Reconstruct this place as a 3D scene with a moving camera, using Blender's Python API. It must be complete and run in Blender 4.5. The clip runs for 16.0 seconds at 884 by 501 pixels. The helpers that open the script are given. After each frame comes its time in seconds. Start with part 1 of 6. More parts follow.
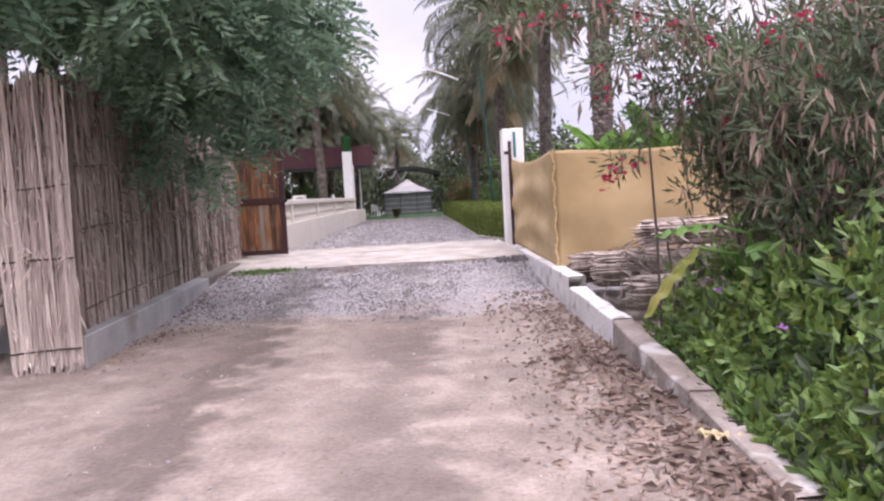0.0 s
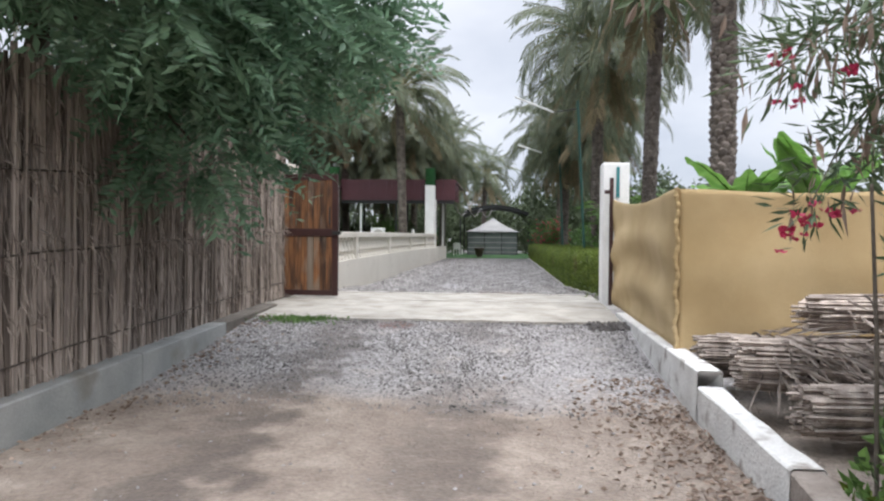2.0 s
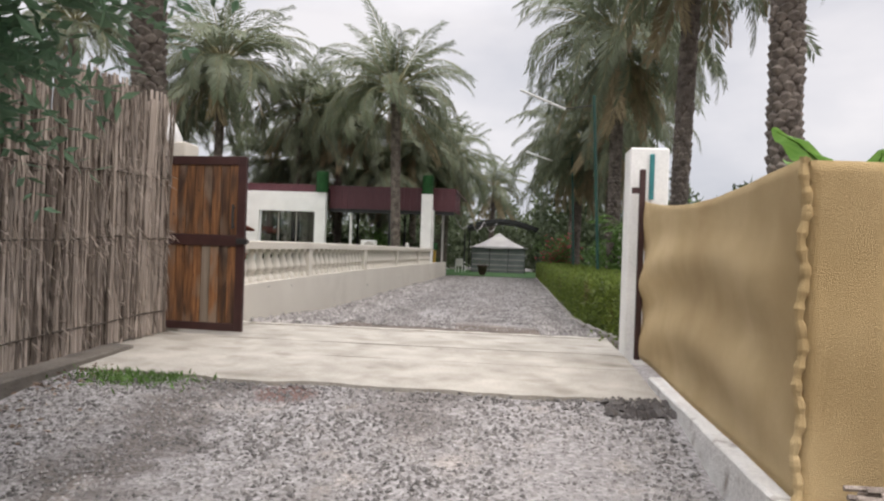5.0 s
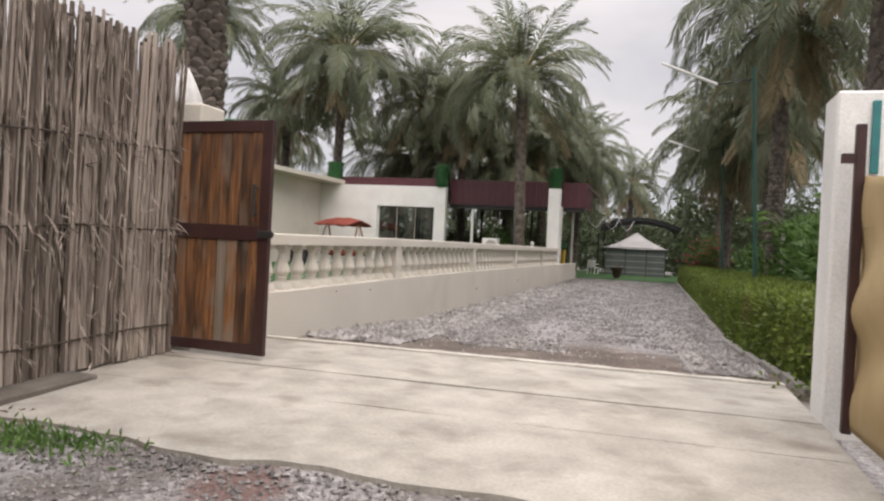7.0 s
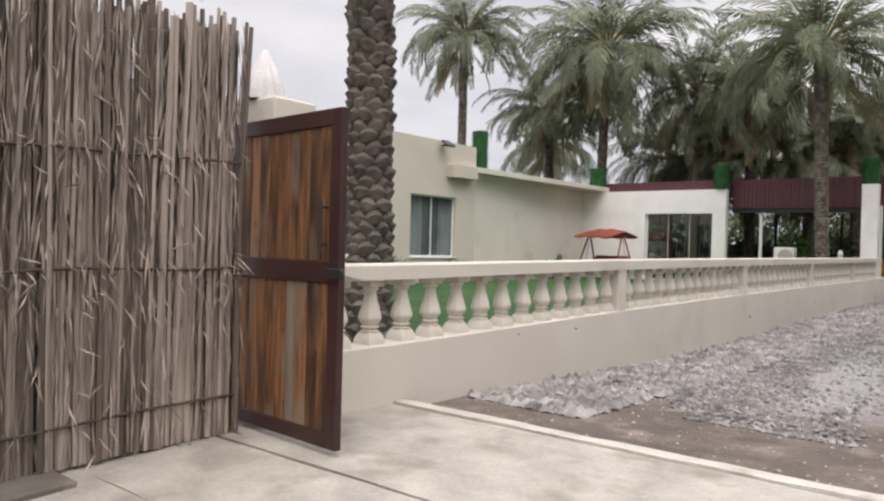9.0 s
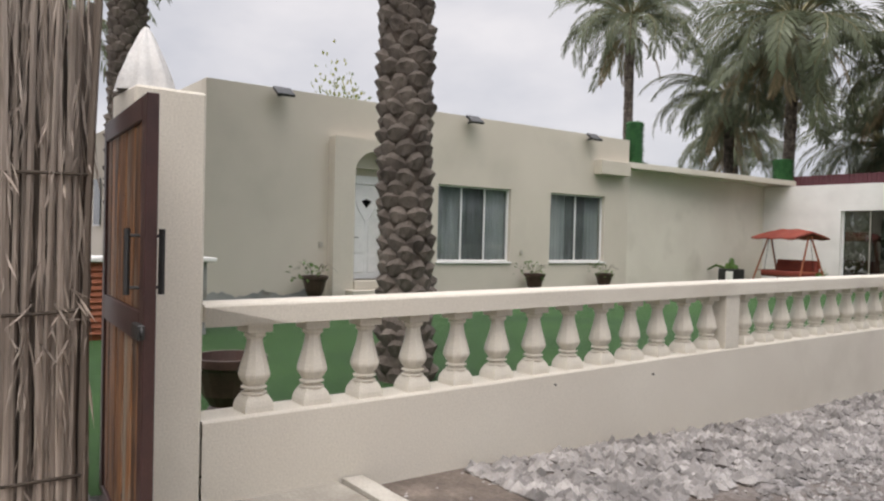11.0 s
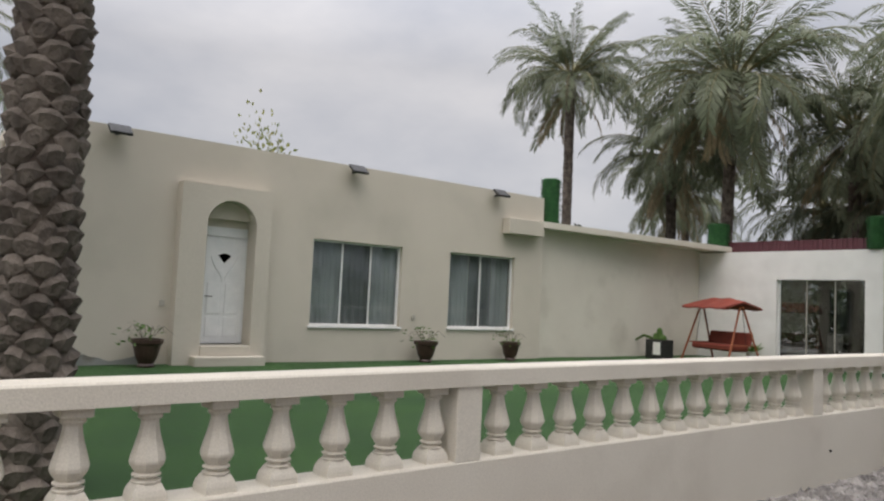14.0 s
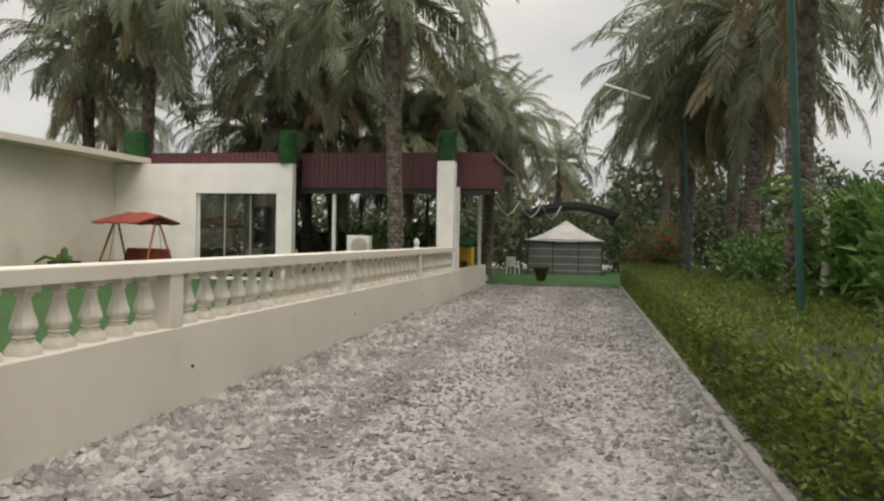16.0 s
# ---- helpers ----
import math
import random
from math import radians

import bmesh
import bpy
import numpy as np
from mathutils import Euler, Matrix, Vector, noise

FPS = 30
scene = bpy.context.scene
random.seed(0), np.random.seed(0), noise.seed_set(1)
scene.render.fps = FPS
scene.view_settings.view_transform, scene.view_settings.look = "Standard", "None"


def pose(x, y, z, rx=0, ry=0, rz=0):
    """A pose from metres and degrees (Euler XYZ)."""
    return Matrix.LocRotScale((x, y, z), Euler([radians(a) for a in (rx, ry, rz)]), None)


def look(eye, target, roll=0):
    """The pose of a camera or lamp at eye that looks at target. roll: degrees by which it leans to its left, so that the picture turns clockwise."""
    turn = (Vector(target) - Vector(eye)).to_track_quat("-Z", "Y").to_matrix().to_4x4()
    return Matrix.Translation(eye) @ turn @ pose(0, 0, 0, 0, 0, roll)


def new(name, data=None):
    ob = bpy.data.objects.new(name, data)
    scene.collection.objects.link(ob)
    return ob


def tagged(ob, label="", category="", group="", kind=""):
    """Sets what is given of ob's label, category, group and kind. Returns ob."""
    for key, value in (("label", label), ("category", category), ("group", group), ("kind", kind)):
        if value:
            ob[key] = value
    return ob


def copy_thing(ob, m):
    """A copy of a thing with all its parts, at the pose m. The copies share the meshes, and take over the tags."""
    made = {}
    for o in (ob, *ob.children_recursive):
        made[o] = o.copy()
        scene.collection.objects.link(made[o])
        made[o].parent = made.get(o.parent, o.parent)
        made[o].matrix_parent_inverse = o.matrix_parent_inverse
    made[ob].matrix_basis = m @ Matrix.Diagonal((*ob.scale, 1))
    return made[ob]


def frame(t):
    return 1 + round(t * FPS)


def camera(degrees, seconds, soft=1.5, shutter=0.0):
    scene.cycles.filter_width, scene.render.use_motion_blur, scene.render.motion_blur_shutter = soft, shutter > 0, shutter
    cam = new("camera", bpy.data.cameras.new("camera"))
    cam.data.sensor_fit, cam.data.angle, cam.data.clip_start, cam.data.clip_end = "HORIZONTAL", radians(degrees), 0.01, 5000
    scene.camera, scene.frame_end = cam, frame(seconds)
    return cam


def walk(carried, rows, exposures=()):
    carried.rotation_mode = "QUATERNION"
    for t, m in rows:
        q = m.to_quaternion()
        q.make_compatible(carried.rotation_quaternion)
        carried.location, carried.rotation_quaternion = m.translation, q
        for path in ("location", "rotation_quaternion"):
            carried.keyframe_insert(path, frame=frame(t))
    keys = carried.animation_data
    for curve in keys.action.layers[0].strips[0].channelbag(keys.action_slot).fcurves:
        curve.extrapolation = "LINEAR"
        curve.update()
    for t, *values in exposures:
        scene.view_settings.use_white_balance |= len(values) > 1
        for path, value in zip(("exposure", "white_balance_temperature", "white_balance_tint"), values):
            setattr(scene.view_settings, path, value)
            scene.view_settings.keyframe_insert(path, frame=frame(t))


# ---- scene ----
cam = camera(61.7, 16.0, soft=2.3)
METRES, EYE, TILT, LEAN, TURN = 18.8, 1.5, 0.0, 0.0, 3.2
PATH = [
    (0, (-0.316, -0.311, 1.252), (-0.27, 1.683, 1.109), -3.2),
    (0.5, (-0.226, 0.268, 1.256), (-0.338, 2.255, 1.06), -1.2),
    (1, (-0.183, 0.878, 1.273), (-0.343, 2.868, 1.141), -0.6),
    (1.5, (-0.141, 1.5, 1.273), (-0.331, 3.49, 1.201), 0.1),
    (2, (-0.168, 2.185, 1.294), (-0.349, 4.177, 1.26), 0.5),
    (2.5, (-0.049, 2.759, 1.289), (-0.197, 4.753, 1.295), 0.5),
    (3, (-0.043, 3.343, 1.29), (-0.166, 5.339, 1.312), 0.8),
    (3.2, (-0.018, 3.605, 1.29), (-0.129, 5.602, 1.315), 1.0),
    (5.3, (0.208, 6.363, 1.324), (-0.036, 8.348, 1.328), 2.3),
    (5.5, (0.224, 6.603, 1.334), (-0.041, 8.586, 1.34), 2.5),
    (6, (0.242, 7.247, 1.344), (-0.097, 9.218, 1.354), 2.9),
    (6.5, (0.195, 7.92, 1.357), (-0.242, 9.872, 1.361), 3.1),
    (7, (0.231, 8.583, 1.338), (-0.341, 10.5, 1.326), 2.9),
    (7.5, (0.131, 9.308, 1.368), (-0.614, 11.164, 1.335), 2.8),
    (8, (0.179, 9.972, 1.444), (-0.755, 11.74, 1.402), 2.2),
    (8.5, (0.142, 10.548, 1.473), (-0.967, 12.212, 1.434), 2.1),
    (9, (0.177, 11.197, 1.545), (-1.076, 12.756, 1.53), 1.5),
    (9.2, (0.173, 11.43, 1.603), (-1.129, 12.948, 1.595), 1.8),
    (11.3, (0.154, 13.63, 1.851), (-1.468, 14.8, 1.836), 1.6),
    (11.5, (0.201, 13.806, 1.899), (-1.419, 14.978, 1.927), 2.1),
    (12, (0.181, 14.303, 1.891), (-1.42, 15.499, 1.965), 4.0),
    (12.5, (0.185, 14.871, 1.917), (-1.419, 16.061, 2.007), 4.8),
    (13, (0.161, 15.378, 1.911), (-1.459, 16.547, 2.008), 4.7),
    (13.5, (0.098, 15.938, 1.921), (-1.516, 17.114, 2.026), 4.1),
    (14, (0.096, 16.422, 1.882), (-1.485, 17.64, 2.013), 2.7),
    (14.5, (-0.009, 16.943, 1.804), (-1.489, 18.276, 1.977), 1.8),
    (15, (-0.101, 17.514, 1.758), (-1.346, 19.074, 1.889), 2.9),
    (15.5, (-0.159, 18.017, 1.693), (-0.982, 19.839, 1.749), 2.0),
    (16, (-0.011, 18.439, 1.671), (-0.412, 20.398, 1.644), 1.0),
]
EXPOSURES = [(0.0, 0.87, 6550, 32), (0.5, 0.76, 6500, 21), (1.0, 0.72, 6450, 17), (1.5, 0.70, 6450, 13), (3.0, 0.68, 6450, 10), (5.5, 0.49, 7150, 15), (7.5, 0.46, 7250, 16), (9.0, 0.51, 7050, 15), (11.5, 0.38, 7050, 14), (12.5, 0.17, 7180, 15), (13.2, 0.13, 7130, 14), (14.5, 0.12, 6950, 12), (15.4, 0.18, 7450, 10), (16.0, 0.37, 7700, 9)]
walk(cam, [(t, look(eye, target, roll)) for t, eye, target, roll in PATH], EXPOSURES)

# ---- light ----
world = bpy.data.worlds.new("overcast_sky")
scene.world = world
world.use_nodes = True
wn, wl = world.node_tree.nodes, world.node_tree.links
wn.clear()
w_out = wn.new("ShaderNodeOutputWorld")
w_bg = wn.new("ShaderNodeBackground")
w_sky = wn.new("ShaderNodeTexSky")
w_sky.sky_type = 'NISHITA'
w_sky.sun_disc = False
w_sky.sun_elevation, w_sky.sun_rotation = radians(52), radians(150)
w_tc = wn.new("ShaderNodeTexCoord")
w_map = wn.new("ShaderNodeMapping")
w_map.inputs["Scale"].default_value = (1.0, 1.0, 2.2)
w_noise = wn.new("ShaderNodeTexNoise")
w_noise.inputs["Scale"].default_value, w_noise.inputs["Detail"].default_value = 1.9, 7
w_ramp = wn.new("ShaderNodeValToRGB")
w_ramp.color_ramp.elements[0].position, w_ramp.color_ramp.elements[0].color = 0.36, (5.3, 5.9, 7.1, 1)
w_ramp.color_ramp.elements[1].position, w_ramp.color_ramp.elements[1].color = 0.65, (9.7, 10.0, 10.7, 1)
w_mix = wn.new("ShaderNodeMixRGB")
w_mix.inputs[0].default_value = 0.88
wl.new(w_tc.outputs["Generated"], w_map.inputs["Vector"])
wl.new(w_map.outputs["Vector"], w_noise.inputs["Vector"])
wl.new(w_noise.outputs["Fac"], w_ramp.inputs["Fac"])
wl.new(w_sky.outputs["Color"], w_mix.inputs[1])
wl.new(w_ramp.outputs["Color"], w_mix.inputs[2])
# an overcast sky is about three times as bright overhead as at the horizon
w_sep = wn.new("ShaderNodeSeparateXYZ")
w_up = wn.new("ShaderNodeMapRange")
w_up.inputs["From Min"].default_value, w_up.inputs["From Max"].default_value = 0.30, 1.0
w_up.inputs["To Min"].default_value, w_up.inputs["To Max"].default_value = 1.0, 3.8
w_mul = wn.new("ShaderNodeVectorMath")
w_mul.operation = 'SCALE'
wl.new(w_tc.outputs["Generated"], w_sep.inputs["Vector"])
wl.new(w_sep.outputs["Z"], w_up.inputs["Value"])
wl.new(w_mix.outputs["Color"], w_mul.inputs[0])
wl.new(w_up.outputs["Result"], w_mul.inputs["Scale"])
wl.new(w_mul.outputs["Vector"], w_bg.inputs["Color"])
w_bg.inputs["Strength"].default_value = 0.068
wl.new(w_bg.outputs["Background"], w_out.inputs["Surface"])

sun = new("sun", bpy.data.lights.new("sun", 'SUN'))
sun.data.energy, sun.data.angle, sun.data.color = 1.5, radians(60), (1.0, 0.96, 0.9)
sun.matrix_basis = look((0, 0, 30), (0 - 8, 12, 0))


# ---- materials ----
def mat(name, c1, c2, scale=6.0, rough=0.8, bump=0.3, fine=60.0, metal=0.0, spread=0.0, stretch=(1, 1, 1), leaf=0.0, stain=None):
    """Two colours mixed by coarse noise, fine grain, bump; spread varies value from object to object or island to island."""
    m = bpy.data.materials.new(name)
    m.use_nodes = True
    n, l = m.node_tree.nodes, m.node_tree.links
    b = n["Principled BSDF"]
    tc = n.new("ShaderNodeTexCoord")
    mp = n.new("ShaderNodeMapping")
    mp.inputs["Scale"].default_value = stretch
    l.new(tc.outputs["Object"], mp.inputs["Vector"])
    big = n.new("ShaderNodeTexNoise")
    big.inputs["Scale"].default_value, big.inputs["Detail"].default_value = scale, 5
    small = n.new("ShaderNodeTexNoise")
    small.inputs["Scale"].default_value, small.inputs["Detail"].default_value = fine, 3
    for t in (big, small):
        l.new(mp.outputs["Vector"], t.inputs["Vector"])
    ramp = n.new("ShaderNodeValToRGB")
    ramp.color_ramp.elements[0].position, ramp.color_ramp.elements[0].color = 0.32, (*c1, 1)
    ramp.color_ramp.elements[1].position, ramp.color_ramp.elements[1].color = 0.68, (*c2, 1)
    l.new(big.outputs["Fac"], ramp.inputs["Fac"])
    grain = n.new("ShaderNodeMapRange")
    grain.inputs["To Min"].default_value, grain.inputs["To Max"].default_value = 0.78, 1.22
    l.new(small.outputs["Fac"], grain.inputs["Value"])
    hsv = n.new("ShaderNodeHueSaturation")
    l.new(grain.outputs["Result"], hsv.inputs["Value"])
    l.new(ramp.outputs["Color"], hsv.inputs["Color"])
    last = hsv
    if stain:
        col, sc, lo, hi = stain
        sn = n.new("ShaderNodeTexNoise")
        sn.inputs["Scale"].default_value, sn.inputs["Detail"].default_value = sc, 6
        l.new(tc.outputs["Object"], sn.inputs["Vector"])
        sr = n.new("ShaderNodeMapRange")
        sr.inputs["From Min"].default_value, sr.inputs["From Max"].default_value = lo, hi
        l.new(sn.outputs["Fac"], sr.inputs["Value"])
        mx = n.new("ShaderNodeMixRGB")
        mx.inputs[2].default_value = (*col, 1)
        l.new(sr.outputs["Result"], mx.inputs[0])
        l.new(hsv.outputs["Color"], mx.inputs[1])
        last = mx
    if spread:
        oi, geo = n.new("ShaderNodeObjectInfo"), n.new("ShaderNodeNewGeometry")
        add = n.new("ShaderNodeMath")
        add.operation = 'ADD'
        l.new(oi.outputs["Random"], add.inputs[0])
        l.new(geo.outputs["Random Per Island"], add.inputs[1])
        fr = n.new("ShaderNodeMapRange")
        fr.inputs["From Max"].default_value = 2.0
        fr.inputs["To Min"].default_value, fr.inputs["To Max"].default_value = 1 - spread, 1 + spread
        l.new(add.outputs[0], fr.inputs["Value"])
        h2 = n.new("ShaderNodeHueSaturation")
        l.new(fr.outputs["Result"], h2.inputs["Value"])
        l.new(last.outputs["Color"], h2.inputs["Color"])
        last = h2
    l.new(last.outputs["Color"], b.inputs["Base Color"])
    b.inputs["Roughness"].default_value = rough
    b.inputs["Metallic"].default_value = metal
    if bump:
        bp = n.new("ShaderNodeBump")
        bp.inputs["Strength"].default_value, bp.inputs["Distance"].default_value = bump, 0.02
        l.new(small.outputs["Fac"], bp.inputs["Height"])
        l.new(bp.outputs["Normal"], b.inputs["Normal"])
    if leaf:
        tr = n.new("ShaderNodeBsdfTranslucent")
        l.new(last.outputs["Color"], tr.inputs["Color"])
        ms = n.new("ShaderNodeMixShader")
        ms.inputs[0].default_value = leaf
        l.new(b.outputs["BSDF"], ms.inputs[1])
        l.new(tr.outputs["BSDF"], ms.inputs[2])
        l.new(ms.outputs["Shader"], n["Material Output"].inputs["Surface"])
    return m


def board_mat():
    """Oiled boards: amber heartwood, dark drip streaks, knots and greyed lower ends, different on every board."""
    m = bpy.data.materials.new("weathered_amber_board")
    m.use_nodes = True
    n, l = m.node_tree.nodes, m.node_tree.links
    b = n["Principled BSDF"]
    tc, oi = n.new("ShaderNodeTexCoord"), n.new("ShaderNodeObjectInfo")
    shift = n.new("ShaderNodeVectorMath")
    shift.operation = 'SCALE'
    comb = n.new("ShaderNodeCombineXYZ")
    for i in range(3):
        l.new(oi.outputs["Random"], comb.inputs[i])
    l.new(comb.outputs[0], shift.inputs[0])
    shift.inputs["Scale"].default_value = 37.0
    add = n.new("ShaderNodeVectorMath")
    l.new(tc.outputs["Object"], add.inputs[0])
    l.new(shift.outputs[0], add.inputs[1])

    def streaks(scale, stretch, detail):
        mp, t = n.new("ShaderNodeMapping"), n.new("ShaderNodeTexNoise")
        mp.inputs["Scale"].default_value = stretch
        t.inputs["Scale"].default_value, t.inputs["Detail"].default_value = scale, detail
        l.new(add.outputs[0], mp.inputs["Vector"])
        l.new(mp.outputs[0], t.inputs["Vector"])
        return t.outputs["Fac"]

    def blend(fac, lo, hi, a, colour):
        r, x = n.new("ShaderNodeMapRange"), n.new("ShaderNodeMixRGB")
        r.inputs["From Min"].default_value, r.inputs["From Max"].default_value = lo, hi
        l.new(fac, r.inputs["Value"])
        l.new(r.outputs["Result"], x.inputs[0])
        l.new(a, x.inputs[1])
        x.inputs[2].default_value = (*colour, 1)
        return x.outputs[0]
    grain = streaks(7.0, (5, 5, 0.35), 6)
    ramp = n.new("ShaderNodeValToRGB")
    ramp.color_ramp.elements[0].position, ramp.color_ramp.elements[0].color = 0.3, (0.075, 0.030, 0.012, 1)
    ramp.color_ramp.elements[1].position, ramp.color_ramp.elements[1].color = 0.72, (0.30, 0.135, 0.052, 1)
    l.new(grain, ramp.inputs["Fac"])
    c = blend(streaks(3.0, (3, 3, 0.5), 3), 0.50, 0.68, ramp.outputs["Color"], (0.045, 0.022, 0.013))
    c = blend(streaks(2.3, (2, 2, 0.8), 4), 0.52, 0.68, c, (0.19, 0.135, 0.095))
    c = blend(streaks(16.0, (1.6, 1.6, 0.9), 2), 0.70, 0.76, c, (0.03, 0.015, 0.01))
    h, vr = n.new("ShaderNodeHueSaturation"), n.new("ShaderNodeMapRange")
    vr.inputs["To Min"].default_value, vr.inputs["To Max"].default_value = 0.6, 1.3
    l.new(oi.outputs["Random"], vr.inputs["Value"])
    l.new(vr.outputs["Result"], h.inputs["Value"])
    l.new(c, h.inputs["Color"])
    l.new(h.outputs["Color"], b.inputs["Base Color"])
    b.inputs["Roughness"].default_value = 0.6
    bp = n.new("ShaderNodeBump")
    bp.inputs["Strength"].default_value, bp.inputs["Distance"].default_value = 0.5, 0.01
    l.new(grain, bp.inputs["Height"])
    l.new(bp.outputs["Normal"], b.inputs["Normal"])
    return m


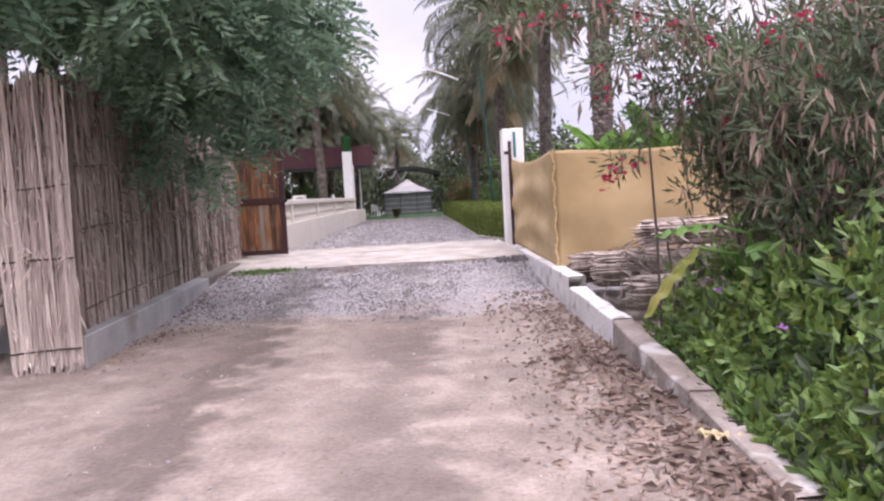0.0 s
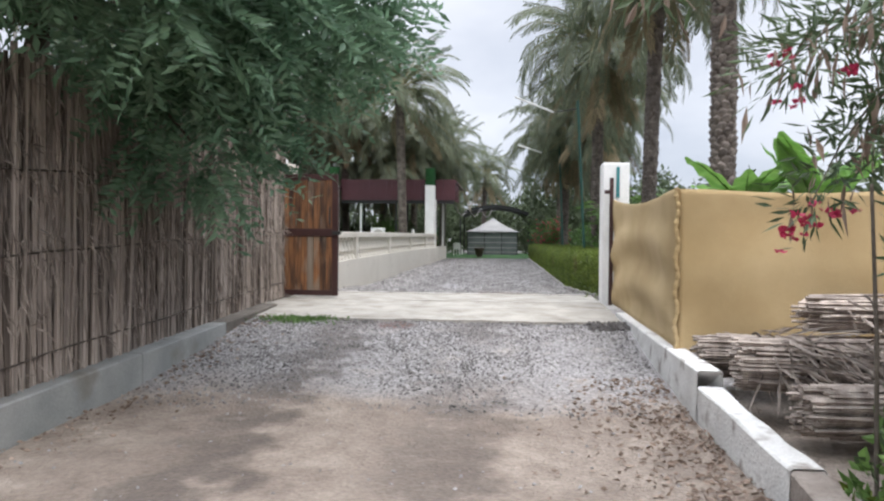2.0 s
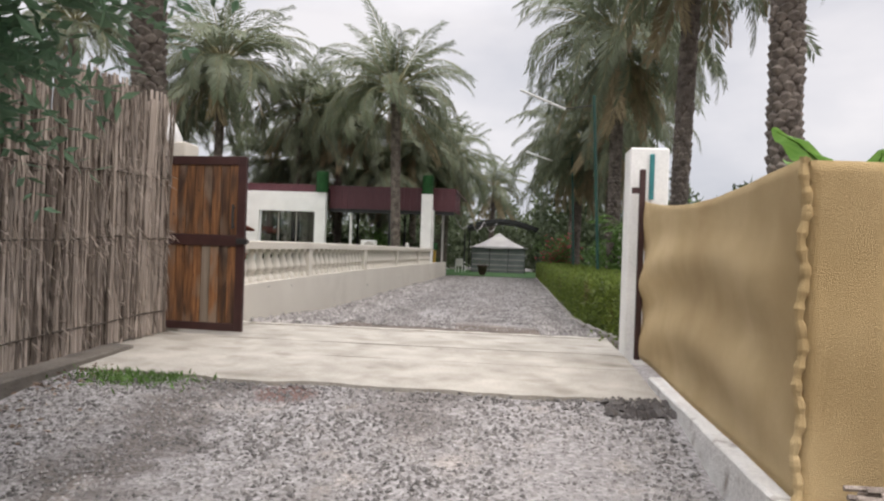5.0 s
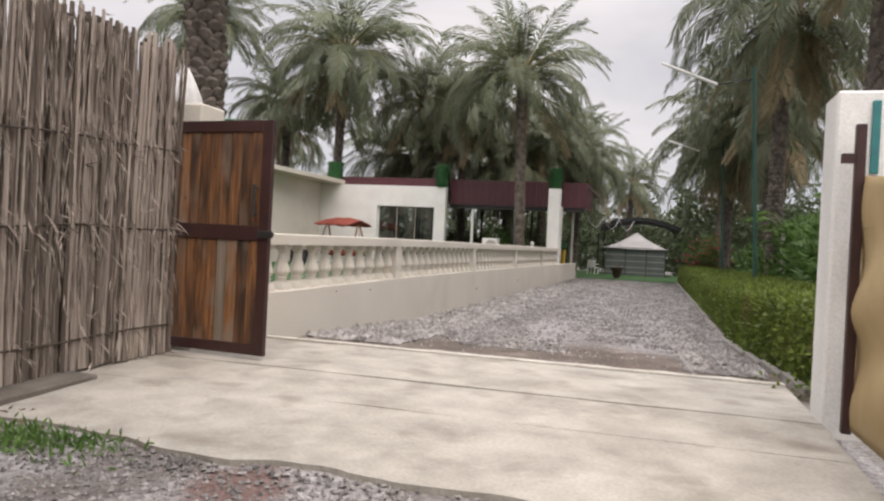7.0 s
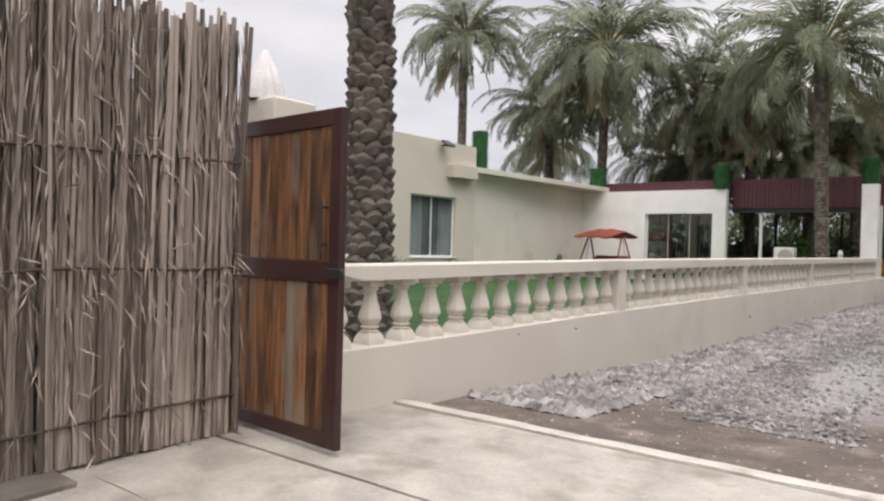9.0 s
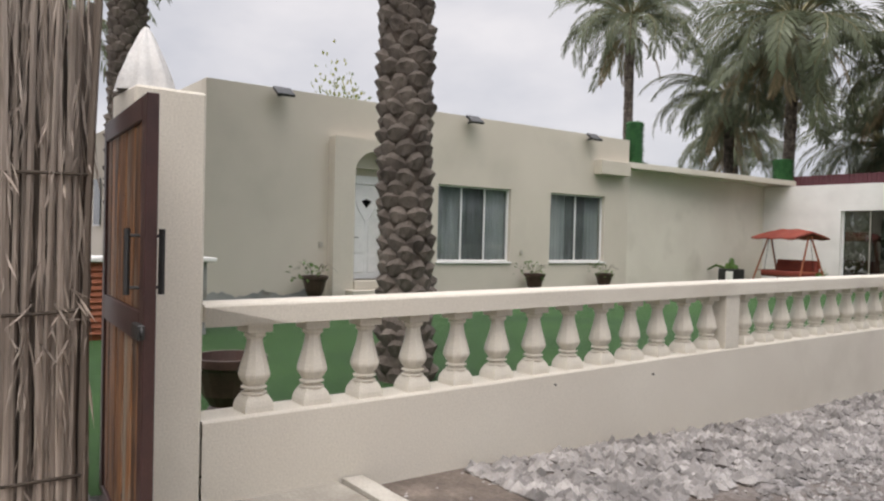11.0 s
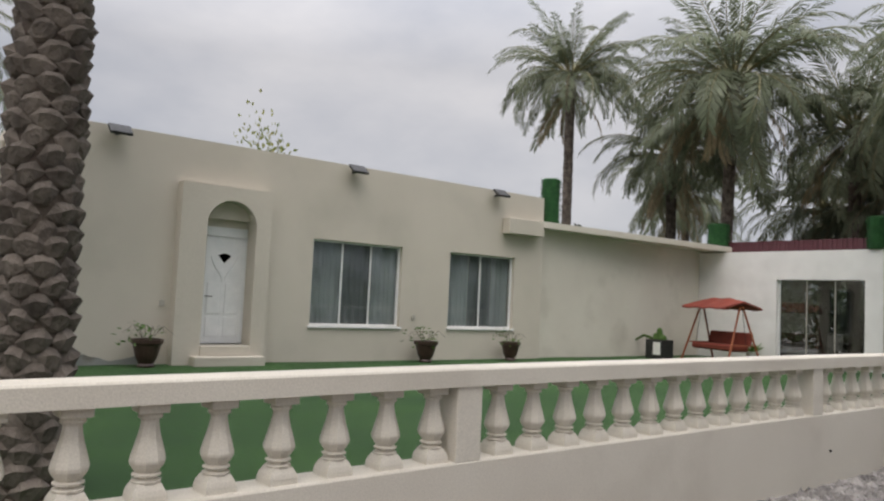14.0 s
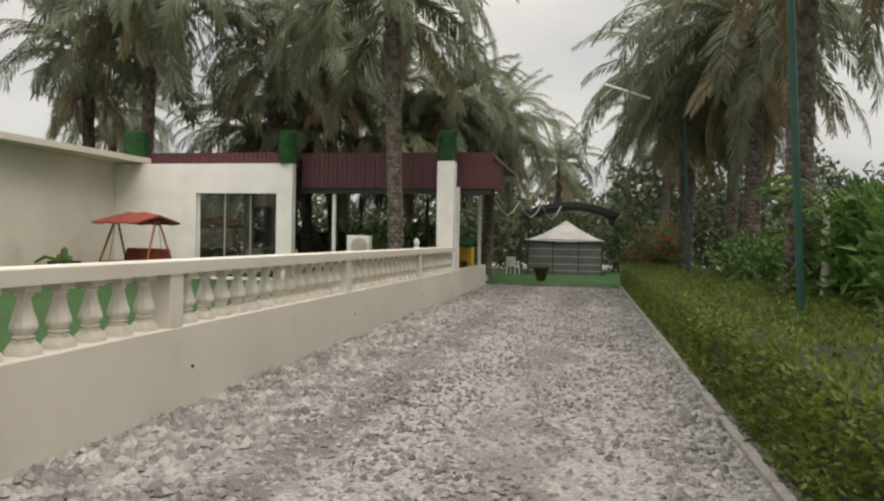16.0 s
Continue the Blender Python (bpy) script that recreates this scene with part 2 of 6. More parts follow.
M = {
    "render": mat("cream_render", (0.60, 0.555, 0.48), (0.66, 0.62, 0.54), 0.7, 0.9, 0.12, 90, stain=((0.50, 0.46, 0.39), 0.9, 0.58, 0.85)),
    "house_render": mat("stone_grey_render", (0.545, 0.50, 0.425), (0.60, 0.55, 0.47), 0.5, 0.92, 0.15, 80, stain=((0.47, 0.44, 0.37), 0.6, 0.55, 0.85)),
    "white": mat("white_paint", (0.74, 0.73, 0.70), (0.82, 0.81, 0.78), 2.0, 0.6, 0.06, 70),
    "white_frame": mat("white_window_frame", (0.72, 0.73, 0.73), (0.80, 0.80, 0.80), 4.0, 0.35, 0.02, 90),
    "old_white": mat("flaking_whitewash", (0.62, 0.60, 0.565), (0.80, 0.785, 0.75), 2.2, 0.9, 0.6, 40, stain=((0.34, 0.30, 0.265), 5.0, 0.57, 0.69)),
    "concrete": mat("grey_concrete", (0.23, 0.24, 0.23), (0.33, 0.33, 0.315), 2.5, 0.9, 0.4, 70, stain=((0.17, 0.15, 0.12), 1.8, 0.6, 0.8)),
    "earthy_kerb": mat("earth_stained_kerb", (0.20, 0.165, 0.14), (0.36, 0.31, 0.27), 3.5, 0.95, 0.8, 30, stain=((0.55, 0.52, 0.48), 2.4, 0.54, 0.64)),
    "damp_concrete": mat("damp_stained_concrete", (0.10, 0.086, 0.072), (0.19, 0.168, 0.142), 3.0, 0.85, 0.5, 50, stain=((0.30, 0.275, 0.235), 1.6, 0.58, 0.74)),
    "old_concrete": mat("broken_grey_concrete", (0.22, 0.20, 0.18), (0.36, 0.335, 0.30), 3.0, 0.95, 0.7, 35, stain=((0.62, 0.60, 0.57), 2.2, 0.55, 0.66)),
    "slab": mat("pale_concrete_slab", (0.30, 0.277, 0.238), (0.46, 0.43, 0.378), 2.6, 0.88, 0.35, 45, stain=((0.17, 0.145, 0.112), 2.8, 0.53, 0.84)),
    "slab_edge": mat("pale_mortar_edge", (0.44, 0.41, 0.36), (0.57, 0.54, 0.48), 3.0, 0.9, 0.4, 45, stain=((0.27, 0.23, 0.18), 3.2, 0.55, 0.8)),
    "board": board_mat(),
    # paler copy of the stalk: the end panel's brighter light is in its colour
    "stick_pale": mat("lit_palm_stalk", (0.36, 0.30, 0.255), (0.66, 0.575, 0.50), 3.0, 0.85, 0.5, 60, spread=0.45, stretch=(1, 1, 0.12)),
    "stick": mat("dry_palm_stalk", (0.19, 0.15, 0.125), (0.50, 0.425, 0.365), 9.0, 0.85, 0.6, 90, spread=0.6, stretch=(1, 1, 0.10)),
    # dark stalk: shade between stalks put into colour; also a few dark front stalks
    "stick_dark": mat("dark_gap_shade_stalk", (0.07, 0.053, 0.042), (0.18, 0.145, 0.118), 4.0, 0.9, 0.5, 60, spread=0.4, stretch=(1, 1, 0.15)),
    "twine": mat("brown_twine", (0.05, 0.038, 0.03), (0.10, 0.08, 0.062), 20, 0.9, 0.4, 120),
    "old_board": mat("greyed_board", (0.15, 0.115, 0.085), (0.27, 0.215, 0.165), 3.0, 0.75, 0.4, 40, stretch=(6, 6, 0.3)),
    "maroon": mat("dark_maroon_steel", (0.035, 0.014, 0.013), (0.055, 0.022, 0.019), 5, 0.45, 0.05, 80),
    "fascia": mat("maroon_metal_sheet", (0.085, 0.026, 0.033), (0.115, 0.037, 0.045), 2, 0.45, 0.05, 30, spread=0.1),
    "black": mat("black_metal", (0.012, 0.012, 0.012), (0.03, 0.03, 0.03), 9, 0.5, 0.1, 60),
    "burlap": mat("tan_burlap", (0.47, 0.335, 0.165), (0.60, 0.45, 0.245), 1.2, 0.95, 0.6, 190, stain=((0.40, 0.28, 0.13), 0.9, 0.52, 0.8)),
    "turf": mat("artificial_turf", (0.018, 0.070, 0.012), (0.034, 0.102, 0.019), 0.8, 0.9, 0.9, 190),
    "bark": mat("palm_bark", (0.072, 0.058, 0.048), (0.185, 0.156, 0.132), 5, 0.95, 0.8, 45, spread=0.32),
    "bark_core": mat("palm_trunk_core", (0.05, 0.036, 0.028), (0.09, 0.07, 0.055), 8, 0.95, 0.6, 50),
    "frond": mat("palm_frond_green", (0.132, 0.162, 0.098), (0.228, 0.256, 0.168), 0.8, 0.45, 0, 20, spread=0.4, leaf=0.5),
    "frond_dry": mat("dry_palm_frond", (0.21, 0.17, 0.098), (0.33, 0.265, 0.165), 1.0, 0.85, 0, 20, spread=0.3, leaf=0.25),
    "rachis": mat("palm_rib", (0.19, 0.18, 0.09), (0.27, 0.24, 0.13), 2, 0.7, 0, 20),
    "dark_leaf": mat("feathery_dark_leaf", (0.08, 0.158, 0.092), (0.20, 0.31, 0.195), 1.1, 0.45, 0, 20, spread=0.6, leaf=0.5),
    "branch": mat("grey_branch", (0.08, 0.065, 0.05), (0.15, 0.125, 0.1), 6, 0.9, 0.5, 40),
    "hedge": mat("clipped_hedge_leaf", (0.115, 0.175, 0.024), (0.23, 0.30, 0.052), 1.6, 0.5, 0, 20, spread=0.5, leaf=0.35, stain=((0.20, 0.155, 0.06), 1.3, 0.60, 0.72)),
    # near-black green: the shade deep in the hedge as a colour
    "hedge_core": mat("hedge_inner_shade", (0.025, 0.035, 0.012), (0.06, 0.06, 0.028), 6, 0.95, 0.5, 30),
    "shrub": mat("shrub_leaf", (0.075, 0.155, 0.034), (0.16, 0.28, 0.075), 1.5, 0.5, 0, 20, spread=0.5, leaf=0.3),
    "border_leaf": mat("border_plant_leaf", (0.08, 0.15, 0.042), (0.195, 0.30, 0.085), 2.2, 0.45, 0, 20, spread=0.6, leaf=0.3),
    "oleander": mat("oleander_leaf", (0.055, 0.092, 0.042), (0.125, 0.172, 0.085), 2, 0.5, 0, 20, spread=0.5, leaf=0.25),
    "banana": mat("banana_leaf", (0.085, 0.22, 0.035), (0.19, 0.36, 0.075), 2, 0.4, 0.1, 30, leaf=0.4, stretch=(1, 6, 1)),
    "papaya": mat("papaya_leaf", (0.085, 0.17, 0.038), (0.17, 0.29, 0.075), 2, 0.5, 0, 30, spread=0.35, leaf=0.35),
    "banana_old": mat("yellowing_banana_leaf", (0.10, 0.17, 0.03), (0.33, 0.30, 0.07), 3, 0.5, 0.1, 30, leaf=0.3),
    "thicket": mat("far_thicket_leaf", (0.055, 0.078, 0.04), (0.12, 0.15, 0.08), 0.5, 0.8, 0, 20, spread=0.5, leaf=0.2),
    "flower": mat("crimson_petal", (0.46, 0.02, 0.075), (0.66, 0.065, 0.16), 8, 0.5, 0, 40, spread=0.2, leaf=0.3),
    "lilac": mat("lilac_petal", (0.40, 0.16, 0.50), (0.55, 0.25, 0.6), 8, 0.5, 0, 40, leaf=0.3),
    "stone": mat("gravel_stone", (0.19, 0.177, 0.17), (0.42, 0.396, 0.38), 3, 0.85, 0.3, 60, spread=0.65),
    "dead_pale": mat("straw_dry_leaf", (0.42, 0.34, 0.19), (0.60, 0.50, 0.30), 6, 0.8, 0.2, 60),
    "dead_leaf": mat("fallen_leaf", (0.17, 0.118, 0.088), (0.36, 0.275, 0.215), 3, 0.9, 0, 30, spread=0.5),
    "clod": mat("dark_gravel_clod", (0.06, 0.053, 0.05), (0.12, 0.11, 0.105), 4, 0.95, 0.5, 50, spread=0.3),
    "orange": mat("orange_red_fabric", (0.18, 0.033, 0.022), (0.25, 0.05, 0.03), 3, 0.85, 0.2, 120),
    "orange_wood": mat("reddish_stained_wood", (0.24, 0.062, 0.022), (0.34, 0.10, 0.04), 4, 0.55, 0.2, 50, stretch=(0.3, 3, 3)),
    "pot": mat("dark_brown_glazed_clay", (0.040, 0.020, 0.016), (0.075, 0.042, 0.034), 5, 0.4, 0.1, 40),
    "tent_grey": mat("grey_tent_cloth", (0.10, 0.115, 0.115), (0.15, 0.165, 0.16), 1.5, 0.9, 0.2, 60),
    "tent_white": mat("pale_tent_cloth", (0.29, 0.285, 0.28), (0.38, 0.37, 0.36), 1.5, 0.85, 0.2, 60),
    "shade_net": mat("dark_shade_net", (0.016, 0.017, 0.018), (0.03, 0.032, 0.032), 3, 0.9, 0.2, 60),
    "astro": mat("grass_wrap", (0.010, 0.062, 0.016), (0.022, 0.105, 0.028), 6, 0.9, 0.5, 80),
    "green_pole": mat("dark_green_paint", (0.01, 0.06, 0.045), (0.018, 0.085, 0.062), 5, 0.45, 0.05, 60),
    "teal": mat("teal_strip", (0.02, 0.16, 0.17), (0.03, 0.21, 0.21), 5, 0.5, 0.05, 60),
    "curtain": mat("grey_white_drape", (0.32, 0.34, 0.35), (0.52, 0.54, 0.545), 1.5, 0.9, 0.1, 60),
    "curtain_dim": mat("grey_sheer", (0.17, 0.18, 0.188), (0.26, 0.275, 0.28), 1.5, 0.9, 0.1, 60),
    # dark grey that puts the dimness of the room into its surfaces
    "dark_in": mat("room_gloom_grey", (0.10, 0.10, 0.10), (0.15, 0.15, 0.145), 1, 0.9, 0.1, 30),
    "pink": mat("pink_cloth", (0.55, 0.20, 0.30), (0.72, 0.45, 0.52), 9, 0.9, 0.1, 50),
    "blue": mat("blue_cloth", (0.05, 0.06, 0.22), (0.10, 0.12, 0.34), 9, 0.9, 0.1, 50),
    "yellow": mat("yellow_plastic", (0.62, 0.36, 0.02), (0.70, 0.43, 0.04), 5, 0.4, 0, 50),
    "veil": mat("white_cloth_wrap", (0.55, 0.54, 0.53), (0.70, 0.69, 0.67), 5, 0.9, 0.3, 60),
    "tube": mat("white_lamp_tube", (0.78, 0.78, 0.76), (0.85, 0.85, 0.83), 5, 0.3, 0, 50),
    "pipe": mat("grey_drain_pipe", (0.40, 0.375, 0.33), (0.47, 0.44, 0.39), 4, 0.6, 0.05, 50),
}


def glass_mat(name, tint, rough=0.02, alpha=0.35):
    m = bpy.data.materials.new(name)
    m.use_nodes = True
    n, l = m.node_tree.nodes, m.node_tree.links
    n.clear()
    out = n.new("ShaderNodeOutputMaterial")
    tr, gl, mx, fr = n.new("ShaderNodeBsdfTransparent"), n.new("ShaderNodeBsdfGlossy"), n.new("ShaderNodeMixShader"), n.new("ShaderNodeLayerWeight")
    tr.inputs["Color"].default_value = (*tint, 1)
    gl.inputs["Roughness"].default_value = rough
    pw, ma = n.new("ShaderNodeMath"), n.new("ShaderNodeMath")
    pw.operation, ma.operation = 'POWER', 'MULTIPLY_ADD'
    pw.inputs[1].default_value, ma.inputs[1].default_value, ma.inputs[2].default_value = 4.0, 0.8, alpha
    l.new(fr.outputs["Facing"], pw.inputs[0])
    l.new(pw.outputs[0], ma.inputs[0])
    l.new(ma.outputs[0], mx.inputs[0])
    l.new(tr.outputs["BSDF"], mx.inputs[1])
    l.new(gl.outputs["BSDF"], mx.inputs[2])
    l.new(mx.outputs["Shader"], out.inputs["Surface"])
    return m


M["glass"] = glass_mat("clear_window_glass", (0.80, 0.83, 0.83), 0.01, 0.05)
M["tinted"] = glass_mat("dark_tinted_glass", (0.55, 0.57, 0.56), 0.02, 0.10)


SPILL = (-1.63, 11.62)


def ground_mat():
    """Sandy dirt that turns to grey gravel before the slab and again behind it."""
    m = bpy.data.materials.new("dirt_and_gravel")
    m.use_nodes = True
    n, l = m.node_tree.nodes, m.node_tree.links
    b = n["Principled BSDF"]
    tc = n.new("ShaderNodeTexCoord")

    def tex(scale, detail=5):
        t = n.new("ShaderNodeTexNoise")
        t.inputs["Scale"].default_value, t.inputs["Detail"].default_value = scale, detail
        l.new(tc.outputs["Object"], t.inputs["Vector"])
        return t

    def ramp(src, a, ca, c, cc):
        r = n.new("ShaderNodeValToRGB")
        r.color_ramp.elements[0].position, r.color_ramp.elements[0].color = a, (*ca, 1)
        r.color_ramp.elements[1].position, r.color_ramp.elements[1].color = c, (*cc, 1)
        l.new(src, r.inputs["Fac"])
        return r

    def mixed(fac, a, c):
        x = n.new("ShaderNodeMixRGB")
        l.new(fac, x.inputs[0])
        l.new(a, x.inputs[1])
        l.new(c, x.inputs[2])
        return x

    def math_node(op, a, c):
        x = n.new("ShaderNodeMath")
        x.operation = op
        x.use_clamp = op in ('MULTIPLY',)
        for i, v in enumerate((a, c)):
            if isinstance(v, (int, float)):
                x.inputs[i].default_value = v
            else:
                l.new(v, x.inputs[i])
        return x.outputs[0]

    def span(src, lo, hi):
        r = n.new("ShaderNodeMapRange")
        r.interpolation_type = 'SMOOTHSTEP'
        r.inputs["From Min"].default_value, r.inputs["From Max"].default_value = lo, hi
        l.new(src, r.inputs["Value"])
        return r.outputs["Result"]

    big, mid, fine = tex(0.55), tex(3.0), tex(26, 3)
    vor = n.new("ShaderNodeTexVoronoi")
    vor.inputs["Scale"].default_value = 34
    l.new(tc.outputs["Object"], vor.inputs["Vector"])
    sep = n.new("ShaderNodeSeparateXYZ")
    l.new(tc.outputs["Object"], sep.inputs["Vector"])
    wob = math_node('MULTIPLY_ADD', big.outputs["Fac"], 3.2)
    n_wob = wob.node
    l.new(sep.outputs["Y"], n_wob.inputs[2])
    wob2 = n.new("ShaderNodeMath")
    wob2.operation = 'MULTIPLY_ADD'
    wob2.inputs[1].default_value = 1.5
    l.new(mid.outputs["Fac"], wob2.inputs[0])
    l.new(sep.outputs["X"], wob2.inputs[2])
    dirt = ramp(mid.outputs["Fac"], 0.3, (0.20, 0.158, 0.128), 0.7, (0.335, 0.275, 0.225))
    stone = n.new("ShaderNodeValToRGB")
    stone.color_ramp.elements[0].color, stone.color_ramp.elements[1].color = (0.20, 0.188, 0.183, 1), (0.43, 0.408, 0.40, 1)
    l.new(vor.outputs["Color"], stone.inputs["Fac"])
    is_gravel = span(wob, 9.7, 11.0)
    c = mixed(is_gravel, dirt.outputs["Color"], stone.outputs["Color"])
    # damp brown earth just behind the slab
    damp = ramp(mid.outputs["Fac"], 0.3, (0.10, 0.078, 0.064), 0.7, (0.19, 0.155, 0.13))
    d = math_node('MULTIPLY', span(wob, 16.6, 17.2), math_node('SUBTRACT', 1.0, span(wob, 19.2, 20.6)))
    c = mixed(d, c.outputs["Color"], damp.outputs["Color"])
    # pale worn middle lanes and darker wheel tracks
    lane = math_node('MULTIPLY', math_node('SUBTRACT', 1.0, span(math_node('ABSOLUTE', math_node('ADD', wob2.outputs[0], -0.15), 0), 0.15, 0.55)), 0.5)
    track = math_node('MULTIPLY', math_node('SUBTRACT', 1.0, span(math_node('ABSOLUTE', math_node('ADD', wob2.outputs[0], 1.45), 0), 0.1, 0.5)), 0.5)
    rgb = n.new("ShaderNodeRGB")
    rgb.outputs[0].default_value = (0.105, 0.085, 0.072, 1)
    c = mixed(math_node('MULTIPLY', math_node('MULTIPLY', track, span(big.outputs["Fac"], 0.30, 0.50)), 1.5), c.outputs["Color"], rgb.outputs[0])
    c = mixed(math_node('MULTIPLY', math_node('MULTIPLY', lane, span(big.outputs["Fac"], 0.34, 0.56)), 1.2), c.outputs["Color"], rgb.outputs[0])
    rgb2 = n.new("ShaderNodeRGB")
    rgb2.outputs[0].default_value = (0.42, 0.35, 0.29, 1)
    c = mixed(math_node('MULTIPLY', span(mid.outputs["Fac"], 0.55, 0.75), 0.35), c.outputs["Color"], rgb2.outputs[0])
    spot = n.new("ShaderNodeVectorMath")
    spot.operation = 'DISTANCE'
    spot.inputs[1].default_value = (SPILL[0], SPILL[1], 0.19)
    l.new(tc.outputs["Object"], spot.inputs[0])
    edge = math_node('ADD', spot.outputs["Value"], math_node('MULTIPLY', mid.outputs["Fac"], 0.35))
    rgb3 = n.new("ShaderNodeRGB")
    rgb3.outputs[0].default_value = (0.13, 0.062, 0.048, 1)
    c = mixed(math_node('MULTIPLY', math_node('SUBTRACT', 1.0, span(edge, 0.36, 0.50)), 0.8), c.outputs["Color"], rgb3.outputs[0])
    g = n.new("ShaderNodeHueSaturation")
    gr = n.new("ShaderNodeMapRange")
    gr.inputs["To Min"].default_value, gr.inputs["To Max"].default_value = 0.62, 1.38
    l.new(fine.outputs["Fac"], gr.inputs["Value"])
    l.new(gr.outputs["Result"], g.inputs["Value"])
    l.new(c.outputs["Color"], g.inputs["Color"])
    l.new(g.outputs["Color"], b.inputs["Base Color"])
    b.inputs["Roughness"].default_value = 0.95
    bp = n.new("ShaderNodeBump")
    bp.inputs["Strength"].default_value, bp.inputs["Distance"].default_value = 0.8, 0.02
    hsum = math_node('ADD', vor.outputs["Distance"], fine.outputs["Fac"])
    l.new(hsum, bp.inputs["Height"])
    l.new(bp.outputs["Normal"], b.inputs["Normal"])
    return m


M["ground"] = ground_mat()


# ---- building helpers ----
def base_of(ob):
    w = ob.matrix_basis.copy()
    while ob.parent:
        w = ob.parent.matrix_basis @ ob.matrix_parent_inverse @ w
        ob = ob.parent
    return w


def mesh_of(name, bm, material, smooth=False):
    me = bpy.data.meshes.new(name)
    bmesh.ops.recalc_face_normals(bm, faces=bm.faces)
    bm.to_mesh(me)
    bm.free()
    for m in (material if isinstance(material, (list, tuple)) else [material]):
        me.materials.append(m)
    if smooth:
        me.shade_smooth()
    return me


def part(name, bm, material, parent=None, label="", smooth=False):
    """One mesh object from a bmesh in world coordinates, under a thing or part."""
    ob = new(name, mesh_of(name, bm, material, smooth))
    if parent:
        ob.parent = parent
        ob.matrix_parent_inverse = base_of(parent).inverted()
    return tagged(ob, label) if label else ob


def piece(name, me, parent, m):
    """One object on shared mesh data, posed in its parent's space."""
    ob = new(name, me)
    ob.parent = parent
    ob.matrix_basis = m
    return ob


def thing(name, x, y, z, label, category, group="", kind=""):
    ob = new(name)
    ob.empty_display_size = 0.1
    ob.matrix_basis = pose(x, y, z)
    return tagged(ob, label, category, group, kind)


def box(bm, x0, y0, z0, x1, y1, z1, bevel=0.0, m=None):
    v = [bm.verts.new((x, y, z)) for x in (x0, x1) for y in (y0, y1) for z in (z0, z1)]
    f = [bm.faces.new([v[i] for i in q]) for q in ((0, 1, 3, 2), (4, 6, 7, 5), (0, 4, 5, 1), (2, 3, 7, 6), (0, 2, 6, 4), (1, 5, 7, 3))]
    if bevel:
        r = bmesh.ops.bevel(bm, geom=list({e for q in f for e in q.edges}), offset=bevel, segments=1, affect='EDGES')
        v = [x for x in bm.verts if x.is_valid and x in set(r["verts"]) or (x.is_valid and x in v)]
    if m is not None:
        bmesh.ops.transform(bm, matrix=m, verts=[x for x in v if x.is_valid])
    return bm


def boxes(*rows, bevel=0.0):
    bm = bmesh.new()
    for r in rows:
        box(bm, *r, bevel=bevel)
    return bm


def tube(bm, pts, radii, sides=6, cap=True):
    rings = []
    pts = [Vector(p) for p in pts]
    for i, p in enumerate(pts):
        d = (pts[min(i + 1, len(pts) - 1)] - pts[max(i - 1, 0)]).normalized()
        a = d.cross(Vector((0, 0, 1)) if abs(d.z) < 0.9 else Vector((1, 0, 0))).normalized()
        c = d.cross(a)
        r = radii[i] if isinstance(radii, (list, tuple)) else radii
        rings.append([bm.verts.new(p + r * (math.cos(t) * a + math.sin(t) * c)) for t in [2 * math.pi * k / sides for k in range(sides)]])
    for r0, r1 in zip(rings, rings[1:]):
        for k in range(sides):
            bm.faces.new((r0[k], r0[(k + 1) % sides], r1[(k + 1) % sides], r1[k]))
    if cap:
        bm.faces.new(rings[0])
        bm.faces.new(rings[-1][::-1])
    return bm


def lathe(bm, profile, sides=12, at=(0, 0, 0), squash=1.0):
    x, y, z = at
    return tube_rings(bm, [(r, h + z) for r, h in profile], sides, x, y, squash)


def tube_rings(bm, profile, sides, x, y, squash):
    rings = [[bm.verts.new((x + r * math.cos(2 * math.pi * (k + 0.5) / sides), y + squash * r * math.sin(2 * math.pi * (k + 0.5) / sides), h)) for k in range(sides)] for r, h in profile]
    for a, c in zip(rings, rings[1:]):
        for k in range(sides):
            bm.faces.new((a[k], a[(k + 1) % sides], c[(k + 1) % sides], c[k]))
    bm.faces.new(rings[0])
    bm.faces.new(rings[-1][::-1])
    return bm


def sheet(bm, f, nu, nv):
    """A grid surface f(u, v), u and v from 0 to 1."""
    g = [[bm.verts.new(f(i / nu, j / nv)) for j in range(nv + 1)] for i in range(nu + 1)]
    for i in range(nu):
        for j in range(nv):
            bm.faces.new((g[i][j], g[i + 1][j], g[i + 1][j + 1], g[i][j + 1]))
    return bm


def wall_y(bm, x0, x1, y0, y1, z0, z1, holes):
    """A wall along y between x0 and x1, with holes (ya, yb, za, zb)."""
    ys = sorted({y0, y1, *[h[0] for h in holes], *[h[1] for h in holes]})
    for a, c in zip(ys, ys[1:]):
        cut = sorted((h[2], h[3]) for h in holes if h[0] <= a + 1e-6 and h[1] >= c - 1e-6)
        lo = z0
        for za, zb in cut:
            if za > lo + 1e-6:
                box(bm, x0, a, lo, x1, c, za)
            lo = zb
        if z1 > lo + 1e-6:
            box(bm, x0, a, lo, x1, c, z1)
    return bm


def from_arrays(name, verts, faces, material, smooth=False):
    me = bpy.data.meshes.new(name)
    me.from_pydata(verts.tolist() if hasattr(verts, "tolist") else verts, [], faces.tolist() if hasattr(faces, "tolist") else faces)
    for m in (material if isinstance(material, (list, tuple)) else [material]):
        me.materials.append(m)
    if smooth:
        me.shade_smooth()
    return me


rng = np.random.default_rng(7)


def unit(a):
    return a / np.maximum(np.linalg.norm(a, axis=1, keepdims=True), 1e-9)


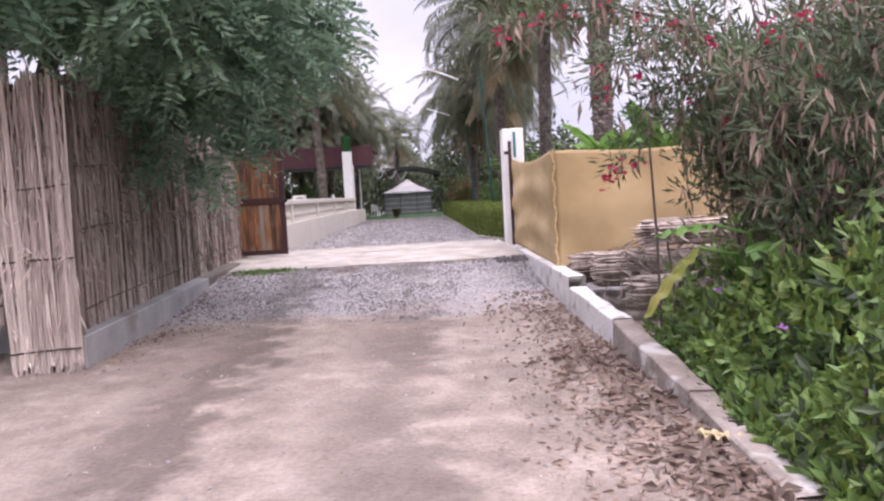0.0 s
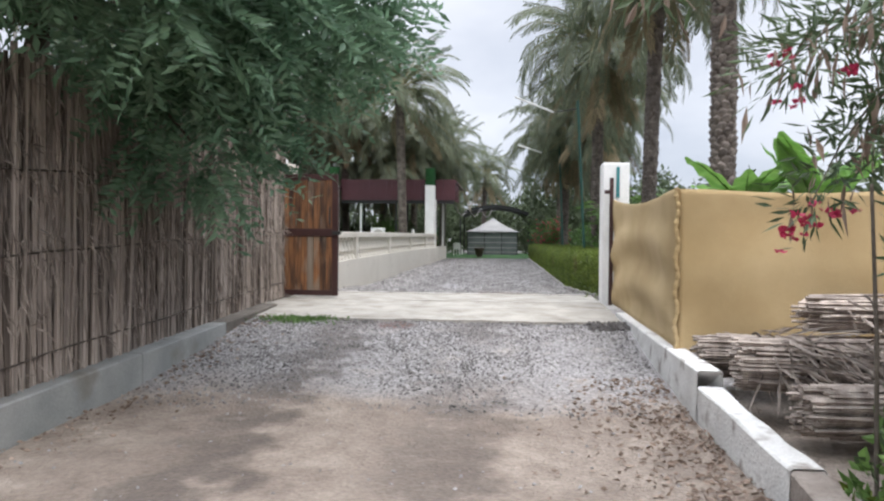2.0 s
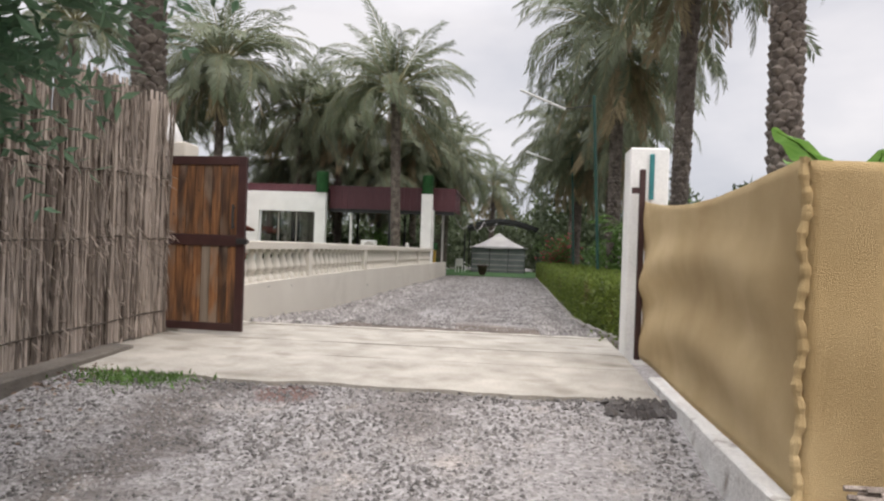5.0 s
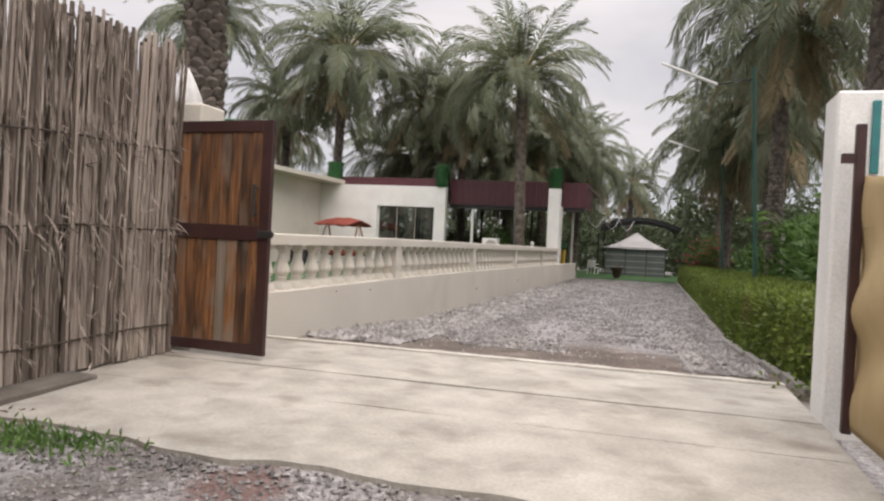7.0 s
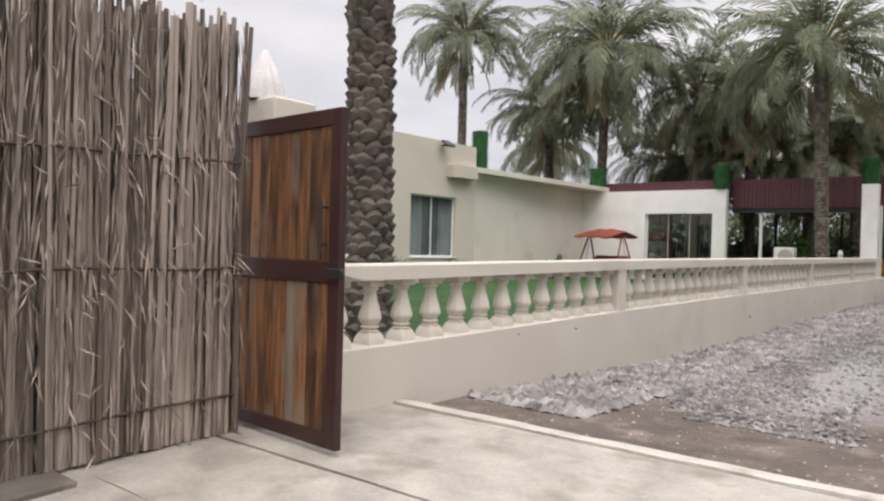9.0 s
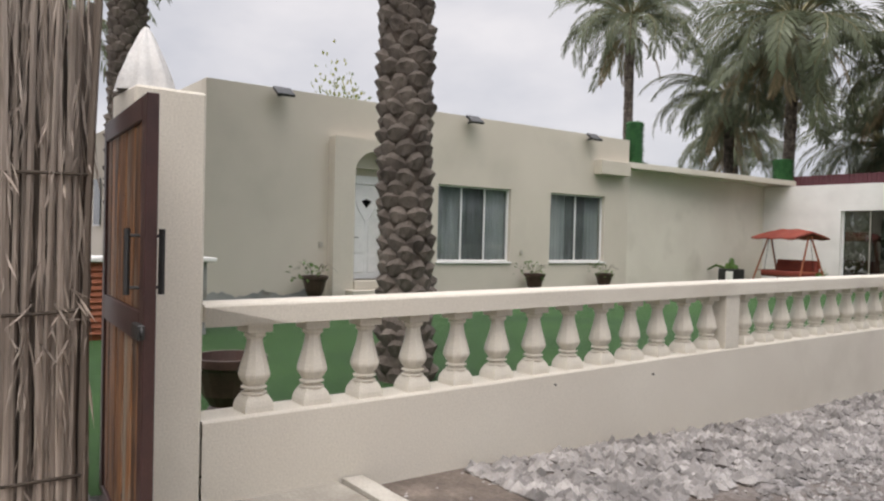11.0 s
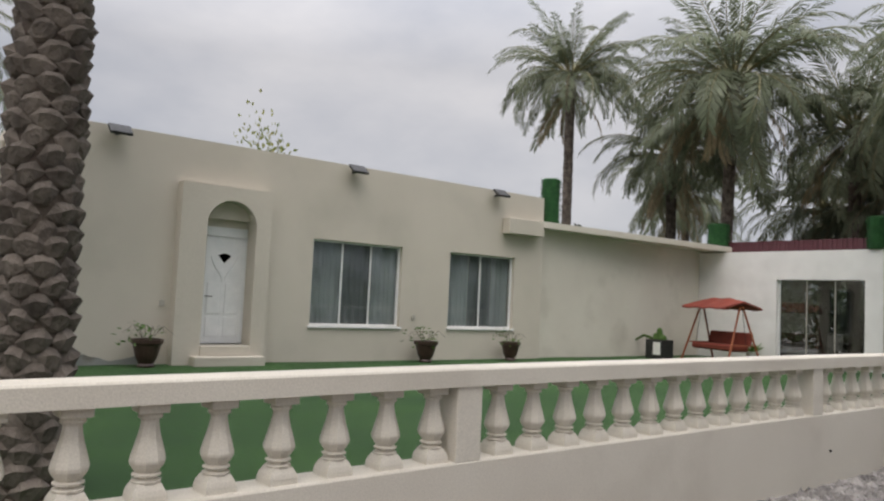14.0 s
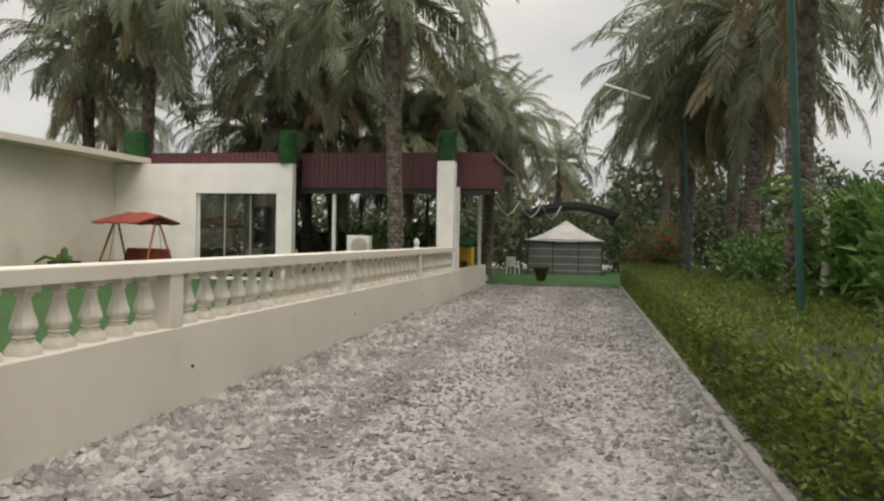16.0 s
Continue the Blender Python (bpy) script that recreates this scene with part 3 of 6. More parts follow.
def leaf_arrays(places, along, length, width, fold=0.25, jitter=0.35):
    """Kite-shaped leaves: one at each place, pointing along; four corners, folded on the midrib."""
    k = len(places)
    d = unit(along + rng.normal(0, jitter, (k, 3)))
    s = unit(np.cross(d, rng.normal(0, 1, (k, 3))))
    nrm = np.cross(d, s)
    ln = (length * rng.uniform(0.65, 1.25, k))[:, None]
    wd = (width * rng.uniform(0.7, 1.2, k))[:, None]
    a = places
    tip = places + d * ln
    mid = places + d * ln * 0.45
    l_, r_ = mid + s * wd * 0.5 + nrm * wd * fold, mid - s * wd * 0.5 + nrm * wd * fold
    v = np.stack([a, l_, tip, r_], axis=1).reshape(-1, 3)
    i = np.arange(k)[:, None] * 4
    f = np.concatenate([i + np.array([[0, 1, 2]]), i + np.array([[0, 2, 3]])], axis=0)
    return v, f


def joined(*arrays):
    vs, fs, o = [], [], 0
    for v, f in arrays:
        vs.append(v)
        fs.append(f + o)
        o += len(v)
    return np.concatenate(vs), np.concatenate(fs)


PROFILE_Y = [-60, -5, 0, 6.6, 8.6, 10.4, 11.8, 15.6, 16.6, 18.0, 20.5, 24, 28, 45, 300]
PROFILE_Z = [-0.45, -0.33, -0.30, -0.20, -0.15, 0.02, 0.19, 0.20, 0.19, 0.14, 0.05, 0.04, 0.08, 0.11, 0.11]


def gz(y):
    return float(np.interp(y, PROFILE_Y, PROFILE_Z))


# ---- ground ----
def build_ground():
    xs = np.concatenate([np.linspace(-250, -12, 12), np.linspace(-8, 7, 51), np.linspace(12, 250, 12)])
    ys = np.concatenate([np.linspace(-200, -8, 10), np.linspace(-5, 50, 140), np.linspace(60, 500, 14)])
    gx, gy = np.meshgrid(xs, ys, indexing="ij")
    z = np.interp(gy, PROFILE_Y, PROFILE_Z)
    near = (np.abs(gx) < 9) & (gy > -6) & (gy < 52)
    bumps = np.array([[noise.noise(Vector((a * 0.9, c * 0.7, 3))) * 0.02 + noise.noise(Vector((a * 3, c * 3, 9))) * 0.007 for c in ys] for a in xs])
    z = z + np.where(near & ~((gy > 11.2) & (gy < 16)), bumps, 0)
    z = np.where((gx < -4.2) & (gy > 13) & (gy < 45), z - 0.1, z)
    v = np.stack([gx, gy, z], axis=-1).reshape(-1, 3)
    nx, ny = gx.shape
    i = (np.arange(nx - 1)[:, None] * ny + np.arange(ny - 1)[None, :]).reshape(-1, 1)
    f = i + np.array([[0, ny, ny + 1, 1]])
    ob = new("ground", from_arrays("ground", v, f, M["ground"], True))
    tagged(ob, "sandy dirt drive with grey gravel and worn wheel tracks", "ground", kind="structure")


build_ground()

# concrete slab in the gateway, in three strips
slab = thing("pavement", -1.1, 13.7, 0.2, "pale stained concrete slab across the gateway", "pavement", kind="structure")
def slab_edge(u):
    """The ragged front edge of the slab swings back towards the fence."""
    return 0.12 * noise.noise(Vector((u * 7, 1, 1))) + 0.05 * noise.noise(Vector((u * 23, 4, 1))) + 0.22 * max(0, 1 - u * 2.6)


for ya, yb, za, zb in ((11.88, 13.12, 0.215, 0.262), (13.125, 13.985, 0.262, 0.284), (14.02, 15.54, 0.286, 0.276)):
    bm = bmesh.new()
    sheet(bm, lambda u, v, ya=ya, yb=yb, za=za, zb=zb: (-4.0 + 5.30 * u, ya + (yb - ya) * v + (slab_edge(u) * (1 - v) if ya < 12 else 0.012 * noise.noise(Vector((u * 14, ya, 2)))), za + (zb - za) * v + 0.006 * noise.noise(Vector((u * 5, v * 3, ya)))), 60, 8)
    g = bmesh.ops.extrude_face_region(bm, geom=bm.faces[:])
    bmesh.ops.translate(bm, vec=(0, 0, -0.2), verts=[e for e in g["geom"] if isinstance(e, bmesh.types.BMVert)])
    part("slab_strip", bm, M["slab"], slab)
bm = bmesh.new()
sheet(bm, lambda u, v: (-3.79 + 5.09 * u, (15.548, 15.56, 15.70, 15.72)[round(3 * v)] + 0.015 * noise.noise(Vector((u * 11, v, 3))), (0.05, 0.292, 0.288, 0.02)[round(3 * v)] + (0.008 * noise.noise(Vector((u * 17, v * 3, 1))) if v not in (0, 1) else 0)), 60, 3)
part("slab_lip", bm, M["slab_edge"], slab, "pale raised edge strip")

# artificial lawn and the patch by the tent
bm = bmesh.new()
sheet(bm, lambda u, v: (-22 + 17.98 * u, 14.2 + 25.0 * v, 0.37 + 0.012 * noise.noise(Vector((u * 9, v * 12, 0)))), 30, 40)
tagged(part("lawn", bm, M["turf"]), "flat dark green artificial turf lawn", "lawn", kind="structure")
bm = bmesh.new()
sheet(bm, lambda u, v: (-12 + 20 * u, 46.0 + 14 * v - 1.2 * (1 - v) * math.sin(2.1 * u), 0.14 + 0.012 * noise.noise(Vector((u * 9, v * 9, 5)))), 30, 20)
tagged(part("turf_patch", bm, M["turf"]), "green turf patch in front of the tent", "lawn", kind="structure")

# ---- garden wall with balustrade ----
def ledge_z(y):
    return float(np.interp(y, (14.6, 16.0, 20.0, 24.0, 30.0, 45.0), (0.745, 0.75, 0.795, 0.818, 0.828, 0.832)))


def rail_z(y):
    """Underside of the rail, which climbs a little along the drive."""
    return float(np.interp(y, (14.6, 16.0, 20.0, 24.0, 38.9), (1.255, 1.262, 1.298, 1.315, 1.365)))


def long_block(x0, x1, y0, y1, low, high, chamfer, wobble=0.0):
    """A wall or rail along y whose bottom and top follow low(y) and high(y)."""
    bm = bmesh.new()
    ring = lambda y: ((x0, low(y)), (x0, high(y) - chamfer), (x0 + chamfer, high(y)), (x1 - chamfer, high(y)), (x1, high(y) - chamfer), (x1, low(y)))
    k = int((y1 - y0) / 0.5)

    def f(u, v):
        y = y0 + (y1 - y0) * u
        x, z = ring(y)[round(5 * v)]
        return (x + wobble * noise.noise(Vector((1, z * 2, y * 1.3))), y, z + wobble * noise.noise(Vector((x, 3, y * 2.1))))
    sheet(bm, f, k, 5)
    bmesh.ops.holes_fill(bm, edges=[e for e in bm.edges if e.is_boundary], sides=0)
    return bm


dwarf = tagged(part("garden_wall", long_block(-4.06, -3.80, 14.705, 44.85, lambda y: -0.15, ledge_z, 0.012, 0.003), M["render"]), "cream rendered low wall below a balustrade", "wall", kind="structure")
for y, z in ((17.38, 0.68), (18.55, 0.655), (24.97, 0.41), (29.96, 0.45), (34.9, 0.46)):
    bm = bmesh.new()
    tube(bm, [(-3.82, y, z + 0.005), (-3.785, y, z)], 0.015 if z < 0.5 else 0.007, 10)
    part("weep_pipe", bm, M["black"], dwarf, "dark drain hole stub")

PIERS = (19.735, 24.70, 29.66, 34.62)
rail = thing("balustrade", -3.93, 26.0, 0.836, "cream precast balustrade on a low garden wall", "balustrade")
part("rail", long_block(-4.055, -3.79, 14.705, 38.9, rail_z, lambda y: rail_z(y) + 0.123 + 0.0004 * (y - 16), 0.012, 0.002), M["render"], rail)
for y in PIERS:
    part("pier", boxes((-4.04, y - 0.11, ledge_z(y) - 0.004, -3.805, y + 0.11, rail_z(y) + 0.004), bevel=0.006), M["render"], rail)
bm = boxes((-0.078, -0.078, 0.456, 0.078, 0.078, 0.512), bevel=0.005)
foot = [(0.089, 0.0), (0.087, 0.035), (0.080, 0.060), (0.062, 0.094)]
lathe(bm, [(r * 1.414, h) for r, h in foot], 4)
lathe(bm, [(0.070, 0.092), (0.076, 0.100), (0.077, 0.108), (0.054, 0.114), (0.053, 0.124), (0.075, 0.130), (0.077, 0.139), (0.057, 0.147), (0.074, 0.168), (0.091, 0.196), (0.094, 0.212), (0.090, 0.232), (0.078, 0.275), (0.061, 0.33), (0.050, 0.38), (0.046, 0.41), (0.049, 0.42), (0.064, 0.430), (0.064, 0.438), (0.058, 0.444), (0.070, 0.457)], 10)
BAL = mesh_of("baluster", bm, M["render"])
starts = [(15.046, 0.3715, 13)] + [(p + 0.365, 0.3555, 13) for p in PIERS[:3]] + [(PIERS[3] + 0.365, 0.35, 11)]
for a, gap, k in starts:
    for i in range(k):
        y = a + i * gap
        h = rail_z(y) - ledge_z(y)
        piece("baluster", BAL, rail, pose(random.uniform(-0.004, 0.004), y - 26.0, ledge_z(y) - 0.836 - 0.002, 0, 0, random.uniform(-3, 3)) @ Matrix.Diagonal((1, 1, h / 0.508, 1)))

# ---- gate ----
gp = thing("gate_post", -4.05, 14.43, 0.25, "white rendered gate post beside the fence", "post")
part("shaft", boxes((-4.27, 14.33, 0.1, -3.80, 14.70, 2.515), bevel=0.015), M["render"], gp)
gp = thing("gate_post", 1.49, 14.2, 0.25, "white rendered gate post with a teal strip", "post")
part("shaft", boxes((1.29, 14.02, 0.1, 1.70, 14.42, 2.50), bevel=0.015), M["white"], gp)
part("strip", boxes((1.495, 13.995, 1.95, 1.545, 14.018, 2.43), bevel=0.004), M["teal"], gp, "teal vertical strip")
bm = bmesh.new()
prof = [(0.15, 2.518), (0.13, 2.60), (0.085, 2.72), (0.05, 2.80), (0.028, 2.85), (0.010, 2.875)]
rings = [[bm.verts.new((-4.07 + r * (1 + 0.13 * math.cos(7 * t + h)) * math.cos(t), 14.45 + r * (1 + 0.13 * math.cos(7 * t + h)) * math.sin(t), h + 0.02 * math.sin(3 * t) * (r > 0.17))) for t in [2 * math.pi * k / 42 for k in range(42)]] for r, h in prof]
for a, c in zip(rings, rings[1:]):
    for k in range(42):
        bm.faces.new((a[k], a[(k + 1) % 42], c[(k + 1) % 42], c[k]))
bm.faces.new(rings[-1])
tagged(part("cloth_wrap", bm, M["veil"], smooth=True), "white pleated cloth cone tied over the gate post lamp", "cloth")
sp = thing("steel_gate_post", 1.40, 13.86, 0.28, "brown steel hinge post before a white pillar", "post")
part("pole", boxes((1.375, 13.84, 0.27, 1.435, 13.90, 2.25), bevel=0.006), M["maroon"], sp)
part("bracket", boxes((1.30, 13.845, 2.00, 1.374, 13.895, 2.06)), M["maroon"], sp)
part("hinge", boxes((1.436, 13.85, 0.95, 1.47, 13.9, 1.06)), M["maroon"], sp)

leaf = thing("gate_leaf", -3.92, 14.27, 0.3, "open wooden gate leaf in a maroon steel frame", "gate")
X0, X1, Y0, Z0, Z1 = -4.12, -2.98, 14.245, 0.322, 2.335
for nm, b in (("stile", (X0, Y0, Z0, X0 + 0.07, Y0 + 0.05, Z1)), ("stile", (X1 - 0.1, Y0, Z0, X1, Y0 + 0.05, Z1)), ("top_rail", (X0 + 0.07, Y0, Z1 - 0.1, X1 - 0.1, Y0 + 0.05, Z1)), ("middle_rail", (X0 + 0.07, Y0, 1.30, X1 - 0.1, Y0 + 0.05, 1.43)), ("bottom_rail", (X0 + 0.07, Y0, Z0, X1 - 0.1, Y0 + 0.05, Z0 + 0.09))):
    part(nm, boxes(b, bevel=0.004), M["maroon"], leaf)
for za, zb in ((Z0 + 0.09, 1.30), (1.43, Z1 - 0.1)):
    w = (X1 - 0.1 - X0 - 0.07) / 9
    for i in range(9):
        a = X0 + 0.07 + i * w
        part("board", boxes((a + 0.003, Y0 + 0.012 + 0.003 * (i % 2), za, a + w - 0.003, Y0 + 0.038, zb), bevel=0.003), M["old_board"] if (i == 5 and za < 1) else M["board"], leaf)
    part("board_lining", boxes((X0 + 0.07, Y0 + 0.0385, za, X1 - 0.1, Y0 + 0.046, zb)), M["maroon"], leaf)
for side, yy in ((-1, Y0 - 0.045), (1, Y0 + 0.095)):
    bm = bmesh.new()
    tube(bm, [(X1 - 0.13, yy, 1.50), (X1 - 0.13, yy, 1.78)], 0.014, 8)
    for z in (1.53, 1.75):
        tube(bm, [(X1 - 0.13, yy, z), (X1 - 0.13, Y0 + 0.025, z)], 0.008, 6)
    part("handle", bm, M["black"], leaf, "black bar handle")
part("latch", boxes((X1 - 0.09, Y0 - 0.03, 1.33, X1 + 0.05, Y0 - 0.002, 1.39), bevel=0.004), M["black"], leaf, "black sliding bolt")
bm = bmesh.new()
tube(bm, [(X1 + 0.045 + 0.02 * math.cos(t), Y0 - 0.016, 1.36 + 0.02 * math.sin(t)) for t in [k * 0.55 for k in range(12)]], 0.006, 5)
part("lock_eye", bm, M["black"], leaf)

leaf.matrix_basis = pose(-3.92, 14.27, 0.3, 0, 0, -4.2)

# ---- kerbs ----
kerb = thing("kerb_left", -3.75, 10, 0.0, "grey concrete kerb under the stalk fence", "kerb", kind="structure")
for i, (a, c) in enumerate(((6.8, 8.9), (8.9, 11.0), (11.0, 13.0))):
    za, zb = 0.115 + 0.175 * (a - 6.8) / 6.1, 0.115 + 0.175 * (c - 6.8) / 6.1
    bm = boxes((-3.98, a + 0.004, -0.4, -3.62, c - 0.004, 0.0), bevel=0.012)
    for v in bm.verts:
        if v.co.z > -0.1:
            v.co.z = za + (zb - za) * (v.co.y - a) / (c - a) + 0.008 * noise.noise(v.co * 3) + (v.co.z if v.co.z < 0 else 0)
    part("kerb_block", bm, M["damp_concrete" if a > 10.5 else "concrete"], kerb)
kerb = thing("kerb_right", 1.45, 8, 0.0, "whitewashed low kerb wall, flaking and broken", "kerb", kind="structure")
for a, c, ta, tc, mt in ((8.25, 12.75, 0.25, 0.27, "old_white"), (6.3, 8.245, 0.06, 0.125, "old_white"), (4.4, 6.297, -0.10, 0.05, "earthy_kerb"), (3.0, 4.397, -0.235, -0.115, "earthy_kerb")):
    bm = bmesh.new()
    k = max(6, int((c - a) / 0.14))
    sheet(bm, lambda u, v, a=a, c=c, ta=ta, tc=tc: ((1.33, 1.345, 1.36, 1.52, 1.54, 1.55)[round(5 * v)] + 0.018 * noise.noise(Vector((1, v, 1.7 * (a + (c - a) * u)))), a + (c - a) * u, -0.5 if v in (0, 1) else ta + (tc - ta) * u - (0.012 if round(5 * v) in (1, 4) else 0) + (0.02 if ta < 0.2 else 0.006) * noise.noise(Vector((3, v * 2, 2.6 * (a + (c - a) * u))))), k, 5)
    bmesh.ops.holes_fill(bm, edges=[e for e in bm.edges if e.is_boundary], sides=0)
    part("kerb_block", bm, M[mt], kerb)


# ---- stalk fence ----
def stalk_mesh(k, mt):
    r = random.Random(k)
    bm = bmesh.new()
    pts, rad, x, y = [], [], 0.0, 0.0
    for i in range(6):
        pts.append((x, y, i / 5))
        rad.append((0.0195 - 0.006 * i / 5) * r.uniform(0.9, 1.1))
        x += r.uniform(-0.013, 0.013)
        y += r.uniform(-0.008, 0.008)
    tube(bm, pts, rad, 5)
    return mesh_of("stalk", bm, M[mt])


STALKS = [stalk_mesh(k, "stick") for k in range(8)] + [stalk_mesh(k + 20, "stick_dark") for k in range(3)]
# stalks in the lit tone, for the end panel clear of the tree
PALE_STALKS = [stalk_mesh(k + 40, "stick_pale") for k in range(7)]


def fence_top(y):
    return 2.68 + 0.045 * (y - 7) + 0.05 * noise.noise(Vector((y * 0.9, 0, 0)))


def stalk_fence(name, p0, p1, n_front, n_back, top, foot, label, pool=STALKS, ragged=0.0):
    """A screen of palm stalks from p0 to p1 on plan: front stalks are parts, the ones behind are one mesh."""
    ob = thing(name, p0[0], p0[1], foot(0), label, "fence")
    d = Vector((p1[0] - p0[0], p1[1] - p0[1], 0))
    side = Vector((d.y, -d.x, 0)).normalized()
    for i in range(n_front):
        u = (i + random.uniform(0.1, 0.9)) / n_front
        h = top(u) - foot(u)
        h = h * random.uniform(0.95, 1.015)
        at = d * u + side * random.uniform(-0.01, 0.035)
        piece("stalk", random.choice(pool), ob, Matrix.Translation((at.x, at.y, foot(u) - foot(0) + ragged * random.random())) @ pose(0, 0, 0, random.gauss(0, 0.55), random.gauss(0, 0.6), random.uniform(0, 360)) @ Matrix.Diagonal((random.uniform(0.65, 1.3), random.uniform(0.65, 1.3), h, 1)))
    # back layer in the dark tone, so the gaps read as shaded
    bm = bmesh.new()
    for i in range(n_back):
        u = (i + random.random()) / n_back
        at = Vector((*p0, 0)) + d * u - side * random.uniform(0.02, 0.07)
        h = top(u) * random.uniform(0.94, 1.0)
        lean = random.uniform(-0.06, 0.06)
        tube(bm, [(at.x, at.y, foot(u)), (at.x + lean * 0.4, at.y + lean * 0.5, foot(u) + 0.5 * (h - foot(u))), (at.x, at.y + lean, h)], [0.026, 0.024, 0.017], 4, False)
    tagged(part("stalks_behind", bm, M["stick_dark"], ob, "back layer stalks, coloured dark as the shade in the gaps"), kind="stuff")
    # torn leaf scraps hanging between the stalks
    k = n_front * 20
    us = rng.uniform(0, 1, k)
    pl = np.array([[*(Vector((*p0, 0)) + d * u + side * random.uniform(0.01, 0.05))[:2], foot(u) + (top(u) - foot(u)) * random.random() ** 0.7] for u in us])
    v, f = leaf_arrays(pl, np.tile([[0, 0, -1.0]], (k, 1)), 0.28, 0.016, 0.3, 0.10)
    ob2 = new("leaf_scrap", from_arrays("leaf_scrap", v, f, pool[0].materials[0]))
    ob2.parent = ob
    ob2.matrix_parent_inverse = base_of(ob).inverted()
    tagged(ob2, "dry torn leaf scraps", kind="stuff")
    # loose curled blades that stand off the face and catch on the bindings
    k = n_front * 4
    us = rng.uniform(0, 1, k)
    pl = np.array([[*(Vector((*p0, 0)) + d * u + side * random.uniform(0.03, 0.06))[:2], foot(u) + (top(u) - foot(u)) * random.choice((random.gauss(0.41, 0.03), random.gauss(0.65, 0.03), random.random(), random.random(), random.random()))] for u in us])
    v, f = leaf_arrays(pl, np.tile([[side.x * 0.5, side.y * 0.5, -0.8]], (k, 1)), 0.16, 0.015, 0.5, 0.4)
    ob3 = new("loose_blade", from_arrays("loose_blade", v, f, pool[0].materials[0]))
    ob3.parent = ob
    ob3.matrix_parent_inverse = base_of(ob).inverted()
    tagged(ob3, "curled loose leaf blades", kind="stuff")
    for fr in (0.09, 0.40, 0.645):
        bm = bmesh.new()
        k = max(3, int(d.length / 0.25))
        pts = []
        for i in range(k + 1):
            u = i / k
            q = Vector((*p0, 0)) + d * u + side * (0.045 + 0.02 * noise.noise(Vector((u * d.length * 3, fr, 5))))
            pts.append((q.x, q.y, foot(u) + (top(u) - foot(u)) * fr + 0.02 * noise.noise(Vector((u * 9, fr * 7, 2)))))
        tube(bm, pts, 0.009, 5)
        part("binding", bm, M["twine"], ob, "dark twine binding")
    return ob


stalk_fence("stalk_fence", (-3.80, 6.95), (-3.93, 14.16), 290, 420, lambda u: fence_top(6.95 + 7.17 * u), lambda u: 0.10 + 0.19 * min(1, u * 1.15), "tall screen of dry palm stalks bound with twine")
stalk_fence("stalk_fence", (-4.27, 6.70), (-3.64, 6.80), 44, 50, lambda u: 2.52 + 0.04 * u, lambda u: -0.24, "end panel of upright palm stalks, coloured pale as if lit", PALE_STALKS, 0.12)
stalk_fence("stalk_fence", (-9.5, 7.6), (-4.25, 6.95), 150, 130, lambda u: 2.3, lambda u: 0.25, "side screen of loose palm stalks")
low = tagged(part("low_wall", boxes((-9.5, 7.75, -0.4, -4.2, 7.95, 0.3), bevel=0.01), M["concrete"]), "low grey block wall under the side screen", "wall", kind="structure")


# ---- burlap screen ----
def burlap():
    ob = thing("burlap_screen", 1.43, 11.5, 0.2, "tan burlap cloth stretched on posts as a screen", "screen")

    def side(u, v):
        y = 9.45 + 4.5 * u
        top = 1.80 + 0.13 * u - 0.12 * math.sin(math.pi * u)
        bot = 0.26 + 0.04 * u
        amp = (0.05 * math.sin(math.pi * min(1, v * 1.1)) + 0.02) * min(1, 5 * u)
        x = 1.43 + amp * 0.5 * (math.sin(15 * v + 14 * (u - 0.45) ** 2) * 1.15 + 0.5 * noise.noise(Vector((u * 3.0, v * 6.5, 2)))) + 0.004 * math.sin(40 * u) * (0.2 + v) * min(1, 5 * u)
        return (x, y, bot + (top - bot) * v)

    def front(u, v):
        top = 1.78 - 0.035 * math.sin(math.pi * u * 2.2) ** 2
        y = 9.44 + 0.03 * noise.noise(Vector((u * 6, v * 3, 7))) + 0.014 * math.sin(30 * u + 3 * v)
        return (1.43 + 5.2 * u, y, 0.22 + (top - 0.22) * v)

    for f in (side, front):
        bm = bmesh.new()
        sheet(bm, f, 70, 30)
        g = bmesh.ops.extrude_face_region(bm, geom=bm.faces[:])
        bmesh.ops.translate(bm, vec=(0.006, 0.006, 0), verts=[e for e in g["geom"] if isinstance(e, bmesh.types.BMVert)])
        part("cloth", bm, M["burlap"], ob, smooth=True)
    bm = bmesh.new()
    tube(bm, [(1.425 + 0.012 * math.sin(31 * t), 9.435, 0.24 + 1.55 * t) for t in [k / 60 for k in range(61)]], [0.022 + 0.005 * math.sin(k * 1.9) for k in range(61)], 7)
    part("seam", bm, M["burlap"], ob, "bunched corner seam")
    for x, y in ((1.58, 9.6), (1.62, 11.7), (1.62, 13.8), (3.3, 9.6), (5.1, 9.6), (6.6, 9.6)):
        bm = bmesh.new()
        tube(bm, [(x, y, -0.2), (x, y, 1.72)], 0.028, 7)
        part("post", bm, M["branch"], ob)


burlap()


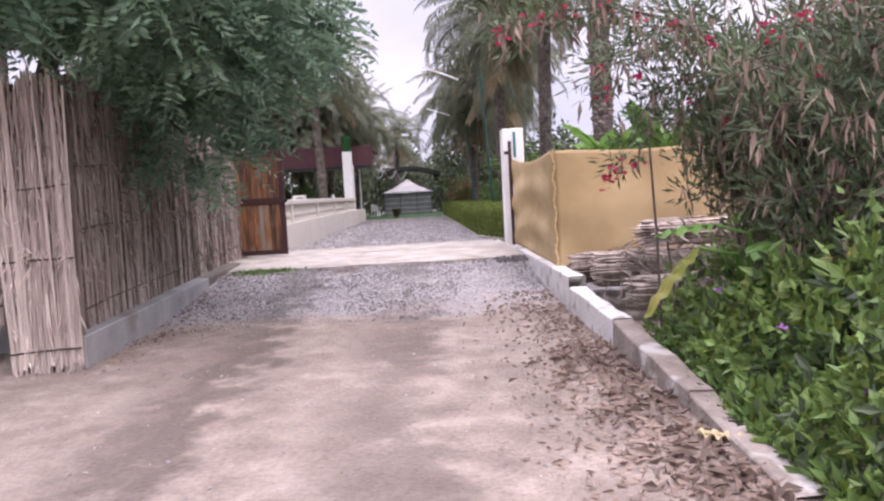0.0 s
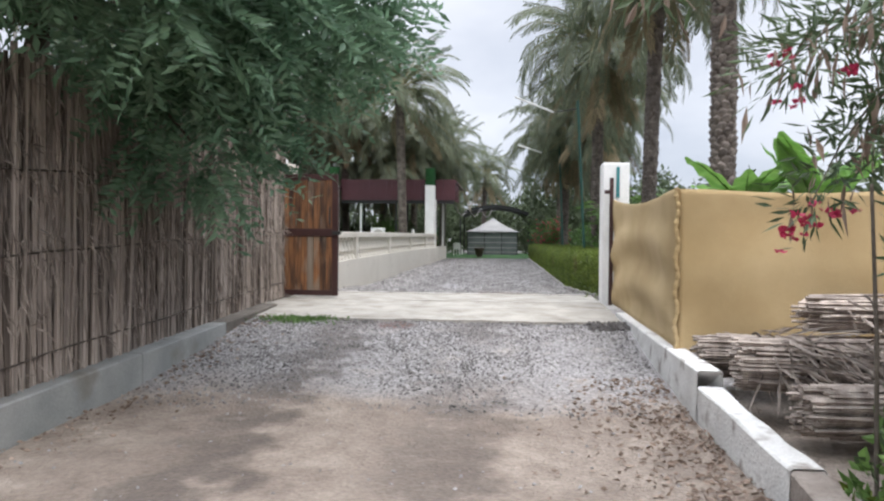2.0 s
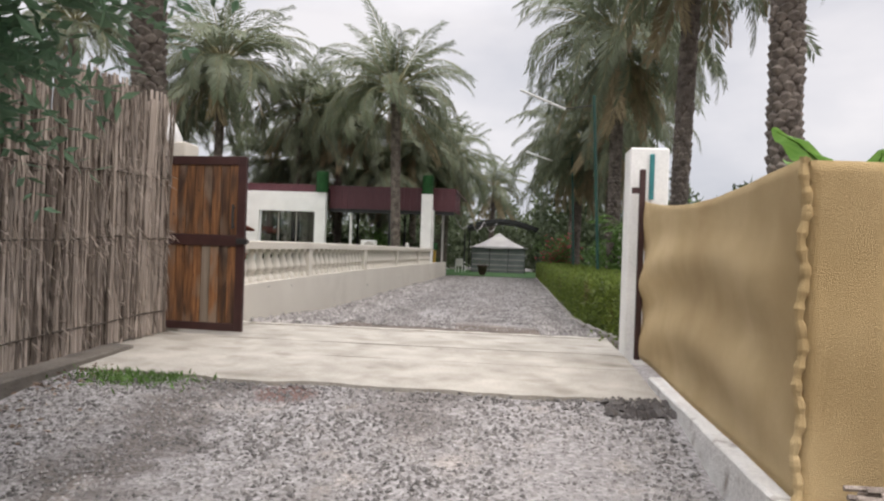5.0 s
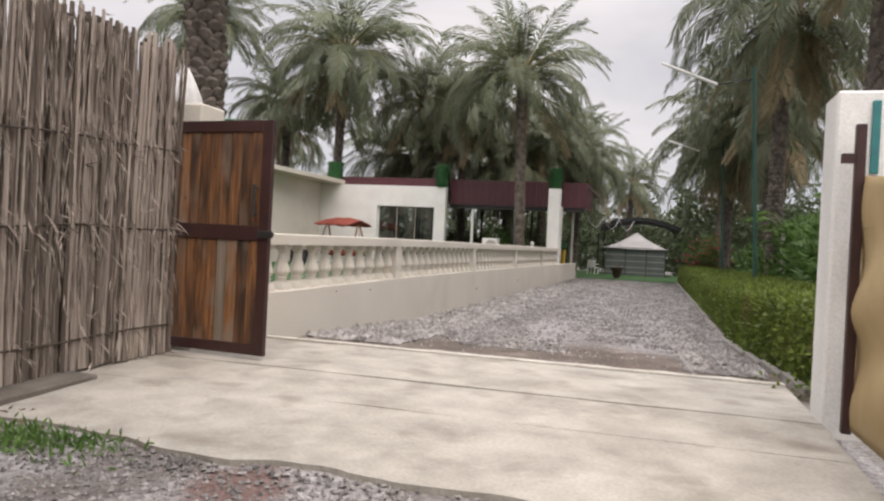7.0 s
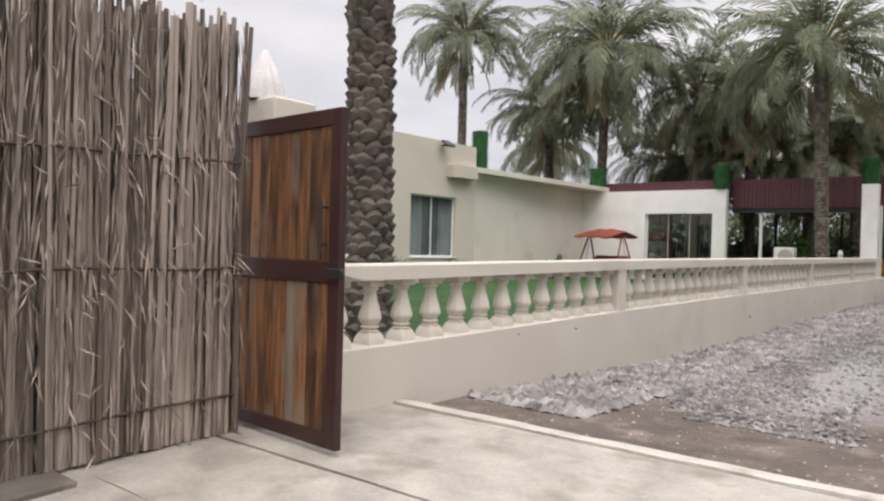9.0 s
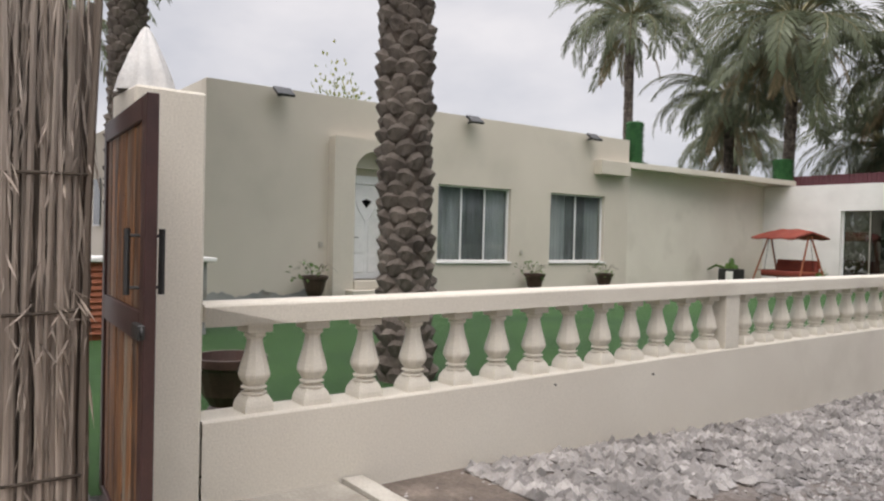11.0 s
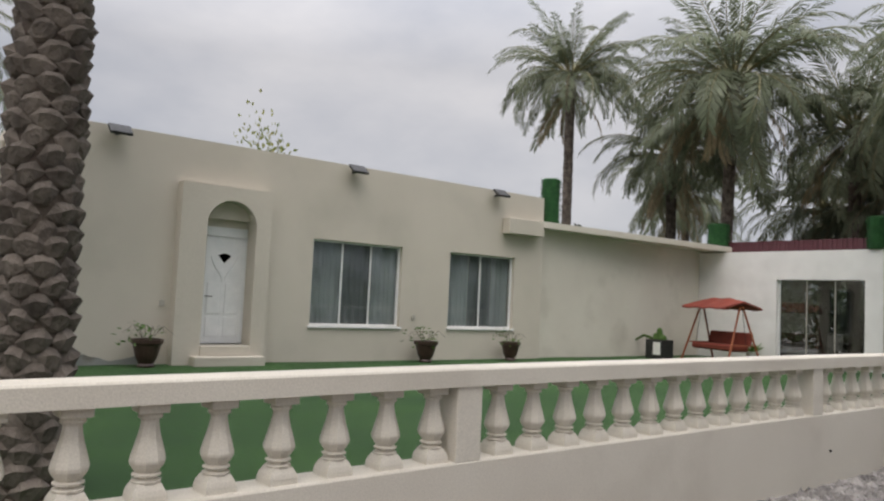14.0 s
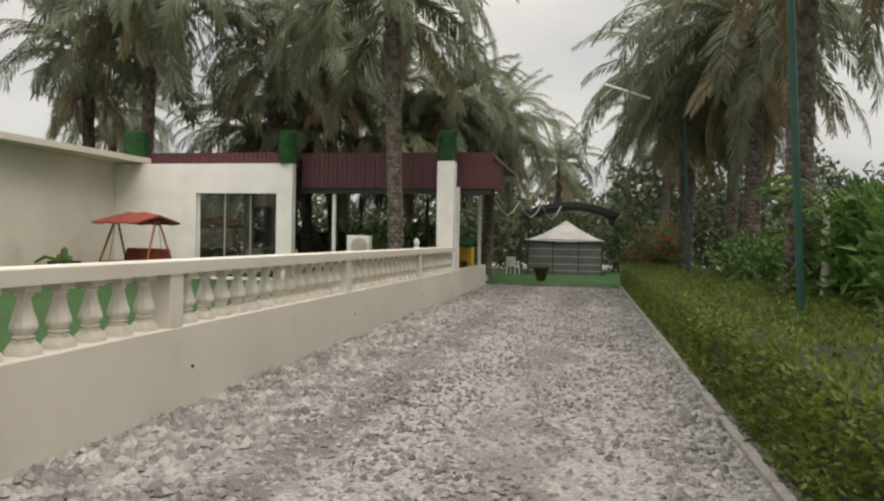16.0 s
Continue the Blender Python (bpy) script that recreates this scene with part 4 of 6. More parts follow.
# ---- stick bundles ----
def bundle(x, y, z, length, radius, turn, n_sticks, droop):
    ob = thing("stick_bundle", x, y, z, "tied bundle of dry palm sticks on the ground", "sticks", "stick bundles by the kerb")
    bm = bmesh.new()
    for i in range(n_sticks):
        r, a = radius * math.sqrt(random.random()), random.uniform(0, 6.3)
        o = Vector((random.uniform(-0.12, 0.12), r * math.cos(a), radius + 0.8 * r * math.sin(a)))
        e = o + Vector((length * random.uniform(0.85, 1.0), random.uniform(-0.07, 0.07), random.uniform(-0.05, 0.05)))
        tube(bm, [o, (o + e) / 2 + Vector((0, 0, random.uniform(-0.03, 0.02))), e], [0.013, 0.012, 0.008], 4)
    m = pose(x, y, z, 0, 0, turn)
    bmesh.ops.transform(bm, matrix=m, verts=bm.verts)
    tagged(part("stick_mass", bm, M["stick"], ob), kind="stuff")
    for fx in (0.18, 0.62):
        bm = bmesh.new()
        tube(bm, [(fx * length, 1.03 * radius * math.cos(t), radius + 0.86 * radius * math.sin(t)) for t in [k * 2 * math.pi / 16 for k in range(17)]], 0.012, 5)
        bmesh.ops.transform(bm, matrix=m, verts=bm.verts)
        part("tie", bm, M["twine"], ob)
    if droop:
        k = droop
        pl = np.stack([rng.uniform(0.1, length * 0.8, k), rng.uniform(-radius, radius * 0.6, k), rng.uniform(radius, 2.0 * radius, k)], axis=1)
        v, f = leaf_arrays(pl, np.tile([[0.5, -0.7, -0.5]], (k, 1)), 0.42, 0.03, 0.2, 0.35)
        v = v @ np.array(m.to_3x3()).T + np.array(m.translation)
        o2 = new("dry_leaf", from_arrays("dry_leaf", v, f, M["stick"]))
        o2.parent = ob
        o2.matrix_parent_inverse = base_of(ob).inverted()
        tagged(o2, "drooping dry leaf blades", kind="stuff")


bundle(1.95, 7.55, -0.12, 2.6, 0.23, 3, 210, 60)
bundle(1.75, 8.35, 0.05, 2.6, 0.25, -4, 230, 620)
bundle(1.62, 9.05, 0.02, 2.4, 0.24, -2, 200, 260)
bundle(2.45, 8.85, 0.48, 2.4, 0.19, 2, 160, 60)


# ---- house ----
HX = -14.6
house = thing("house", -18, 25, 0.37, "single-storey rendered villa with a flat parapet roof", "house")
W1, W2 = (24.15, 26.55, 1.17, 3.09), (28.02, 30.25, 1.17, 3.09)
bm = bmesh.new()
wall_y(bm, HX - 0.3, HX, 18.35, 31.3, 0.2, 4.85, [(21.75, 22.72, 0.75, 3.3), W1, W2])
bmesh.ops.remove_doubles(bm, verts=bm.verts, dist=1e-4)
part("front_wall", bm, M["house_render"], house)
bm = boxes((-17.6, 18.35, 0.2, HX - 0.3, 18.65, 3.2), (-17.6, 18.35, 3.2, HX - 0.3, 18.65, 4.85), (-27, 18.38, 0.2, -17.6, 18.66, 4.72))
part("side_wall", bm, M["render"], house)
part("rear_wall", boxes((-27.3, 18.35, 0.2, -27, 39.2, 4.7)), M["house_render"], house)
part("roof", boxes((-27, 18.66, 4.3, HX - 0.3, 31.3, 4.45)), M["concrete"], house)
# added dark box behind the windows, coloured as an unlit room
part("unseen_dark_floor", boxes((-27, 18.66, 0.2, HX - 0.3, 39.2, 0.3)), M["dark_in"], house)
part("unseen_dark_backing", boxes((-18.2, 18.7, 0.3, -18.0, 31.2, 4.3)), M["dark_in"], house)
# door surround with an arched niche
bm = bmesh.new()
SX, ya, yb, ztop = -14.32, 21.12, 23.0, 3.95
na, nb, spring = 21.64, 22.68, 3.15
arc = [(na, 0.37)] + [((na + nb) / 2 - 0.52 * math.cos(t), spring + 0.52 * math.sin(t)) for t in [math.pi * k / 16 for k in range(17)]] + [(nb, 0.37)]
outer = [(ya, 0.37)] + [(ya + (yb - ya) * k / 16, ztop) for k in range(17)] + [(yb, 0.37)]
fr = [[bm.verts.new((x, y, z)) for y, z in arc] for x in (SX, HX - 0.16)]
fo = [[bm.verts.new((x, y, z)) for y, z in outer] for x in (SX, HX)]
for i in range(len(arc) - 1):
    bm.faces.new((fr[0][i], fr[0][i + 1], fo[0][i + 1], fo[0][i]))
    bm.faces.new((fr[0][i], fr[1][i], fr[1][i + 1], fr[0][i + 1]))
    bm.faces.new((fo[0][i], fo[0][i + 1], fo[1][i + 1], fo[1][i]))
part("door_surround", bm, M["house_render"], house)
bm = bmesh.new()
vs = [bm.verts.new((HX - 0.155, y, z)) for y, z in arc if z > 3.0]
bm.faces.new(vs)
part("arch_panel", bm, M["house_render"], house)
part("door_step", boxes((-14.9, 21.45, 0.36, -14.0, 22.9, 0.55), bevel=0.012), M["house_render"], house)
part("door_step", boxes((-14.9, 21.645, 0.55, -14.28, 22.675, 0.75), bevel=0.012), M["house_render"], house)
door = part("door", boxes((HX - 0.23, 21.77, 0.76, HX - 0.185, 22.66, 2.95), bevel=0.004), M["white_frame"], house, "white panelled front door")
for b in ((21.70, 0.75, 21.77, 2.95), (22.66, 0.75, 22.73, 2.95), (21.70, 2.955, 22.70, 3.17)):
    part("door_jamb", boxes((HX - 0.25, b[0], b[1], HX - 0.16, b[2], b[3])), M["white_frame"], door)
for y0, z0, z1 in ((21.88, 0.90, 1.30), (22.26, 0.90, 1.30), (21.88, 1.36, 2.0), (22.26, 1.36, 2.0)):
    part("door_panel", boxes((HX - 0.188, y0, z0, HX - 0.172, y0 + 0.29, z1), bevel=0.012), M["white_frame"], door)
for s in (-1, 1):
    for k in range(3):
        bm = bmesh.new()
        tube(bm, [(HX - 0.18, 22.215 + s * 0.02, 2.02 + 0.05 * k), (HX - 0.176, 22.215 + s * (0.10 + 0.05 * k), 2.25 + 0.04 * k), (HX - 0.18, 22.215 + s * (0.22 + 0.03 * k), 2.36 + 0.09 * k)], 0.013, 5)
        part("moulding", bm, M["white_frame"], door)
bm = bmesh.new()
vs = [bm.verts.new((HX - 0.182, 22.215 + 0.14 * a, 2.52 + 0.11 * c)) for a, c in ((-1, 0.4), (0, -1), (1, 0.4), (0.4, 0.75), (0, 0.9), (-0.4, 0.75))]
bmesh.ops.extrude_face_region(bm, geom=[bm.faces.new(vs)])
part("fan_light", bm, M["black"], door, "small dark fan-shaped pane")
bm = bmesh.new()
tube(bm, [(HX - 0.18, 21.86, 1.72), (HX - 0.12, 21.86, 1.72), (HX - 0.12, 21.98, 1.72)], 0.012, 6)
part("door_handle", bm, M["black"], door)


def window(y0, y1, z0, z1, panes):
    w = part("window", boxes((HX - 0.16, y0, z0, HX - 0.10, y0 + 0.045, z1), (HX - 0.16, y1 - 0.045, z0, HX - 0.10, y1, z1), (HX - 0.16, y0 + 0.045, z1 - 0.045, HX - 0.10, y1 - 0.045, z1), (HX - 0.16, y0 + 0.045, z0, HX - 0.10, y1 - 0.045, z0 + 0.045)), M["white_frame"], house, "sliding window with a white frame")
    part("sill", boxes((HX - 0.16, y0 - 0.04, z0 - 0.05, HX + 0.05, y1 + 0.04, z0 - 0.002), bevel=0.006), M["white_frame"], w, "white sill")
    step = (y1 - y0 - 0.09) / panes
    for i in range(panes):
        a = y0 + 0.045 + i * step
        g = part("pane", boxes((HX - 0.136, a + 0.02, z0 + 0.045, HX - 0.130, a + step - 0.02, z1 - 0.045)), M["glass"], w, "clear pane")
        g.visible_shadow = False
        part("mullion", boxes((HX - 0.15, a - 0.02, z0 + 0.045, HX - 0.115, a + 0.02, z1 - 0.045)), M["white_frame"], w)
    for i, (a, c) in enumerate(((y0 - 0.05, y0 + (y1 - y0) * 0.36), (y0 + (y1 - y0) * 0.365, y0 + (y1 - y0) * 0.70), (y0 + (y1 - y0) * 0.705, y1 + 0.05))):
        bm = bmesh.new()
        sheet(bm, lambda u, v, a=a, c=c: (HX - 0.225 + (0.022 + 0.02 * noise.noise(Vector((u * 5, 0, a)))) * math.sin(u * (c - a) * 44 + 3 * noise.noise(Vector((u * 4, 1, a))) + 0.6 * math.sin(v * 3)) + 0.02 * noise.noise(Vector((u * 9, v * 2, a))), a + (c - a) * u, 0.6 + 2.7 * v), 46, 6)
        part("curtain", bm, M["curtain_dim" if i == 1 else "curtain"], w, "dim grey sheer" if i == 1 else "pale gathered drape", smooth=True)


window(*W1, 3)
window(*W2, 2)
# canopy wing towards the pavilion
part("wing_wall", boxes((-15.1, 31.3, 0.2, -14.78, 39.2, 4.0)), M["render"], house)
bm = bmesh.new()
low = [bm.verts.new(p) for p in ((-15.5, 31.05, 4.0), (-14.42, 31.05, 4.0), (-13.75, 39.6, 3.93), (-15.5, 39.6, 3.93))]
bm.faces.new(low)
g = bmesh.ops.extrude_face_region(bm, geom=bm.faces[:])
bmesh.ops.translate(bm, vec=(0, 0, 0.17), verts=[e for e in g["geom"] if isinstance(e, bmesh.types.BMVert)])
part("wing_roof", bm, M["render"], house)
part("ledge_block", boxes((-14.6, 29.75, 3.72, -14.3, 31.04, 4.13), bevel=0.008), M["house_render"], house)
bm = bmesh.new()
tube(bm, [(-16.75, 18.29, 0.5), (-16.75, 18.29, 4.6)], 0.07, 10)
part("drain_pipe", bm, M["pipe"], house, "vertical drain pipe")
part("pipe_base", boxes((-17.0, 18.0, 0.36, -16.4, 18.345, 0.55), bevel=0.01), M["render"], house)
bm = bmesh.new()
tube(bm, [(-19.3, 18.37, 3.9), (-19.3, 17.9, 3.88)], 0.06, 8)
part("roof_spout", bm, M["pipe"], house, "short roof spout")
for x, z0, z1, w in ((-16.15, 2.35, 3.2, 0.5), (-24.3, 1.9, 3.3, 0.9)):
    f = part("small_window", boxes((x - w / 2, 18.325, z0, x + w / 2, 18.348, z1)), M["tinted"], house, "small dark window")
    part("window_frame", boxes((x - w / 2 - 0.03, 18.31, z0 - 0.04, x + w / 2 + 0.03, 18.345, z0 - 0.002)), M["white_frame"], f)
    # flat black sheet behind the glass stands in for the unlit room
    part("dark_room_sheet", boxes((x - w / 2, 18.3485, z0, x + w / 2, 18.3495, z1)), M["black"], f)
# flaking plaster at the foot of the corner
bm = bmesh.new()
top = [(18.36 + 2.3 * k / 24, 0.50 + 0.10 * noise.noise(Vector((k * 0.8, 1, 1))) + 0.05 * math.sin(k * 0.6)) for k in range(25)]
up, dn = [bm.verts.new((HX + 0.006, y, z)) for y, z in top], [bm.verts.new((HX + 0.006, y, 0.36)) for y, z in top]
for i in range(24):
    bm.faces.new((dn[i], dn[i + 1], up[i + 1], up[i]))
part("bare_patch", bm, M["concrete"], house, "bare concrete where plaster has flaked")
for y, z in ((20.95, 1.55), (26.95, 1.42)):
    part("wall_socket", boxes((HX, y - 0.05, z - 0.06, HX + 0.03, y + 0.05, z + 0.06), bevel=0.006), M["pipe"], house)


def spotlight(x, y, z, turn):
    ob = thing("wall_spotlight", x, y, z, "black floodlight on a bracket at the parapet", "spotlight", "floodlights along the parapet")
    m = pose(x, y, z, 0, 0, turn)
    a = bmesh.new()
    box(a, -0.01, -0.2, 0.0, 0.30, 0.2, 0.06, 0.008, m @ pose(0.12, 0, 0.1, 0, 36, 0))
    part("head", a, M["black"], ob)
    a = bmesh.new()
    box(a, 0.01, -0.17, -0.008, 0.28, 0.17, -0.002, 0, m @ pose(0.12, 0, 0.1, 0, 36, 0))
    part("lens", a, M["tinted"], ob)
    a = bmesh.new()
    box(a, 0.0, -0.03, -0.03, 0.22, 0.03, 0.02, 0, m)
    part("bracket", a, M["black"], ob)


for y in (19.9, 25.05, 29.45):
    spotlight(HX, y, 4.70, 0)
spotlight(-17.9, 18.35, 4.45, -90)

# ---- pavilion ----
PY = 39.2
pav = thing("pavilion", -9, 41, 0.37, "cream pavilion with a maroon sheet-metal canopy", "pavilion")
bm = boxes((-14.78, PY, 0.2, -12.0, PY + 0.28, 3.9), (-12.0, PY, 3.0, -9.36, PY + 0.28, 3.9), (-9.36, PY, 0.2, -8.86, PY + 0.28, 3.9), (-12.0, PY, 0.2, -9.36, PY + 0.28, 0.45))
bmesh.ops.remove_doubles(bm, verts=bm.verts, dist=1e-4)
part("wall", bm, M["white"], pav)
g = part("glass_panel", boxes((-11.98, PY + 0.16, 0.452, -9.38, PY + 0.17, 2.995)), M["tinted"], pav, "dark reflecting glass panel")
g.visible_shadow = False
for x, w, mt in ((-11.965, 0.03, "white_frame"), (-11.1, 0.012, "pipe"), (-10.25, 0.012, "pipe")):
    part("glazing_bar", boxes((x - w, PY + 0.12, 0.452, x + w, PY + 0.155, 2.995)), M[mt], pav)
part("corner_post", boxes((-4.38, 38.92, 0.86, -3.90, 39.35, 3.92), bevel=0.01), M["white"], pav)
SHEET = mesh_of("fascia_sheet", boxes((0, 0, 0, 0.29, 0.03, 1.0), (0.05, -0.022, 0.0, 0.13, 0, 1.0), (0.2, -0.022, 0, 0.25, 0, 1.0)), M["fascia"])
for i in range(20):
    piece("fascia_sheet", SHEET, pav, Matrix.Translation((-8.86 + i * 0.295 + 9, PY + 0.75 - 41, 3.22 - 0.37)) @ Matrix.Diagonal((1, 1, 1.06, 1)))
for i in range(21):
    piece("fascia_sheet", SHEET, pav, Matrix.Translation((-15.0 + i * 0.295 + 9, PY + 0.35 - 41, 3.85 - 0.37)) @ Matrix.Diagonal((1, 1, 0.42, 1)))
for i in range(9):
    piece("fascia_sheet", SHEET, pav, Matrix.Translation((-2.97 + 9, PY + 0.80 + i * 0.295 - 41, 3.22 - 0.37)) @ pose(0, 0, 0, 0, 0, 90) @ Matrix.Diagonal((1, 1, 1.06, 1)))
part("canopy_roof", boxes((-15, PY + 0.79, 4.12, -2.9, PY + 7.0, 4.2)), M["fascia"], pav)
part("floor", boxes((-15, PY + 0.3, 0.2, -3.9, PY + 7.0, 0.4)), M["slab"], pav)
part("beam", boxes((-8.86, PY + 0.8, 3.05, -3.0, PY + 0.95, 3.22)), M["black"], pav)
for x, y in ((-7.85, PY + 0.9), (-3.95, 39.9), (-3.95, 44.2), (-6.2, PY + 6.6), (-8.8, PY + 6.6), (-11.5, PY + 6.6)):
    part("slim_post", boxes((x - 0.05, y - 0.05, 0.838 if x == -3.95 else 0.38, x + 0.05, y + 0.05, 3.25)), M["white"] if y < 45 and x > -8 else M["black"], pav)
part("slim_post", boxes((-6.05, PY + 0.85, 0.38, -5.97, PY + 0.93, 3.25)), M["black"], pav, "thin dark post")


def grass_drum(x, y, z, r, h):
    bm = bmesh.new()
    lathe(bm, [(r * 0.9, z), (r, z + 0.04), (r * 0.97, z + h * 0.5), (r, z + h - 0.04), (r * 0.85, z + h)], 14, (x, y, 0))
    ob = tagged(part("grass_drum", bm, M["astro"]), "green drum wrapped in artificial grass", "planter", "grass drums on the wall tops")
    k = 900
    a, zz = rng.uniform(0, 6.283, k), rng.uniform(z, z + h, k)
    pl = np.stack([x + r * np.cos(a), y + r * np.sin(a), zz], axis=1)
    dr = np.stack([np.cos(a), np.sin(a), np.full(k, 0.2)], axis=1)
    v, f = leaf_arrays(pl, dr, 0.06, 0.02, 0.1, 0.5)
    o2 = new("tuft", from_arrays("tuft", v, f, M["astro"]))
    o2.parent = ob
    tagged(o2, "short plastic grass blades", kind="stuff")


for x, y, z, r, h in ((-14.75, 31.7, 4.16, 0.26, 1.3), (-14.2, 39.4, 4.1, 0.34, 0.8), (-9.08, PY + 0.14, 3.9, 0.26, 0.95), (-4.14, 39.13, 3.92, 0.24, 0.85)):
    grass_drum(x, y, z, r, h)


# ---- palms ----
def frond_mesh(k, length, lift, droop, mt, twist=0.0, pairs=54, leaf_len=0.5):
    """A feather frond along +x: it leaves the crown at slope lift and bends down by droop."""
    r = np.random.default_rng(100 + k)
    seg = 14
    pts, p, a = [], np.zeros(3), lift
    for i in range(seg + 1):
        pts.append(p.copy())
        p = p + np.array([math.cos(a), 0.0, math.sin(a)]) * length / seg
        a -= droop / seg * (0.5 + 1.2 * i / seg)
    pts = np.array(pts)
    bm = bmesh.new()
    tube(bm, pts[::2], [0.035 - 0.0045 * i for i in range(len(pts[::2]))], 3)
    me0 = bpy.data.meshes.new("rib")
    bm.to_mesh(me0)
    rv = np.array([v.co[:] for v in me0.vertices])
    rf = [list(q.vertices) for q in me0.polygons]
    bm.free()
    vs, fs, o = [rv], [], len(rv)
    for i in range(pairs):
        u = 0.14 + 0.86 * i / (pairs - 1)
        q = u * seg
        j = min(int(q), seg - 1)
        c = pts[j] + (pts[j + 1] - pts[j]) * (q - j)
        t = (pts[j + 1] - pts[j]) / np.linalg.norm(pts[j + 1] - pts[j])
        up = np.cross(t, [0, -1.0, 0])
        ln = leaf_len * (0.55 + 0.65 * math.sin(math.pi * min(1, u * 0.95 + 0.08))) * r.uniform(0.8, 1.15)
        for s in (-1, 1):
            d = t * (0.55 + 0.5 * u) + np.array([0, s * 0.75, 0]) + up * r.uniform(0.05, 0.4) + r.normal(0, 0.09, 3)
            d /= np.linalg.norm(d)
            w = np.cross(d, up) * 0.024
            tip = c + d * ln + np.array([0, 0, -0.17 * ln * r.uniform(0.3, 1.6)])
            mid = c + d * ln * 0.5
            vs.append(np.array([c, mid + w, tip, mid - w]))
            fs.append([o, o + 1, o + 2, o + 3])
            o += 4
    me = from_arrays("frond", np.concatenate(vs), rf + fs, [M["rachis"], M[mt]])
    for q in me.polygons[len(rf):]:
        q.material_index = 1
    return me


UP = [frond_mesh(k, 3.3, 1.15, 0.75, "frond") for k in range(2)]
ARCH = [frond_mesh(10 + k, 3.6, 0.75, 1.55, "frond") for k in range(3)]
DOWN = [frond_mesh(20 + k, 3.5, 0.15, 1.85, "frond") for k in range(3)]
DRY = [frond_mesh(30 + k, 3.0, -0.65, 0.85, "frond_dry", leaf_len=0.4) for k in range(2)]
HANG = [frond_mesh(40 + k, 3.6, -0.35, 1.0, "frond", leaf_len=0.5) for k in range(2)]


def trunk_mesh(k, r0, rough):
    """A unit-height trunk of 8 m with spiral leaf-base scales."""
    r = random.Random(50 + k)
    H = 8.0
    bm = bmesh.new()
    lathe(bm, [(r0 * 1.18, -0.6), (r0 * 1.1, 0.2), (r0 * 0.97, 1.0), (r0 * 0.93, H * 0.5), (r0 * 0.9, H)], 14)
    core = len(bm.faces)
    ring, pitch = 7, 0.115
    for i in range(int(H / pitch)):
        z = i * pitch
        for j in range(ring):
            a = 2 * math.pi * (j + 0.5 * (i % 2) + r.uniform(-0.16, 0.16)) / ring
            rr = r0 * 0.94 * (1.12 - 0.1 * min(1, z / 1.0))
            hw = math.pi / ring * rr * r.uniform(0.92, 1.3)
            ca, sa = math.cos(a), math.sin(a)
            out = rough * r.uniform(0.6, 1.45)
            zz = z + r.uniform(-0.022, 0.022)
            tilt = r.uniform(-0.25, 0.25)

            def P(s, o, h):
                return bm.verts.new(((rr + o) * ca - s * sa, (rr + o) * sa + s * ca, zz + h + s * tilt))
            p = [P(-hw, -0.02, 0.01), P(-hw * 0.5, out, 0.03), P(0, out * 1.12, 0.042), P(hw * 0.5, out, 0.03), P(hw, -0.02, 0.01), P(hw * 0.45, -0.005, 0.09), P(-hw * 0.45, -0.005, 0.09), P(hw * 0.5, out * 0.35, -0.04), P(-hw * 0.5, out * 0.35, -0.04), P(0, out * 0.5, -0.058), P(hw * 0.4, -0.02, -0.075), P(-hw * 0.4, -0.02, -0.075)]
            for q in ((0, 1, 6), (1, 2, 6), (2, 5, 6), (2, 3, 5), (3, 4, 5), (0, 8, 1), (8, 9, 2, 1), (9, 7, 3, 2), (7, 4, 3), (0, 11, 8), (11, 9, 8), (11, 10, 9), (10, 7, 9), (10, 4, 7)):
                bm.faces.new([p[t] for t in q])
    me = mesh_of("trunk", bm, [M["bark_core"], M["bark"]])
    for q in me.polygons:
        q.material_index = 0 if q.area > 0.09 else 1
    return me


TRUNKS = [trunk_mesh(0, 0.237, 0.055), trunk_mesh(1, 0.195, 0.03)]


def palm(x, y, z, height, kind=1, n_fronds=44, skirt=12, scale=1.0, label="tall date palm with a scaly trunk and arching fronds", lean=(0, 0), seed=0):
    r = random.Random(1000 + seed)
    ob = thing("palm_tree", x, y, z, label, "palm tree", "date palms in the garden")
    ob.matrix_basis = pose(x, y, z, lean[0], lean[1], 0)
    piece("trunk", TRUNKS[kind], ob, pose(0, 0, 0, 0, 0, r.uniform(0, 360)) @ Matrix.Diagonal((1, 1, (height + 0.3) / 8.0, 1)))
    for i in range(n_fronds):
        u = i / max(1, n_fronds - 1)
        pool = UP if u < 0.17 else ARCH if u < 0.54 else DOWN
        tilt = r.uniform(-12, 12) + (10 if u < 0.1 else 0)
        m = pose(0, 0, height + 0.35 * (1 - u), 0, 0, 137.5 * i + r.uniform(-14, 14)) @ pose(0.14 + 0.08 * u, 0, 0, r.uniform(-25, 25), tilt, 0)
        piece("frond", r.choice(pool), ob, m @ Matrix.Scale(scale * r.uniform(0.82, 1.12), 4))
    for i in range(skirt):
        m = pose(0, 0, height - 0.2 - 0.5 * r.random(), 0, 0, r.uniform(0, 360)) @ pose(0.18, 0, 0, r.uniform(-30, 30), r.uniform(-10, 22), 0)
        piece("frond", r.choice(DRY if i % 2 == 0 else HANG), ob, m @ Matrix.Scale(scale * r.uniform(0.7, 1.0), 4))
    return ob


